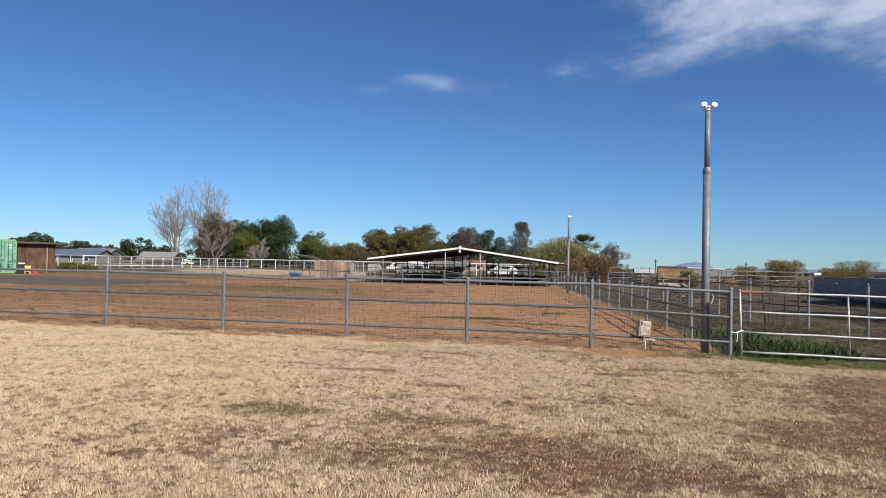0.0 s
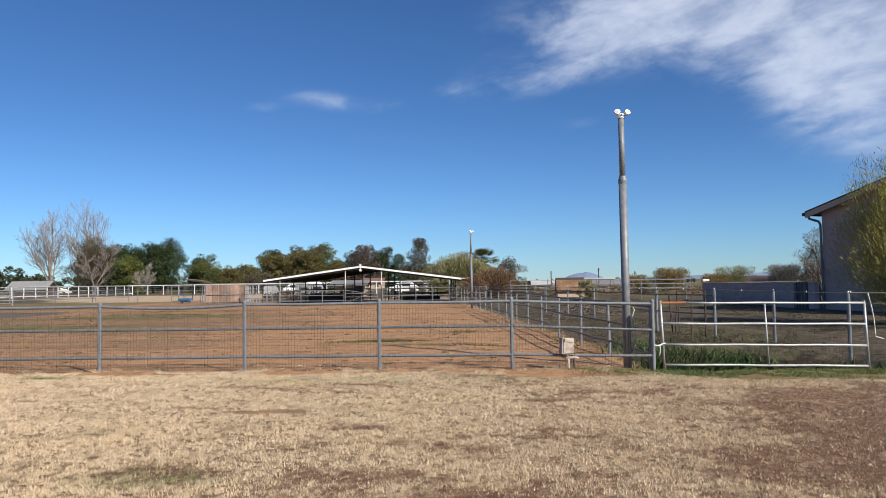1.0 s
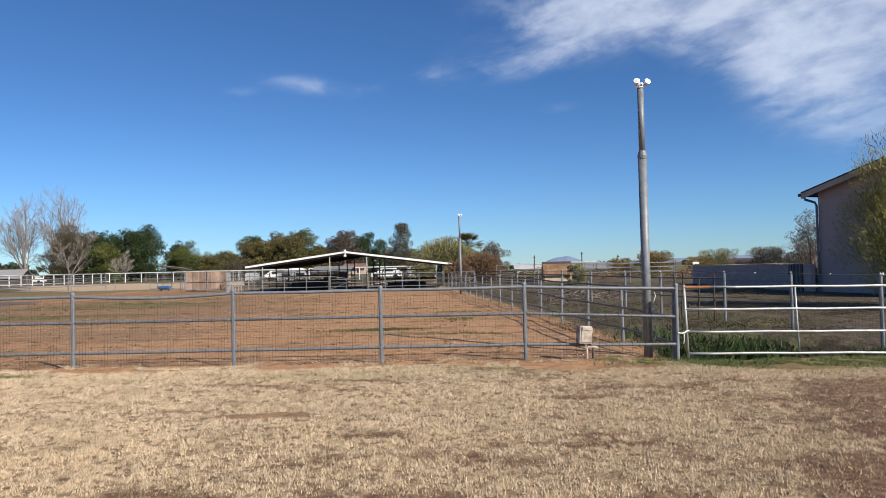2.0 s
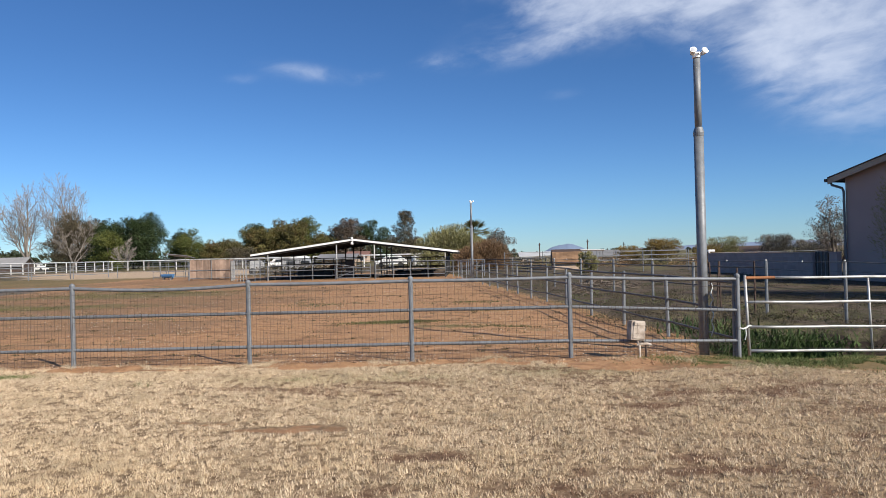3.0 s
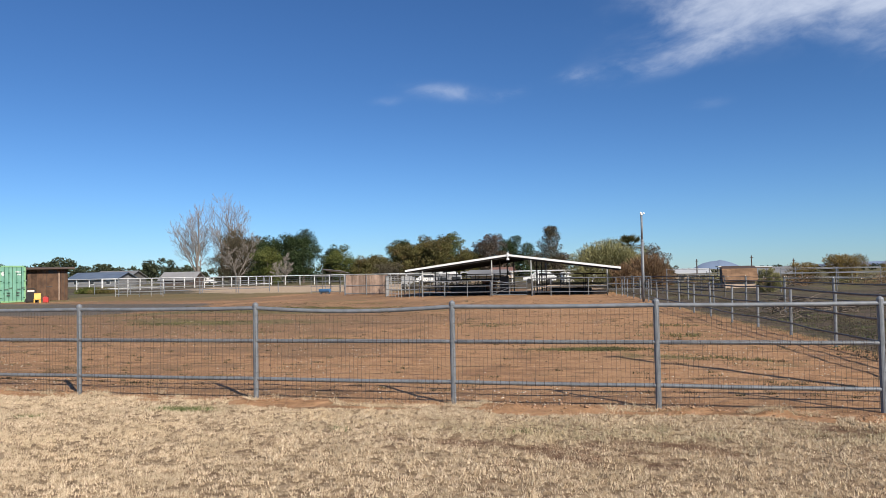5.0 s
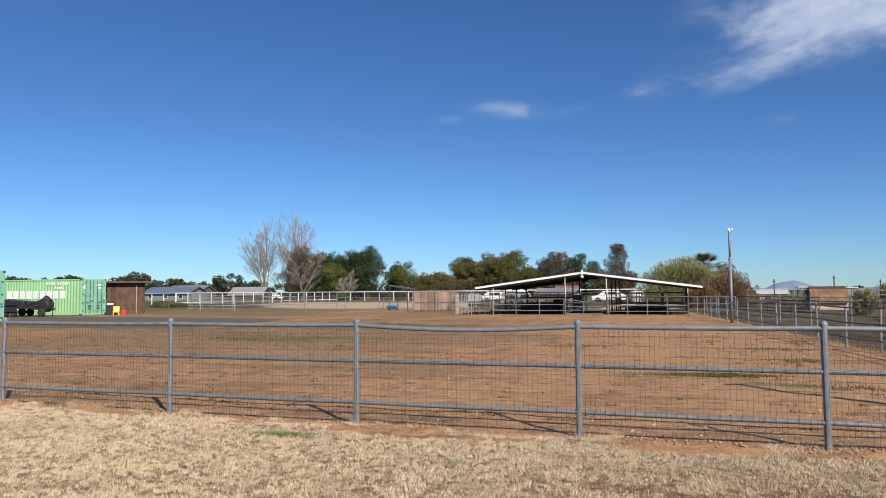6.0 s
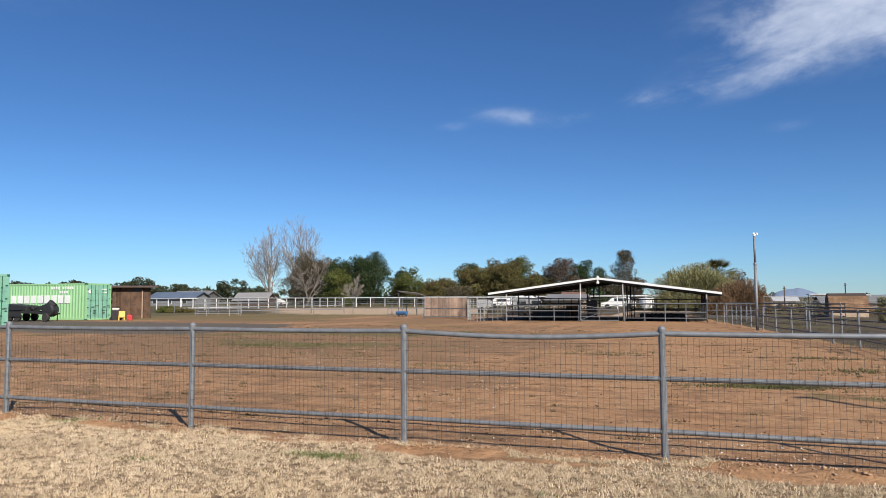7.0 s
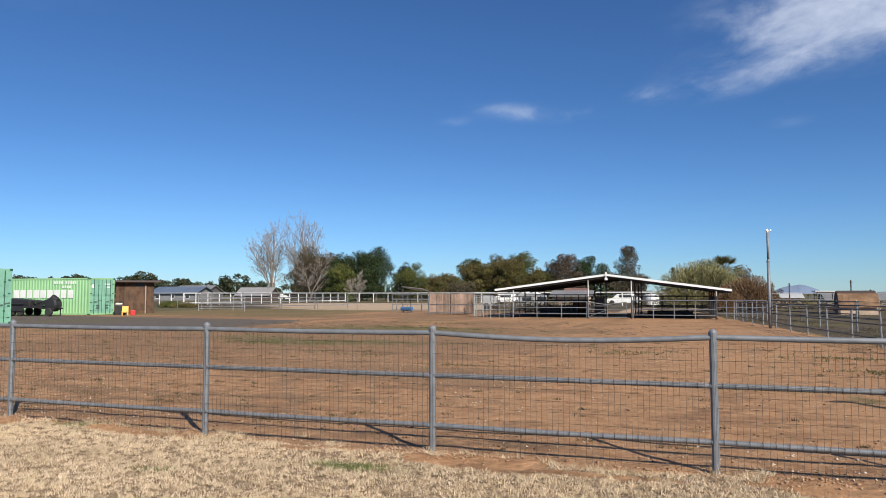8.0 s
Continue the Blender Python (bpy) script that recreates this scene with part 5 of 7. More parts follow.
def bare_tree(label, x, y, h, width, seed, mat=PALE_BARK, r=0.48, stems=6, twig=0.024, z=0.0, name="bare_tree", fork=0.14, lean=0.0, side=11):
    """A leafless tree: a short trunk, rising limbs, and branches that fork into fine twigs."""
    g = random.Random(seed)
    t = thing(name, label, "tree", "leafless trees", at=(x, y, z))
    main, fine = B(), B()

    def bough(p, d, ln, rad, lv):
        pts, rads, q, d = [p], [rad], p.copy(), d.copy()
        n = (7, 5, 3, 2)[lv]
        for j in range(n):
            d = (d + Vector((g.uniform(-1, 1), g.uniform(-1, 1), g.uniform(-0.3, 0.9))) * (0.10, 0.13, 0.18, 0.2)[lv]).normalized()
            q = q + d * ln / n
            pts.append(q)
            rads.append(max(twig * 0.7, rad * (1 - 0.85 * (j + 1) / n)))
        tube(main if lv < 1 else fine, pts, rads, 6 if lv < 1 else 3, caps=False)
        if lv == 3:
            return
        for j in range((side, 9, 6)[lv]):
            f = (0.22, 0.15, 0.2)[lv] + (0.76, 0.83, 0.8)[lv] * (j + g.uniform(0, 0.9)) / (side, 9, 6)[lv]
            i = min(n - 1, int(f * n))
            s_ = pts[i].lerp(pts[i + 1], f * n - i)
            along = (pts[i + 1] - pts[i]).normalized()
            a_ = j * 2.4 + g.uniform(-0.6, 0.6)
            across = along.cross(Vector((math.cos(a_), math.sin(a_), 0.3))).normalized()
            tilt = g.uniform(0.45, 0.85)
            nd = (along * math.cos(tilt) + across * math.sin(tilt) + Vector((0, 0, 0.12))).normalized()
            bough(s_, nd, ln * g.uniform(0.30, 0.52) * (1.15 - 0.6 * f), max(twig, rads[i] * 0.55), lv + 1)

    tube(main, [Vector((0, 0, -0.3)), Vector((0.01 * h, 0, h * fork * 0.5)), Vector((0, 0.01 * h, h * fork))], [r * 1.2, r, r * 0.9], 8, caps=False)
    for k in range(stems):
        a0 = k * math.tau / stems + g.uniform(-0.4, 0.4)
        out = 0.06 if k == 0 else g.uniform(0.28, 0.75)
        d = Vector((math.cos(a0) * out, math.sin(a0) * out, 1.0)).normalized()
        bough(Vector((0, 0, h * fork * g.uniform(0.55, 1.0))), d, h * (0.86 if k == 0 else g.uniform(0.55, 0.8)), r * (0.8 if k == 0 else 0.58), 0)
    part("trunk", main, mat, t)
    tagged(part("twig_spray", fine, mat, t), "fine leafless twigs", kind="stuff")
    zs_ = [v.co.z for c in t.children for v in c.data.vertices]
    xs_ = [v.co.x for c in t.children for v in c.data.vertices]
    kz, kx = h / max(zs_), width / (max(xs_) - min(xs_))
    shear = Matrix.Identity(4)
    shear[0][2] = lean
    for c in t.children:
        c.data.transform(shear @ Matrix.Diagonal((kx, kx, kz, 1)))
    return t


bare_tree("tall leafless pale-barked tree beyond the paddock", -108.2, 172, 22.6, 11.0, 5, lean=-0.13, side=17)
bare_tree("tall leafless pale-barked tree with forked limbs", -98.0, 172, 24.2, 13.5, 8, lean=-0.07, side=17)
bare_tree("small leafless tree in front of the pines", -63, 130, 6.2, 5.6, 13, r=0.12, stems=5, fork=0.06, side=6)
bare_tree("leafless tree leaning among evergreens", -82, 145, 11.2, 8.5, 21, r=0.16, stems=4, lean=0.35, side=7)

dk = "dark green pine among distant evergreens"
tree("tree", "dull brown thin-leaved tree behind bare trunks", -87.5, 156, 12.4, 14.5, DULL, 0.05, 26, 8200, 0.32, feathery=True, group="distant trees")
tree("tree", dk, -77.6, 152, 11.5, 10.5, PINE, 0.08, 22, 5200, 0.34, "round", group="distant trees")
tree("tree", "bright mid-green tree among dark pines", -71.6, 140, 8.5, 8.0, MIDGREEN, 0.05, 20, 5000, 0.28, "round", group="distant trees")
tree("tree", dk, -74.3, 156, 10.9, 9.0, PINE, 0.1, 20, 4200, 0.34, group="distant trees")
tree("pine_tree", "large dark rounded pine above its neighbours", -68.3, 150, 11.7, 11.0, PINE, 0.06, 30, 8500, 0.32, "round", group="distant trees")
tree("tree", "green and yellow leaved tree beside dark pines", -59.8, 150, 8.2, 9.5, MIDGREEN, 0.05, 18, 3800, 0.30, group="distant trees")
tree("tree", dk, -64.0, 157, 8.6, 9.0, PINE, 0.05, 18, 3600, 0.32, group="distant trees")
tree("tree", "low dull green tree at the edge of the grove", -55, 150, 5.6, 7.5, OLIVE, 0.05, 14, 2600, 0.30, group="distant trees")
tree("tree", "low dull green tree at the edge of the grove", -50.5, 156, 4.4, 9.0, DULL, 0.05, 14, 2600, 0.30, group="distant trees")
tree("tree", "dull brown-green tree filling the grove", -84.0, 158, 11.6, 10.5, DULL, 0.03, 22, 6000, 0.30, group="distant trees")
tree("tree", "reddish brown tree behind bare trunks", -94.0, 166, 11.8, 10.5, BROWNLEAF, 0.03, 22, 6000, 0.30, group="distant trees")
tree("tree", "dull brown-green tree behind the barn", -24.5, 226.8, 7.5, 12.7, DULL, 0.03, 16, 3200, 0.51, group="grove behind the barn")
tree("tree", "olive-brown tree at the end of the grove", -79.3, 226.8, 5.6, 12.7, OLIVE, 0.03, 16, 3000, 0.51, group="grove behind the barn")
tree("pine_tree", "dark pine with a broken outline", -64.7, 215.1, 13.6, 12.5, PINE, 0.1, 18, 4200, 0.47, "round", group="grove behind the barn")
tree("tree", "dense olive-brown tree behind the barn", -60.8, 203.4, 10.7, 14.0, OLIVE, 0.03, 20, 5200, 0.47, group="grove behind the barn")
tree("tree", "tall dense olive-green tree behind the barn", -54.2, 203.4, 12.6, 13.3, OLIVE, 0.03, 22, 5600, 0.47, group="grove behind the barn")
tree("tree", "tall dense olive-green tree behind the barn", -47.1, 205.3, 13.4, 12.5, MIDGREEN, 0.03, 22, 4200, 0.47, group="grove behind the barn")
tree("tree", "tall dense olive-green tree behind the barn", -49.9, 200.4, 12.2, 13.3, OLIVE, 0.03, 22, 5000, 0.47, group="grove behind the barn")
tree("tree", "dense olive-brown tree behind the barn", -41.3, 203.4, 9.3, 12.5, OLIVE, 0.03, 18, 4200, 0.47, group="grove behind the barn")
tree("tree", "dense olive-brown tree behind the barn", -70.9, 207.3, 7.2, 14.6, OLIVE, 0.03, 16, 3600, 0.47, group="grove behind the barn")
tree("tree", "dark reddish-brown tree with a pointed top", -34.7, 203.4, 14.0, 13.6, BROWNLEAF, 0.05, 22, 5600, 0.43, group="grove behind the barn")
tree("pine_tree", "rounded dark green pine behind the barn", -30.0, 209.2, 12.4, 12.7, PINE, 0.05, 20, 4800, 0.43, group="grove behind the barn")
tree("tree", "narrow ragged grey-brown tree with open crown", -15.2, 170.8, 12.1, 6.9, DULL, 0.14, 13, 2600, 0.36, "column", blobs=0.42, group="grove behind the barn")
tree("tree", "low brown bush below a ragged tree", -13.9, 172.2, 5.9, 8.2, BROWNLEAF, 0.03, 14, 2600, 0.36, group="grove behind the barn")
tree("tree", "pale green feathery desert tree behind the barn", -2.0, 76, 4.5, 7.6, PALEGREEN, 0.10, 40, 13000, 0.17, "round", blobs=0.30, droop=0.0, feathery=True, group="trees by the lane")
tree("tree", "grey-brown leaved tree above a wall of brush", 4.4, 117, 5.8, 5.6, GREYLEAF, 0.1, 16, 3400, 0.18, group="trees by the lane")
tree("shrub", "reddish brown leafless brush behind the lane fence", 1.6, 71, 2.8, 5.6, REDTWIG, 0.02, 22, 7500, 0.13, feathery=True, group="brush by the lane")
tree("shrub", "reddish brown leafless brush behind the lane fence", -0.6, 69, 2.2, 3.2, REDTWIG, 0.02, 16, 4200, 0.13, feathery=True, group="brush by the lane")
tree("shrub", "dull brown brush behind the lane fence", 3.0, 73, 2.1, 3.2, DULL, 0.02, 16, 3600, 0.14, feathery=True, group="brush by the lane")
tree("shrub", "yellow-green shrub beside the little shed", 8.0, 52, 1.5, 1.7, PALEGREEN, 0.02, 12, 2600, 0.08, feathery=True, group="brush by the lane")
tree("tree", "ochre feathery desert tree beyond the lane", 26.0, 100, 3.5, 6.0, OCHRE, 0.04, 20, 6500, 0.15, "vase", feathery=True, group="desert trees")
tree("tree", "ochre feathery desert tree beyond the lane", 22.4, 103, 2.8, 4.6, OCHRE, 0.04, 18, 4200, 0.15, "vase", feathery=True, group="desert trees")
tree("tree", "grey-green desert tree with a flat crown", 34.8, 100, 3.6, 5.4, PALEGREEN, 0.12, 18, 5200, 0.14, "vase", feathery=True, group="desert trees")
tree("tree", "ochre low brush below a desert tree", 31.8, 99, 2.6, 4.4, OCHRE, 0.03, 16, 3800, 0.14, "vase", feathery=True, group="desert trees")
tree("tree", "grey leafless-looking desert tree beyond the wall", 41.4, 100, 3.7, 5.6, GREYLEAF, 0.05, 22, 7500, 0.14, "vase", feathery=True, group="desert trees")
tree("tree", "grey leafless-looking desert tree beyond the wall", 45.4, 99, 2.9, 4.6, GREYLEAF, 0.05, 18, 5000, 0.14, "vase", feathery=True, group="desert trees")
tree("tree", "large yellow-green feathery tree in front of the house", 13.75, 22.0, 5.75, 4.9, YELLOWGREEN, 0.14, 80, 66000, 0.058, "round", blobs=0.34, droop=0.5, bark=TRUNK, feathery=True)
bare_tree("small grey tree with few leaves behind the house corner", 19.35, 41.0, 4.3, 2.6, 31, mat=TRUNK, r=0.09, stems=5, twig=0.009, fork=0.08, side=8)
tree("tree", "thin grey-leaved tree behind the house corner", 19.35, 41.4, 4.1, 2.6, GREYLEAF, 0.2, 22, 2600, 0.07, blobs=0.3, group="desert trees")

# palm
palm = thing("palm_tree", "fan palm with a ragged crown behind feathery tree", "tree", at=(0.45, 86, 0.05))
part("trunk", tube(B(), [(0, 0, -0.2), (0.05, 0, 1.5), (0.0, 0, 3.7)], [0.26, 0.2, 0.17], 9), TRUNK, palm)
g = random.Random(3)
bm = B()
for k in range(64):
    a, up = g.uniform(0, math.tau), g.uniform(-0.7, 1.3)
    d = Vector((math.cos(a) * math.cos(up), math.sin(a) * math.cos(up), math.sin(up)))
    s = d.cross(Vector((0, 0, 1))).normalized()
    p0 = Vector((0, 0, 3.7))
    st = p0 + d * 1.0
    tube(bm, [p0, st], [0.022, 0.015], 3, caps=False)
    for j in range(-4, 5):
        tip = st + (d * math.cos(j * 0.27) + s * math.sin(j * 0.27)) * 1.3 - Vector((0, 0, 0.3))
        side_v = d.cross(s) * 0.02 + s * 0.075
        mid_p = st.lerp(tip, 0.5)
        vs = [bm.verts.new(q) for q in (st, mid_p + side_v, tip, mid_p - side_v)]
        bm.faces.new(vs)
part("frond_crown", bm, PALM, palm)
tagged(part("far_palm", tube(B(), [(0, 0, 0), (0, 0, 6.2)], [0.2, 0.14], 6), TRUNK), "small far palm on the skyline", "tree").matrix_world = pose(-5.5, 165, 0)
bm = B()
for k in range(20):
    a, up = g.uniform(0, math.tau), g.uniform(-0.5, 1.2)
    d = Vector((math.cos(a) * math.cos(up), math.sin(a) * math.cos(up), math.sin(up)))
    s = d.cross(Vector((0, 0, 1))).normalized() * 0.25
    vs = [bm.verts.new(q) for q in (Vector((0, 0, 6.2)), Vector((0, 0, 6.2)) + d * 0.7 + s, Vector((0, 0, 6.1)) + d * 1.3, Vector((0, 0, 6.2)) + d * 0.7 - s)]
    bm.faces.new(vs)
part("frond_crown", bm, PALM, bpy.data.objects["far_palm"])

# far woods along the skyline: one mass of loose leaves
g = np.random.default_rng(77)
cent, rad_ = [], []
for x0, x1, top in ((-300, -258, 10.5), (-258, -240, 9.6), (-240, -226, 10.2), (-226, -214, 8.2), (-214, -201, 12.0), (-201, -192, 7.2), (-192, -186, 7.8), (-186, -176, 8.6),
                    (-176, -168, 7.2), (-168, -161, 7.9), (-161, -151, 9.2), (-151, -120, 6.0), (-120, -20, 5.0)):
    for k in range(int((x1 - x0) / 1.5)):
        xx, yy = g.uniform(x0, x1), 225 + g.uniform(-8, 14)
        hh = top * (0.70 + 0.30 * math.sin(math.pi * (xx - x0) / (x1 - x0))) * g.uniform(0.82, 1.04)
        for j in range(6):
            rr = hh * g.uniform(0.13, 0.25)
            cent.append((xx + g.uniform(-2.2, 2.2), yy, min(hh * g.uniform(0.1, 0.95), hh - rr)))
            rad_.append(rr)
for k in range(120):
    xx = 14 + k * 4.0 + g.uniform(-2, 2)
    yy = 330 + g.uniform(-20, 40)
    hh = 1.9 + 1.9 * float(lattice(np.array([xx]), np.array([0.0]), 23, 92)[0])
    for j in range(4):
        cent.append((xx + g.uniform(-3, 3), yy, hh * g.uniform(0.15, 0.8) - 0.5))
        rad_.append(hh * g.uniform(0.2, 0.4))
tagged(new("far_woods", leaf_cards(g, cent, rad_, 76000, 0.46, FARGREEN, "far_woods", (1.3, 1, 0.9))), "dark green line of far trees on the skyline", "trees", kind="stuff")

# low desert brush filling the ground past the lane and behind the barn
for nm, mat_, lab, count in (("dull_brush", DULL, "low dull brown brush on open ground", 90), ("dry_brush", REDTWIG, "low reddish dry brush on open ground", 70), ("pale_brush", PALEGREEN, "low pale green desert brush on open ground", 45)):
    cent, rad_ = [], []
    for k in range(count):
        yy = 62 + 90 * g.uniform(0, 1) ** 1.2
        xx = g.uniform(0.04, 0.62) * yy + g.uniform(0, 3)
        zz = float(height_of(np.array([xx]), np.array([yy]))[0])
        for j in range(3):
            r_ = g.uniform(0.35, 0.95)
            cent.append((xx + g.uniform(-1.2, 1.2), yy + g.uniform(-1, 1), zz + r_ * 0.6))
            rad_.append(r_)
    # extra brush added behind the barn to darken the view under its roof
    if nm == "dull_brush":
        for k in range(110):
            xx = -19.5 + k * 0.15
            r_ = g.uniform(0.35, 0.75) * (1.0 if xx < -10 else 0.7)
            cent.append((xx, 66 + g.uniform(-1, 1) + (0 if xx < -10 else 38), r_ * g.uniform(0.5, 1.1)))
            rad_.append(r_)
    tagged(new(nm, leaf_cards(g, cent, rad_, count * 420, 0.06, mat_, nm, (1.9, 1.3, 0.7))), lab, "brush", kind="stuff")

# low weeds and dead brush all over the yard behind the gate and in the lane
for nm, mat_, lab, count, span in (("yard_weeds", DULL, "low dull weeds and dead brush on the yard ground", 260, 0.12), ("yard_greens", leafy("dark_yard_weed", (0.018, 0.028, 0.009), (0.060, 0.075, 0.024)), "dark green weed clumps on the yard ground", 26, 0.11)):
    cent, rad_ = [], []
    for k in range(count):
        yy = 14.6 + 42 * g.uniform(0, 1) ** 1.25
        xx = float(lane_x(yy)) + g.uniform(-2.4, 1.0) if g.uniform(0, 1) < 0.3 else g.uniform(0.14, 0.50) * yy
        if xx < float(side_x(yy)) + 0.25 or xx > 15.2 or (nm == "yard_greens" and yy < 20 and xx > 6.5) or float(lattice(np.array([xx]), np.array([yy]), 3.0, 97)[0]) < 0.35:
            continue
        zz = float(height_of(np.array([xx]), np.array([yy]))[0])
        for j in range(3):
            r_ = span * g.uniform(0.4, 1.5)
            cent.append((xx + g.normal(0, 0.3), yy + g.normal(0, 0.3), zz + r_ * 0.35))
            rad_.append(r_)
    for k in range(26):
        xx, yy = g.uniform(3.9, 6.9), 14.0 + g.normal(0, 0.22)
        cent.append((xx, yy + 0.12 * (xx - 5), float(height_of(np.array([xx]), np.array([yy]))[0]) + 0.06))
        rad_.append(g.uniform(0.06, 0.17))
    tagged(new(nm, leaf_cards(g, cent, rad_, len(cent) * 75, 0.018, mat_, nm, (2.6, 2.2, 0.45))), lab, "weeds", kind="stuff")

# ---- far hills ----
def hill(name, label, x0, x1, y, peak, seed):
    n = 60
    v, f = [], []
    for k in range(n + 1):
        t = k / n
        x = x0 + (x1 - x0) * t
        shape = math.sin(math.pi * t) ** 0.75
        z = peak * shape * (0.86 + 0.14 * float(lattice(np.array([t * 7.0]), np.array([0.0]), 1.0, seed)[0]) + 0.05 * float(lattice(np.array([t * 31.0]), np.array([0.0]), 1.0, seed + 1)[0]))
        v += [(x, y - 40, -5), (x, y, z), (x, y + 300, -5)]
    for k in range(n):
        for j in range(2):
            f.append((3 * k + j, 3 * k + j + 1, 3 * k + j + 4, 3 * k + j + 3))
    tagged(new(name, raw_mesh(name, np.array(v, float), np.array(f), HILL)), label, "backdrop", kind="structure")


hill("backdrop_hill", "small far hill on the horizon, tinted blue for haze", 322, 505, 3000, 33, 4)
hill("backdrop_ridge", "long low mountain ridge on the horizon, tinted blue for haze", 690, 2600, 3400, 27, 9)

# ---- containers, trailer, shack ----
def container(name, label, x, y, turn, length=6.06, wide=2.44, tall=2.72, marks=False, paint=GREEN_BOX):
    """A shipping container; its doors face its own +x end, its long side faces -y."""
    c = thing(name, label, "container", "green containers", at=(x, y, 0), turn=turn)
    p = (length - 0.28) / int((length - 0.3) / 0.278)
    for sgn in (-1, 1):
        bm = B()
        n = round((length - 0.28) / p)
        lo, hi = [], []
        for k in range(n):
            x0 = -length / 2 + 0.14 + k * p
            for dx, d in ((0, 0.0), (p * 0.25, 0.0), (p * 0.5, 0.036), (p * 0.75, 0.036), (p, 0.0)):
                yy = sgn * (wide / 2 - 0.01 - d)
                lo.append(bm.verts.new((x0 + dx, yy, 0.16)))
                hi.append(bm.verts.new((x0 + dx, yy, tall - 0.10)))
        for k in range(len(lo) - 1):
            bm.faces.new((lo[k], lo[k + 1], hi[k + 1], hi[k]))
        part("side_wall", bm, paint, c)
    bm = B()
    for k in range(20):
        x0 = -length / 2 + 0.1 + k * (length - 0.2) / 20
        box(bm, (x0 + 0.14, 0, tall - 0.035), ((length - 0.2) / 20 - 0.03, wide - 0.1, 0.03))
    box(bm, (0, 0, tall - 0.06), (length - 0.1, wide - 0.1, 0.03))
    part("roof_panel", bm, paint, c)
    part("floor_pan", box(B(), (0, 0, 0.10), (length - 0.1, wide - 0.1, 0.10)), GREEN_DARK, c)
    for xx in (-length / 2 + 0.07, length / 2 - 0.07):
        for sgn in (-1, 1):
            part("corner_post", box(B(), (xx, sgn * (wide / 2 - 0.07), tall / 2), (0.14, 0.14, tall), (0, 0, 0), 0.012), paint, c)
            for zz in (0.06, tall - 0.06):
                part("corner_casting", box(B(), (xx, sgn * (wide / 2 - 0.07), zz), (0.178, 0.162, 0.12), (0, 0, 0), 0.012), GREEN_DARK, c)
    for sgn in (-1, 1):
        for zz, hgt_ in ((0.10, 0.15), (tall - 0.06, 0.11)):
            part("side_rail", box(B(), (0, sgn * (wide / 2 - 0.03), zz), (length - 0.28, 0.06, hgt_), (0, 0, 0), 0.008), paint, c)
    for zz, hgt_ in ((0.08, 0.13), (tall - 0.07, 0.13)):
        part("end_rail", box(B(), (length / 2 - 0.05, 0, zz), (0.10, wide - 0.28, hgt_), (0, 0, 0), 0.008), paint, c)
    part("end_wall", box(B(), (-length / 2 + 0.06, 0, tall / 2), (0.05, wide - 0.28, tall - 0.2)), paint, c)
    for sgn in (-1, 1):
        d = box(B(), (length / 2 - 0.03, sgn * (wide / 4 - 0.04), tall / 2), (0.045, wide / 2 - 0.15, tall - 0.28), (0, 0, 0), 0.006)
        for zz in (0.55, 1.1, 1.65, 2.2):
            box(d, (length / 2 - 0.005, sgn * (wide / 4 - 0.04), zz), (0.02, wide / 2 - 0.24, 0.40), (0, 0, 0), 0.004)
        door = part("door", d, GREEN_DOOR, c, "faded blue-green door leaf")
        for off in (0.20, -0.22):
            yy = sgn * (wide / 4 - 0.04) + off
            part("lock_rod", tube(B(), [(length / 2 + 0.035, yy, 0.10), (length / 2 + 0.035, yy, tall - 0.10)], 0.022, 8), GREEN_DARK, door)
            part("rod_handle", box(B(), (length / 2 + 0.06, yy + 0.14, 1.0 + 0.1 * (off > 0)), (0.02, 0.34, 0.035), (4, 0, 0), 0.004), DARK_PIPE, door)
            for zz in (0.7, 1.5, 2.2):
                part("rod_bracket", box(B(), (length / 2 + 0.03, yy, zz), (0.04, 0.10, 0.07), (0, 0, 0), 0.006), GREEN_DARK, door)
        for zz in (0.35, 0.95, 1.6, 2.3):
            part("hinge", box(B(), (length / 2 + 0.012, sgn * (wide / 2 - 0.17), zz), (0.03, 0.13, 0.06), (0, 0, 0), 0.005), GREEN_DARK, door)
    ys_ = wide / 2 + 0.004
    if marks:
        # large pale lettering of a trade name, as plain blocks
        x = length / 2 - 7.35
        for wd in (0.50, 0.53, 0.50, 0.52, 0.54, 0.52, 0.50, 0.50, 0.52):
            part("pale_block", box(B(), (x + wd / 2, -ys_ + 0.002, 1.57), (wd, 0.012, 0.60), (0, 0, 0), 0.003), WHITE, c, "white painted block")
            x += wd + 0.15
        for k in range(11):
            if k not in (4, 10):
                part("code_bar", box(B(), (length / 2 - 3.3 + k * 0.22, -ys_ + 0.002, 2.42), (0.13, 0.012, 0.20)), WHITE, c)
        for k in range(4):
            part("code_bar", box(B(), (length / 2 - 2.5 + k * 0.22, -ys_ + 0.002, 2.10), (0.13, 0.012, 0.18)), WHITE, c)
        part("faded_disc", lathe(B(), [(0.01, 0.0), (0.15, 0.001), (0.15, 0.01), (0.01, 0.012)], 18, pose(length / 2 + 0.02, -wide / 2 + 0.32, 2.15, 0, 90, 0)), WHITE, c)
        for k in range(5):
            part("code_bar", box(B(), (length / 2 + 0.012, 0.30 + k * 0.12, 2.30), (0.012, 0.08, 0.11)), WHITE, c)
        for k in range(3):
            part("code_bar", box(B(), (length / 2 + 0.012, 0.46 + k * 0.12, 2.08), (0.012, 0.08, 0.10)), WHITE, c)
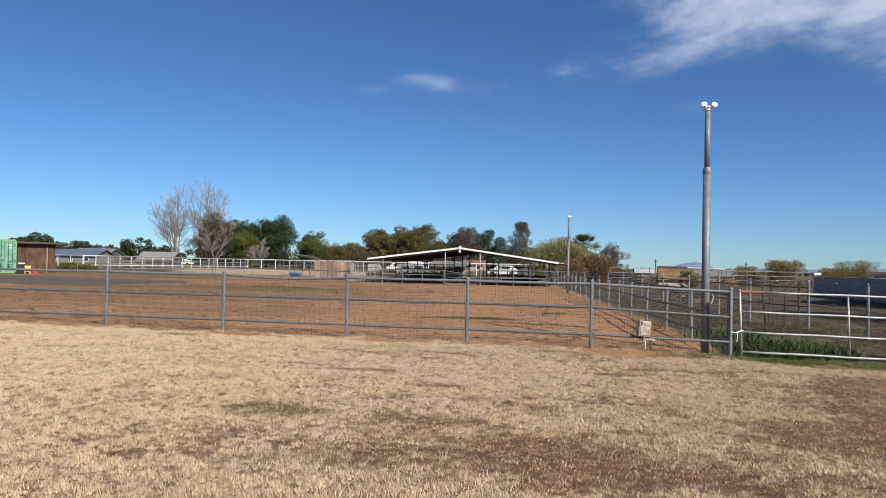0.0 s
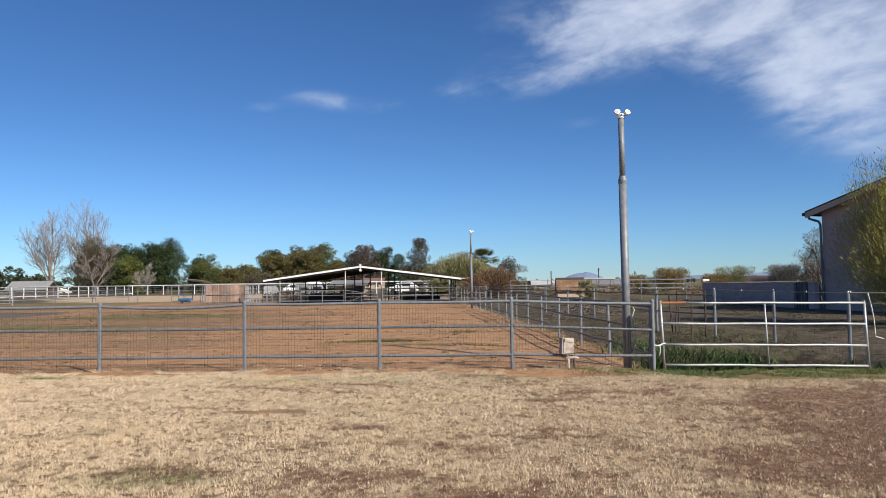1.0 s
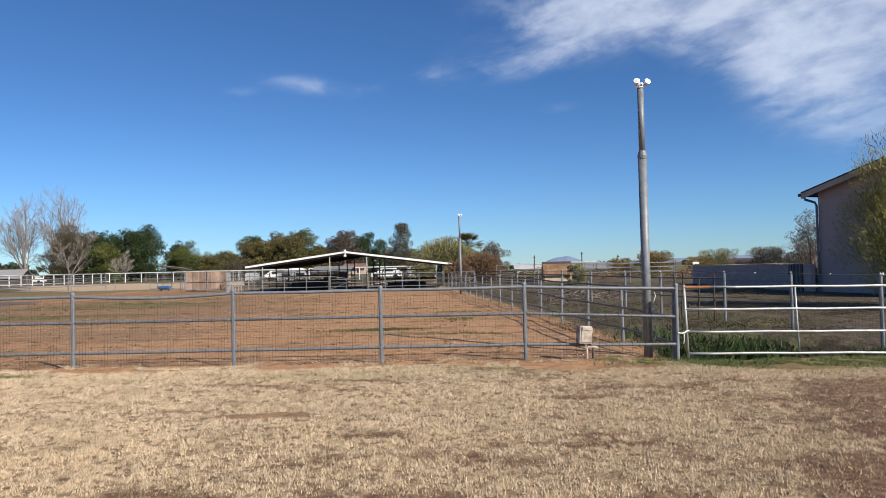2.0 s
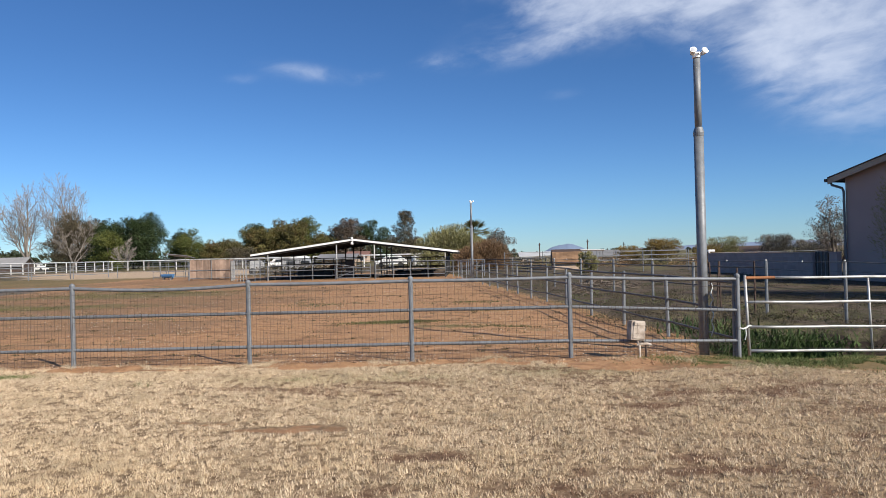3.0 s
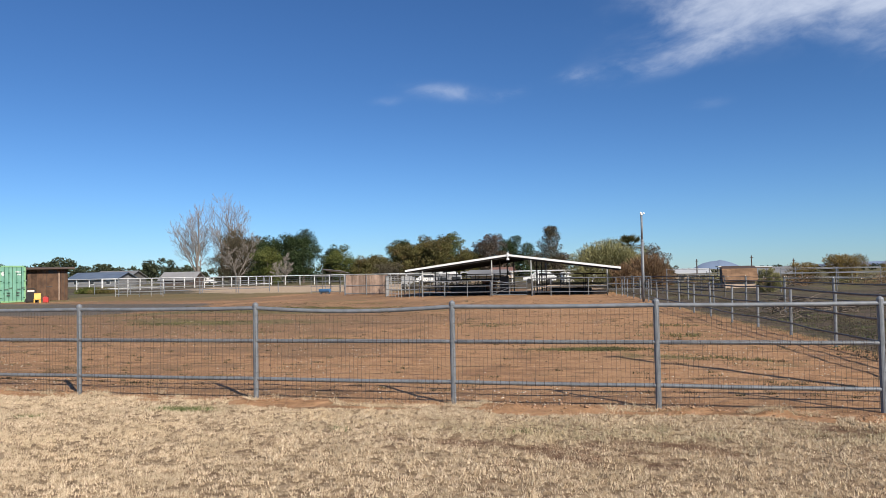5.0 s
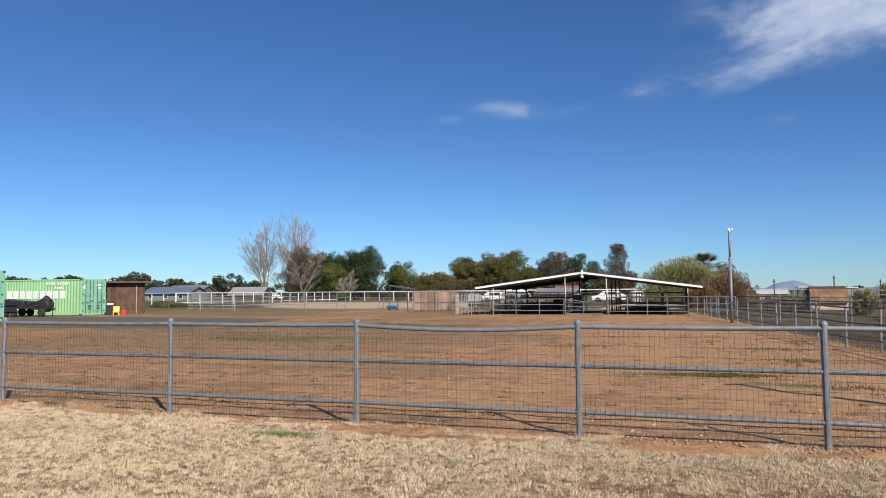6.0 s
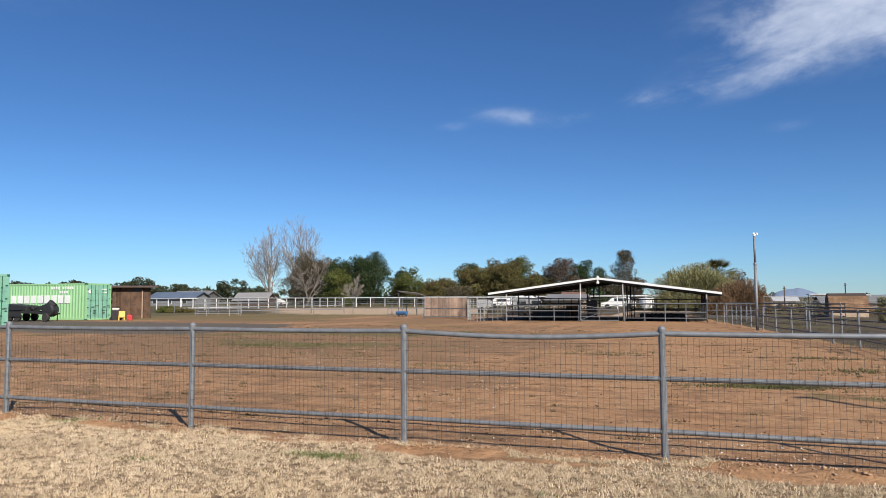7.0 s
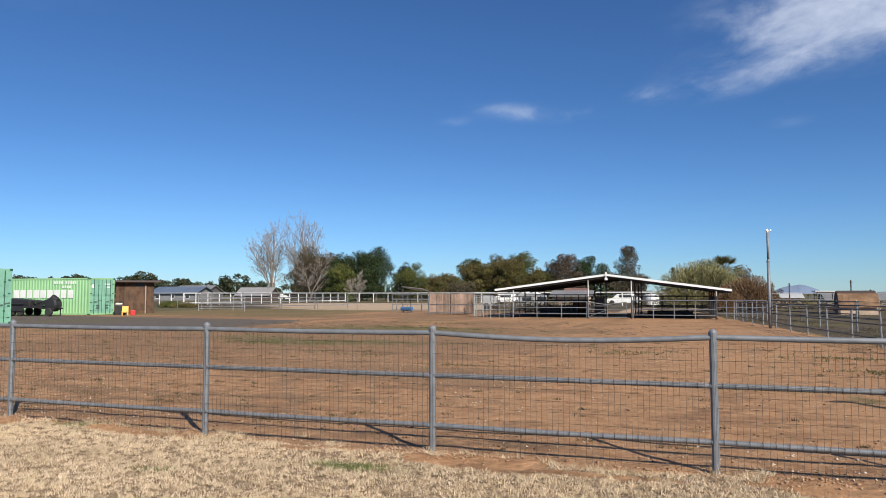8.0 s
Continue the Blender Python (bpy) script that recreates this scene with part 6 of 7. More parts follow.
        for yy in (-0.45, 0.40):
            for zz in (0.55, 0.74):
                part("lock_bar", box(B(), (length / 2 + 0.07, yy, zz), (0.03, 0.30, 0.05), (0, 0, 0), 0.004), DARK_PIPE, c)
    return c


container("shipping_container", "light green corrugated shipping container with white block lettering", -51.19, 48.25, 0.0, length=12.19, tall=2.76, marks=True)
container("shipping_container", "second shipping container in darker blue-green nearer the drive", -43.4, 32.93, 0.0, length=12.19, tall=2.90, paint=GREEN_DOOR)


def wheel(parent, x, y, r, w_, mat_rim=PALE_PIPE):
    wl = part("wheel", lathe(B(), [(r * 0.55, -w_ / 2), (r * 0.9, -w_ / 2), (r, -w_ / 4), (r, w_ / 4), (r * 0.9, w_ / 2), (r * 0.55, w_ / 2)], 20, pose(x, y, r, 90, 0, 0)), RUBBER, parent)
    part("rim", lathe(B(), [(r * 0.1, -w_ * 0.45), (r * 0.5, -w_ * 0.40), (r * 0.56, 0), (r * 0.5, w_ * 0.40), (r * 0.1, w_ * 0.45)], 14, pose(x, y, r, 90, 0, 0)), mat_rim, wl)
    return wl


tr = thing("flatbed_trailer", "black flatbed trailer with machinery parked before green container", "trailer", at=(-47.5, 44.9, 0), turn=0)
part("deck", box(B(), (-2.4, 0, 0.66), (6.0, 1.7, 0.18), (0, 0, 0), 0.02), BLACK, tr)
part("side_board", box(B(), (-2.9, -0.86, 0.62), (4.9, 0.04, 0.56), (0, 0, 0), 0.01), BLACK, tr)
part("side_beam", box(B(), (0.2, -0.5, 0.62), (3.4, 0.12, 0.14), (0, 3, 0), 0.01), BLACK, tr)
part("tongue", tube(B(), [(0.6, 0, 0.60), (1.6, 0, 0.58), (2.2, 0, 0.55)], 0.06, 8), BLACK, tr)
part("jack", tube(B(), [(1.9, 0.1, 0.0), (1.9, 0.1, 0.75)], 0.04, 8), BLACK, tr)
for wx_ in (-1.7, -0.9):
    for wy_ in (-0.70, 0.70):
        wheel(tr, wx_, wy_, 0.31, 0.22, BLACK)
part("fender", box(B(), (-1.3, -0.93, 0.86), (1.9, 0.14, 0.06), (0, 0, 0), 0.02), BLACK, tr)
part("load", box(B(), (-1.5, 0.1, 0.98), (2.3, 1.2, 0.42), (0, 4, 0), 0.08), BLACK, tr, "dark tarped load")
part("engine_block", lathe(B(), [(0.30, -0.36), (0.44, -0.33), (0.50, -0.2), (0.50, 0.2), (0.44, 0.33), (0.30, 0.36)], 18, pose(1.35, 0, 0.82, 90, 0, 0)), BLACK, tr)
part("hood", tube(B(), [(1.0, 0, 1.05), (1.4, 0, 1.28), (1.8, 0, 1.12)], [0.16, 0.26, 0.14], 10), BLACK, tr)
part("boom", tube(B(), [(-0.6, 0, 0.75), (0.2, 0, 1.0), (0.9, 0, 0.9)], 0.07, 8), BLACK, tr)
part("guard_rail", tube(B(), [(-0.9, -0.3, 0.7), (-0.8, -0.3, 1.05), (0.0, -0.3, 1.05), (0.1, -0.3, 0.8)], 0.03, 8), BLACK, tr)
wheel(tr, 1.55, -0.55, 0.30, 0.22, BLACK)
part("hood_fin", box(B(), (1.0, -0.2, 1.02), (0.7, 0.3, 0.3), (0, -14, 0), 0.05), BLACK, tr)

shack = thing("tool_shed", "brown weathered plank tool shed with flat overhanging roof", "shed", at=(-46.3, 52.95, 0), turn=42)
W, D, H = 2.75, 2.4, 2.50
for face_, (cx_, cy_, rz_, ln) in {"front": (0, -D / 2, 0, W), "side": (W / 2, 0, 90, D), "back": (0, D / 2, 180, W), "far": (-W / 2, 0, -90, D)}.items():
    wall_ob = part("wall_backing", box(B(), (0, 0, H / 2), (ln, 0.03, H)), BROWN_TRIM, shack)
    wall_ob.matrix_local = pose(cx_, cy_, 0, 0, 0, rz_)
    n = int(ln / 0.2)
    me = None
    for k in range(n):
        if me is None:
            o = part("plank", box(B(), (0, -0.03, H / 2), (0.188, 0.028, H), (0, 0, 0), 0.004), PLANK, wall_ob)
            me = o.data
        else:
            o = share("plank", me, wall_ob, Matrix())
        o.matrix_local = pose(-ln / 2 + 0.1 + k * (ln - 0.2) / max(1, n - 1), random.uniform(-0.006, 0.004), 0, 0, random.uniform(-0.3, 0.3), 0)
part("flat_roof", box(B(), (0.1, -0.1, H + 0.10), (W + 0.9, D + 0.9, 0.14), (1.5, 0, 0), 0.015), BROWN_TRIM, shack)
door = part("door", box(B(), (0.32, -D / 2 - 0.06, 1.08), (0.78, 0.035, 2.1), (0, 0, 0), 0.006), PLANK, shack, "brown plank door")
part("door_gap", box(B(), (0.36, -D / 2 - 0.052, 2.30), (0.62, 0.03, 0.28)), BLACK, shack, "dark vent opening")
part("strap_hinge", box(B(), (0.12, -D / 2 - 0.085, 1.1), (0.4, 0.012, 0.06)), BLACK, door)
part("door_post", box(B(), (0.80, -D / 2 - 0.07, 1.15), (0.09, 0.06, 2.3), (0, 0, 0), 0.006), RED_PLANK, shack)

# small things by the shed
sc = thing("toy_chair", "yellow plastic child chair by the shed", "chair", at=(-42.3, 47.6, 0), turn=40)
part("seat", box(B(), (0, 0, 0.26), (0.46, 0.42, 0.09), (0, 0, 0), 0.02), YELLOW, sc)
part("backrest", box(B(), (0, 0.2, 0.48), (0.44, 0.07, 0.40), (-8, 0, 0), 0.02), YELLOW, sc)
for sx_ in (-0.18, 0.18):
    for sy_ in (-0.16, 0.16):
        part("leg", box(B(), (sx_, sy_, 0.12), (0.08, 0.08, 0.24), (0, 0, 0), 0.01), YELLOW, sc)
can = thing("fuel_can", "red plastic can on the gravel", "can", at=(-41.75, 47.8, 0), turn=35)
part("can_body", box(B(), (0, 0, 0.19), (0.36, 0.24, 0.38), (0, 0, 0), 0.03), RED, can)
part("spout", tube(B(), [(0.1, 0, 0.36), (0.16, 0, 0.46)], 0.03, 8), BLACK, can)
part("handle", tube(B(), [(-0.12, 0, 0.38), (-0.08, 0, 0.45), (0.02, 0, 0.45), (0.06, 0, 0.38)], 0.02, 6), RED, can)
cart = thing("hand_truck", "black upright hand cart leaning by container doors", "cart", at=(-43.3, 48.1, 0), turn=35)
part("cart_frame", tube(B(), [(-0.25, 0, 0.15), (-0.25, 0.1, 0.95), (-0.2, 0.12, 1.05), (0.2, 0.12, 1.05), (0.25, 0.1, 0.95), (0.25, 0, 0.15)], 0.03, 8), BLACK, cart)
part("toe_plate", box(B(), (0, -0.12, 0.05), (0.5, 0.3, 0.03), (0, 0, 0), 0.006), BLACK, cart)
part("load_box", box(B(), (0, -0.08, 0.42), (0.55, 0.4, 0.66), (4, 0, 0), 0.03), BLACK, cart)
wheel(cart, -0.3, 0.08, 0.14, 0.08, BLACK)
wheel(cart, 0.3, 0.08, 0.14, 0.08, BLACK)
part("lid", box(B(), (0.0, -0.1, 0.84), (0.45, 0.36, 0.12), (0, 0, 0), 0.02), PVC, cart)
tree("shrub", "low green hedge behind the shed", -60.2, 74, 0.65, 3.2, MIDGREEN, 0.0, 14, 3000, 0.12, group="hedges")
tree("shrub", "low green hedge behind the shed", -58.0, 74, 0.55, 2.8, OLIVE, 0.0, 14, 2400, 0.12, group="hedges")

# ---- far houses on the left ----
def house(name, label, x, y, wide, deep, wall_h, roof_h, wall_mat, roof_mat, turn=0, windows=3, z=0.0, over=0.5):
    h = thing(name, label, "house", "far houses", at=(x, y, z), turn=turn)
    part("wall", box(B(), (0, 0, wall_h / 2), (wide, deep, wall_h), (0, 0, 0), 0.02), wall_mat, h)
    bm = B()
    prism(bm, [(-deep / 2 - over, wall_h - 0.12), (0, wall_h + roof_h), (deep / 2 + over, wall_h - 0.12), (deep / 2 + over, wall_h + 0.02), (0, wall_h + roof_h + 0.15), (-deep / 2 - over, wall_h + 0.02)], -wide / 2 - over, wide / 2 + over, pose(0, 0, 0, 0, 0, 90))
    part("roof", bm, roof_mat, h)
    bm = B()
    prism(bm, [(-deep / 2, wall_h - 0.02), (0, wall_h + roof_h - 0.02), (deep / 2, wall_h - 0.02)], -wide / 2 + 0.02, wide / 2 - 0.02, pose(0, 0, 0, 0, 0, 90))
    part("gable", bm, wall_mat, h)
    for k in range(windows):
        xx = -wide / 2 + wide * (k + 0.5) / windows
        wn_ = part("window", box(B(), (xx, -deep / 2 - 0.02, wall_h * 0.55), (1.1, 0.05, 1.0), (0, 0, 0), 0.01), WHITE, h)
        part("pane", box(B(), (xx, -deep / 2 - 0.05, wall_h * 0.55), (0.94, 0.02, 0.84)), GLASS, wn_)
    return h


house("far_house", "low building with blue-grey sheet roof beyond the paddock", -121.5, 152, 12, 9, 1.7, 1.55, GREY_ROOF, BLUE_ROOF, 8)
house("far_house", "low house with dark roof behind the first building", -127, 165, 10, 8, 2.0, 1.7, DARK_PIPE, GREY_ROOF, 4)
house("far_house", "low house with pale grey roof behind bare trees", -96.5, 147, 7.5, 6, 1.2, 1.7, BROWN_TRIM, plain("pale_grey_roof", (0.25, 0.245, 0.245), (0.18, 0.175, 0.17), 0.85, 0, 0.7, 0.7), 10, windows=0)
house("far_house", "low white building far beyond the lane", 13.5, 150, 6, 5, 2.5, 0.7, CREAM, ROOF_TIN, 0, z=-1.75)
house("far_house", "low tan house with dark roof far beyond the wall", 39.5, 105, 5.5, 5, 1.5, 0.9, STUCCO, BROWN_TRIM, -20, z=-0.85)
house("far_house", "low tan house far beyond the lane", 29.0, 165, 12, 8, 2.4, 1.3, CREAM, GREY_ROOF, 0, z=-2.2)

house("far_house", "low tan house with reddish brown roof behind the barn", -29.5, 190, 5.2, 6, 1.6, 1.15, CREAM, plain("red_brown_roof", (0.20, 0.105, 0.08), (0.13, 0.07, 0.055), 0.9, 0, 0.7, 0.7), 0, windows=2)
house("far_house", "low tan block building behind the barn pens", -14.2, 78, 3.2, 3, 1.35, 0.35, CREAM, GREY_ROOF, 0, windows=0)
house("far_house", "small white house with dark gable roof behind the barn", -5.4, 130, 4, 2.6, 1.5, 0.8, WHITE, BROWN_TRIM, 90, windows=0)

# parked trailers seen through and behind the barn
def stock_trailer(x, y, ln, tall, turn, label, mat=WHITE, glazed=True):
    t = thing("horse_trailer", label, "trailer", "parked white trailers", at=(x, y, 0), turn=turn)
    bm = B()
    prism(bm, [(-ln / 2, 0.45), (ln / 2 - 0.4, 0.45), (ln / 2, 0.8), (ln / 2 - 0.1, tall - 0.15), (ln / 2 - 0.4, tall), (-ln / 2 + 0.1, tall), (-ln / 2, tall - 0.12)], -1.0, 1.0)
    part("body", bm, mat, t)
    part("skirt", box(B(), (0, 0, 0.40), (ln * 0.9, 1.9, 0.16), (0, 0, 0), 0.02), DARK_PIPE, t)
    for k in range(max(2, int(ln / 1.4)) if glazed else 0):
        part("window", box(B(), (-ln / 2 + 0.8 + k * 1.3, -1.005, tall * 0.72), (0.8, 0.02, 0.34), (0, 0, 0), 0.004), GLASS, t)
    for xx in (-0.4, 0.5):
        for s in (-0.95, 0.95):
            wheel(t, xx, s, 0.34, 0.2)
    part("hitch", tube(B(), [(ln / 2 - 0.3, 0, 0.5), (ln / 2 + 0.9, 0, 0.45)], 0.06, 8), DARK_PIPE, t)
    return t


stock_trailer(-19.4, 82, 1.9, 1.75, 3, "white horse trailer parked behind the pens")
stock_trailer(-20.7, 70.0, 1.4, 1.35, 15, "small grey-white trailer parked beside the pens", PALE_PIPE, glazed=False)
stock_trailer(-16.2, 67.5, 2.4, 1.5, 4, "grey-white trailer parked behind the barn", PALE_PIPE)
tank = thing("water_tank", "white round water tank with dark lid behind the barn", "tank", at=(-7.7, 105.0, 0))
part("tank_body", lathe(B(), [(0.98, 0.0), (1.0, 0.05), (1.0, 1.22), (0.96, 1.32), (0.5, 1.42)], 28), WHITE, tank)
part("lid", lathe(B(), [(0.6, 1.40), (0.62, 1.44), (0.4, 1.52), (0.05, 1.55)], 24), BLACK, tank)
for k, z in enumerate((0.35, 0.75, 1.1)):
    part("hoop", lathe(B(), [(1.0, z - 0.03), (1.015, z), (1.0, z + 0.03)], 28), WHITE, tank)
for x, y, ln, turn, lab in ((-11.0, 100, 4.2, 180, "white parked car behind the barn"), (-27.0, 104, 4.2, 0, "pale parked car far behind the paddock"), (-100, 150, 4.4, 10, "white parked car by the far house"), (-93.5, 152, 4.4, 0, "white parked car by the far house")):
    car = thing("parked_car", lab, "car", "far parked cars", at=(x, y, 0), turn=turn)
    bm = B()
    prism(bm, [(-2.1, 0.35), (2.1, 0.35), (2.15, 0.8), (1.3, 0.95), (0.7, 1.45), (-1.2, 1.5), (-1.9, 1.0), (-2.15, 0.9)], -0.85, 0.85)
    part("body", bm, WHITE, car)
    part("windscreen", box(B(), (0.98, 0, 1.2), (0.06, 1.4, 0.5), (0, 40, 0)), GLASS, car)
    for s in (-0.86, 0.86):
        part("side_window", box(B(), (-0.3, s, 1.2), (1.5, 0.02, 0.36), (0, 0, 0), 0.004), GLASS, car)
        for xx in (-1.35, 1.35):
            wheel(car, xx, s * 0.98, 0.33, 0.2)

# ---- little shed and far fences past the lane ----
shed = thing("little_shed", "small cream shed with steep tan shingled roof", "shed", at=(8.15, 64.4, -0.42), turn=-2)
shed.matrix_world = shed.matrix_world @ Matrix.Diagonal((1.31, 1.31, 1.31, 1))
part("wall", box(B(), (0, 0, 0.37), (1.86, 1.7, 0.95), (0, 0, 0), 0.01), CREAM, shed)
for s in (-1, 1):
    bm = B()
    prism(bm, [(-0.86, 0.80), (0.86, 0.80), (0.52, 1.42), (0.0, 1.62), (-0.52, 1.42)], 0.93 * s, 0.96 * s, pose(0, 0, 0, 0, 0, 90))
    part("gable_board", bm, BROWN_TRIM, shed)
roof_ob = part("roof_deck", prism(B(), [(-0.95, 0.74), (0.95, 0.74), (0.55, 1.44), (0.0, 1.63), (-0.55, 1.44)], -0.92, 0.92, pose(0, 0, 0, 0, 0, 90)), BROWN_TRIM, shed)
sh = None
for row in range(9):
    z = 0.76 + row * 0.082
    yy = -0.97 + row * 0.050
    for k in range(8):
        xx = -0.86 + k * 0.245 + (row % 2) * 0.03
        if sh is None:
            o = part("shingle", box(B(), (0, 0, 0), (0.235, 0.022, 0.115), (0, 0, 0), 0.003), TAN_SHINGLE, roof_ob)
            sh = o.data
        else:
            o = share("shingle", sh, roof_ob, Matrix())
        o.matrix_local = pose(min(xx, 0.86), yy - 0.01, z, -31 + random.uniform(-2, 2), 0, random.uniform(-0.8, 0.8))
part("door_post", box(B(), (-0.94, -0.86, 0.5), (0.12, 0.06, 1.2)), BROWN_TRIM, shed)
can_ = thing("flat_canopy", "long flat pale canopy on thin posts beyond the lane", "canopy", at=(18.3, 121.5, 0))
part("canopy_roof", box(B(), (0, 0, 1.72), (7.8, 3.0, 0.16), (0, 1.2, 0), 0.02), ROOF_TIN, can_)
part("canopy_beam", box(B(), (0, -1.46, 1.58), (7.6, 0.1, 0.14), (0, 1.2, 0), 0.01), BROWN_TRIM, can_)
for x in (-3.6, -1.2, 1.2, 3.6):
    for y in (-1.3, 1.3):
        part("leg", tube(B(), [(x, y, -1.6), (x, y, 1.68)], 0.06, 6), DARK_PIPE, can_)

pipe_fence("pipe_fence", "far pipe fence with pale rails beyond the lane", [(3.0 + 3.6 * k, 68.0 + 0.9 * k) for k in range(6)], (1.50, 1.05, 0.6), 0.035, 0.022, GALV, 1.6, sides=6)
pipe_fence("pipe_fence", "far pipe fence with pale rails beyond the lane", [(8.6 + 3.2 * k, 52.0 + 0.2 * k) for k in range(3)], (1.42, 1.15, 0.85), 0.032, 0.018, GALV, 1.5, sides=6)
pipe_fence("pipe_fence", "far grey rail fence in open ground", [(9.0 + 5.0 * k, 90.0) for k in range(8)], (1.3, 0.8), 0.04, 0.03, GALV, 1.4, sides=6)
pipe_fence("pipe_fence", "dark mesh fence lining the far end of the lane", [(-0.2 + 0.9 * k, 58.0 - 2.6 * k) for k in range(6)], (1.1, 0.9, 0.7, 0.5, 0.3), 0.03, 0.03, DARK_PIPE, 1.15, sides=6)

pipe_fence("pipe_fence", "grey pipe rails standing before the white paddock fence", [(-45.8 + 2.1 * k, 60.8 + 3.3 * k) for k in range(5)], (1.6, 1.2, 0.8, 0.4), 0.05, 0.04, GALV, 1.7, sides=6)

# piled cut branches in the lane
g = random.Random(17)
for cx_, cy_, n_, s_ in ((4.3, 30.5, 34, 0.9), (5.0, 32.0, 26, 0.8), (6.2, 31.0, 20, 0.6), (3.4, 27.2, 16, 0.6)):
    bm = B()
    for k in range(n_):
        p = Vector((g.gauss(0, s_ * 0.5), g.gauss(0, s_ * 0.4), g.uniform(0.02, s_ * 0.55)))
        a = g.uniform(0, math.tau)
        d = Vector((math.cos(a), math.sin(a), g.uniform(-0.3, 0.45))) * g.uniform(0.3, 0.6) * s_
        tube(bm, [p - d, p + Vector((0, 0, 0.05)), p + d], [0.022, 0.018, 0.006], 4)
    ob = part("brush_pile", bm, TRUNK)
    ob.matrix_world = pose(cx_, cy_, ground_z(cx_, cy_) - 0.02)
    tagged(ob, "grey heap of cut branches lying on the ground", "brush pile", "brush piles", kind="stuff")

# ---- utility poles on the skyline ----
for x, y, h in ((13.0, 135, 3.2), (21.4, 132, 3.6), (28.6, 135, 2.95), (36.7, 135, 3.5)):
    p = thing("utility_pole", "far brown wooden utility pole on the skyline", "pole", "utility poles", at=(x, y, 0))
    part("pole", tube(B(), [(0, 0, ground_z(x, y) - 0.3), (0, 0, h)], [0.12, 0.09], 8), BROWN_TRIM, p)
    part("crossarm", box(B(), (0, -0.12, h - 0.35), (0.5, 0.09, 0.10), (0, 0, 0), 0.01), BROWN_TRIM, p)

# ---- house, its wall and yard ----
EZ, HALF = 4.42, 6.0
SL = 0.26
home = thing("stucco_house", "tall pink-grey stucco house with brown trimmed gable roof", "house", at=(15.85, 33.37, 0), turn=25)
spin = pose(0, 0, 0, 0, 0, 90)      # an outline along local y, drawn out along local x
bm = B()
prism(bm, [(0, -0.4), (-2 * HALF, -0.4), (-2 * HALF, EZ), (-HALF, EZ + SL * HALF), (0, EZ)], 0, -11, spin)
part("wall", bm, STUCCO, home)
for y0, y1 in ((0.5, -HALF), (-HALF, -2 * HALF - 0.5)):
    def rz(y):
        return EZ + SL * (HALF - abs(y + HALF))
    bm = B()
    prism(bm, [(y0, rz(y0) + 0.02), (y1, rz(y1) + 0.02), (y1, rz(y1) + 0.14), (y0, rz(y0) + 0.14)], 0.40, -11.4, spin)
    part("roof_slope", bm, GREY_ROOF, home)
    bm = B()
    prism(bm, [(y0, rz(y0) - 0.14), (y1, rz(y1) - 0.14), (y1, rz(y1) + 0.10), (y0, rz(y0) + 0.10)], 0.40, 0.45, spin)
    part("barge_board", bm, CREAM, home, "pale barge board along the gable")
    bm = B()
    prism(bm, [(y0, rz(y0) + 0.104), (y1, rz(y1) + 0.104), (y1, rz(y1) + 0.16), (y0, rz(y0) + 0.16)], 0.402, 0.47, spin)
    part("drip_edge", bm, BROWN_TRIM, home, "dark brown roof edge")
    bm = B()
    prism(bm, [(y0, rz(y0) - 0.02), (y1, rz(y1) - 0.02), (y1, rz(y1) + 0.015), (y0, rz(y0) + 0.015)], 0.398, 0.002, spin)
    part("soffit", bm, BROWN_TRIM, home)
part("gutter", box(B(), (5.2, 0.56, EZ - 0.10), (11.4, 0.14, 0.14), (0, 0, 0), 0.02), BROWN_TRIM, home)
part("downspout", tube(B(), [(-0.25, 0.50, EZ - 0.16), (-0.25, 0.45, EZ - 0.30), (-0.08, 0.10, EZ - 0.46), (-0.08, 0.02, EZ - 0.62), (-0.08, 0.0, 0.0)], 0.055, 8), GREY_ROOF, home)

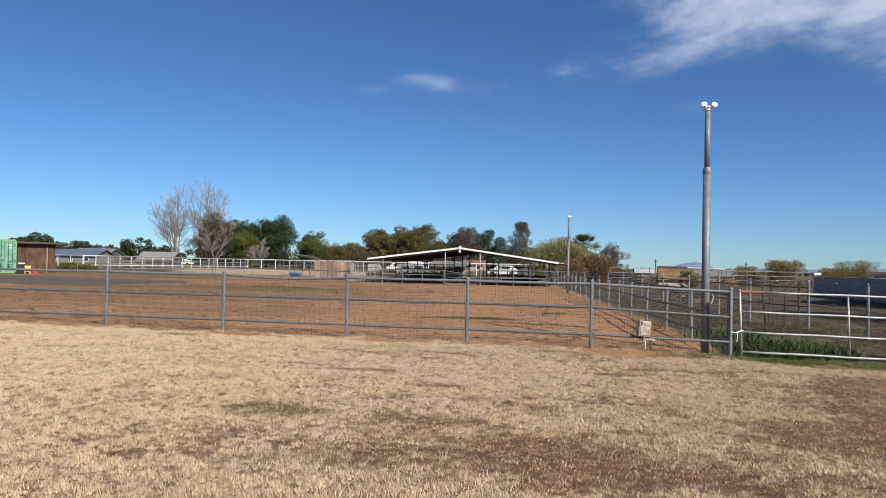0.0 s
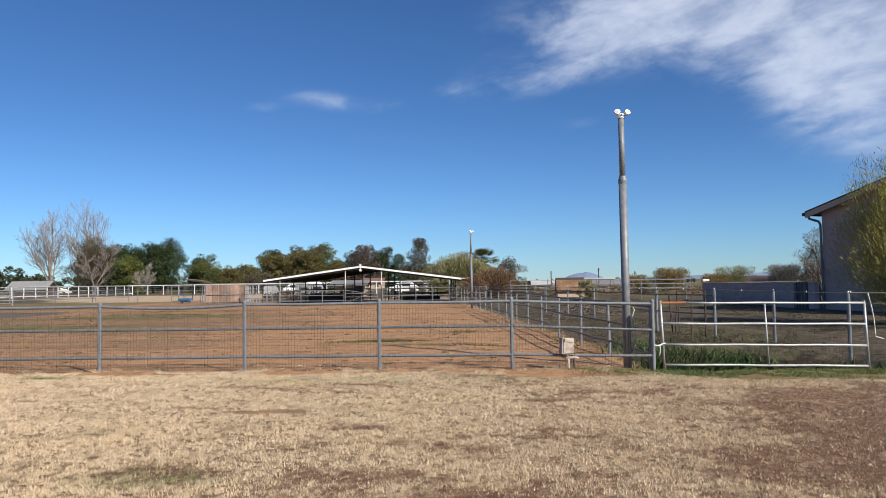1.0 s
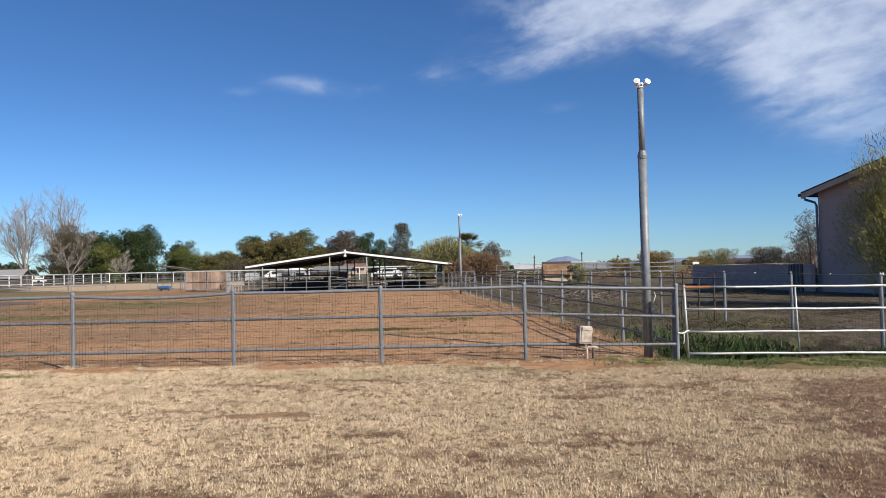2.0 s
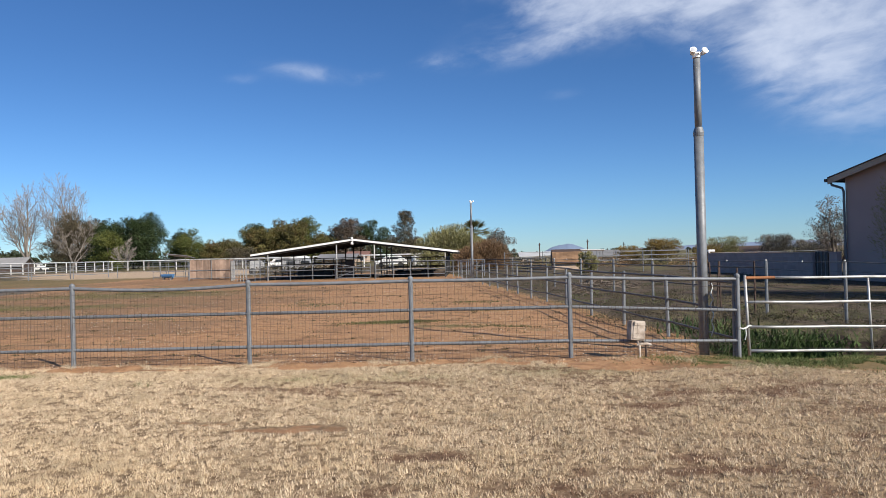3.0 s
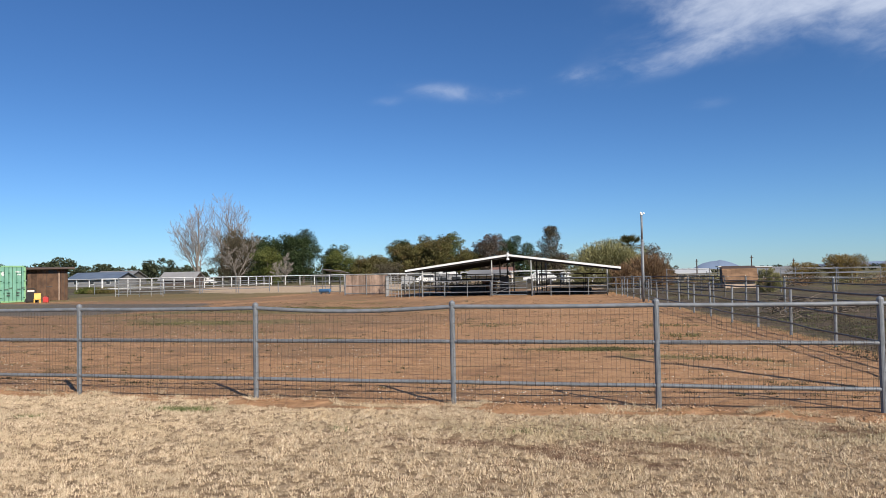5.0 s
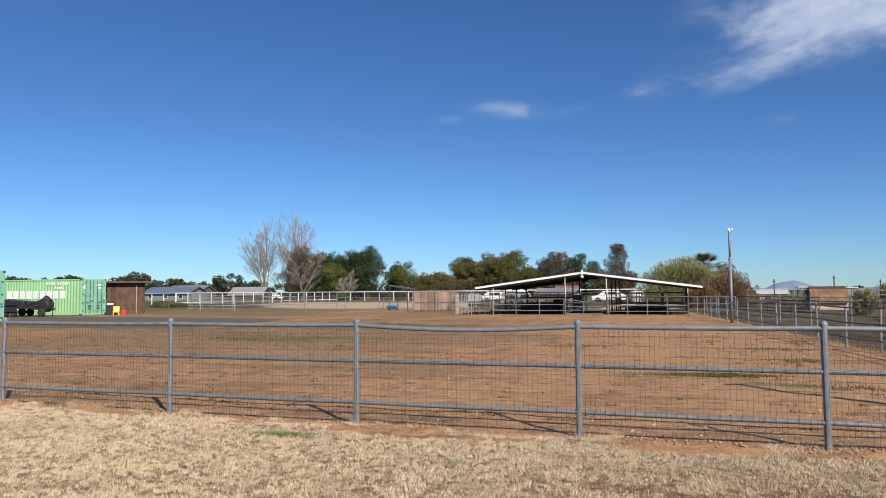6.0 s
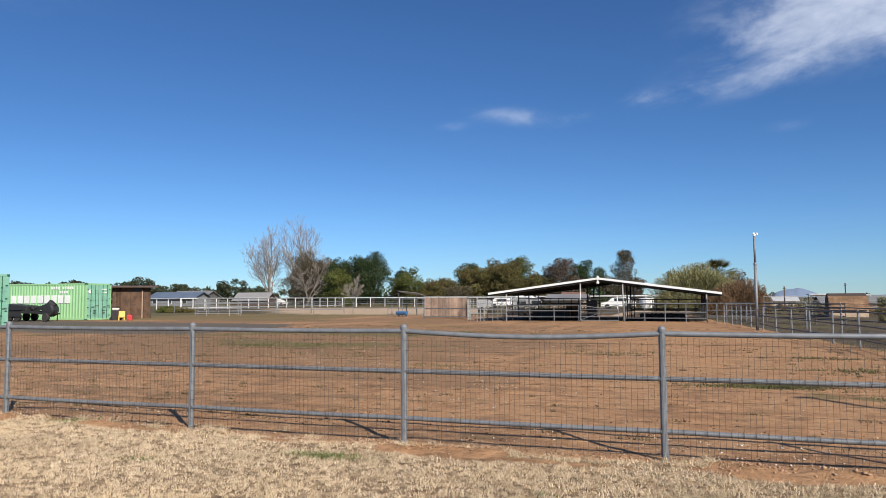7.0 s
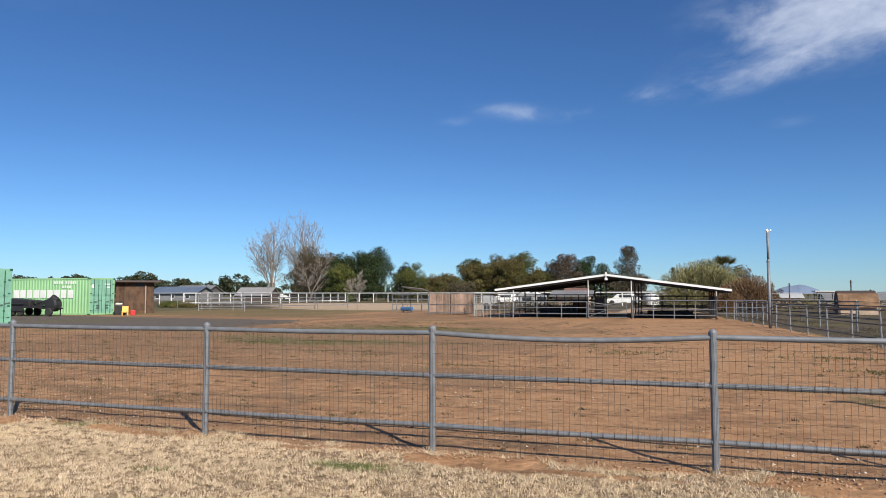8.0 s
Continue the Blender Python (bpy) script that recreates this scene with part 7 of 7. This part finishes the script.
yard_wall = thing("block_wall", "low grey block wall running back from the house", "wall")
x0, y0, x1, y1 = 15.35, 35.2, 15.1, 48.5
ln = math.hypot(x1 - x0, y1 - y0)
ang = math.degrees(math.atan2(y1 - y0, x1 - x0))
body_ = part("wall_core", box(B(), (ln / 2, 0, 0.45), (ln, 0.16, 1.38)), BLOCK, yard_wall)
body_.matrix_local = pose(x0, y0, 0, 0, 0, ang)
me = None
for row in range(6):
    for k in range(int(ln / 0.41)):
        if me is None:
            o = part("block", box(B(), (0, 0, 0), (0.398, 0.19, 0.192), (0, 0, 0), 0.004), BLOCK, body_)
            me = o.data
        else:
            o = share("block", me, body_, Matrix())
        o.matrix_local = pose(0.2 + k * 0.405 + (row % 2) * 0.1, 0, 0.10 + row * 0.2)
cap_ = part("wall_cap", box(B(), (ln / 2, 0, 1.18), (ln + 0.04, 0.24, 0.06), (0, 0, 0), 0.01), BLOCK, yard_wall)
cap_.matrix_local = pose(x0, y0, 0, 0, 0, ang)
yg = thing("yard_gate", "narrow black metal yard gate beside the house", "gate", at=(15.40, 34.62, 0), turn=0)
part("gate_leaf", box(B(), (0, 0, 0.60), (0.05, 1.12, 1.30), (0, 0, 0), 0.01), BLACK, yg)
for dy in (-0.35, 0.0, 0.35):
    part("gate_strap", box(B(), (-0.035, dy, 0.60), (0.02, 0.05, 1.30), (0, 0, 0), 0.004), GALV, yg)
stub = thing("block_wall", "short grey block wall between gate and house", "wall")
part("wall_run", box(B(), (15.52, 33.72, 0.50), (0.19, 0.68, 1.36), (0, 0, 0), 0.01), BLOCK, stub)
part("wall_cap", box(B(), (15.52, 33.72, 1.205), (0.24, 0.72, 0.06), (0, 0, 0), 0.01), BLOCK, stub)
post_lamp = thing("wall_lamp", "small white lamp on the wall end", "lamp", at=(15.05, 48.3, 1.21))
part("lamp_foot", lathe(B(), [(0.06, 0.0), (0.05, 0.05), (0.03, 0.08)], 10), WHITE, post_lamp)
part("lamp_globe", box(B(), (0.12, 0, 0.14), (0.42, 0.2, 0.14), (0, 0, 0), 0.02), WHITE, post_lamp)
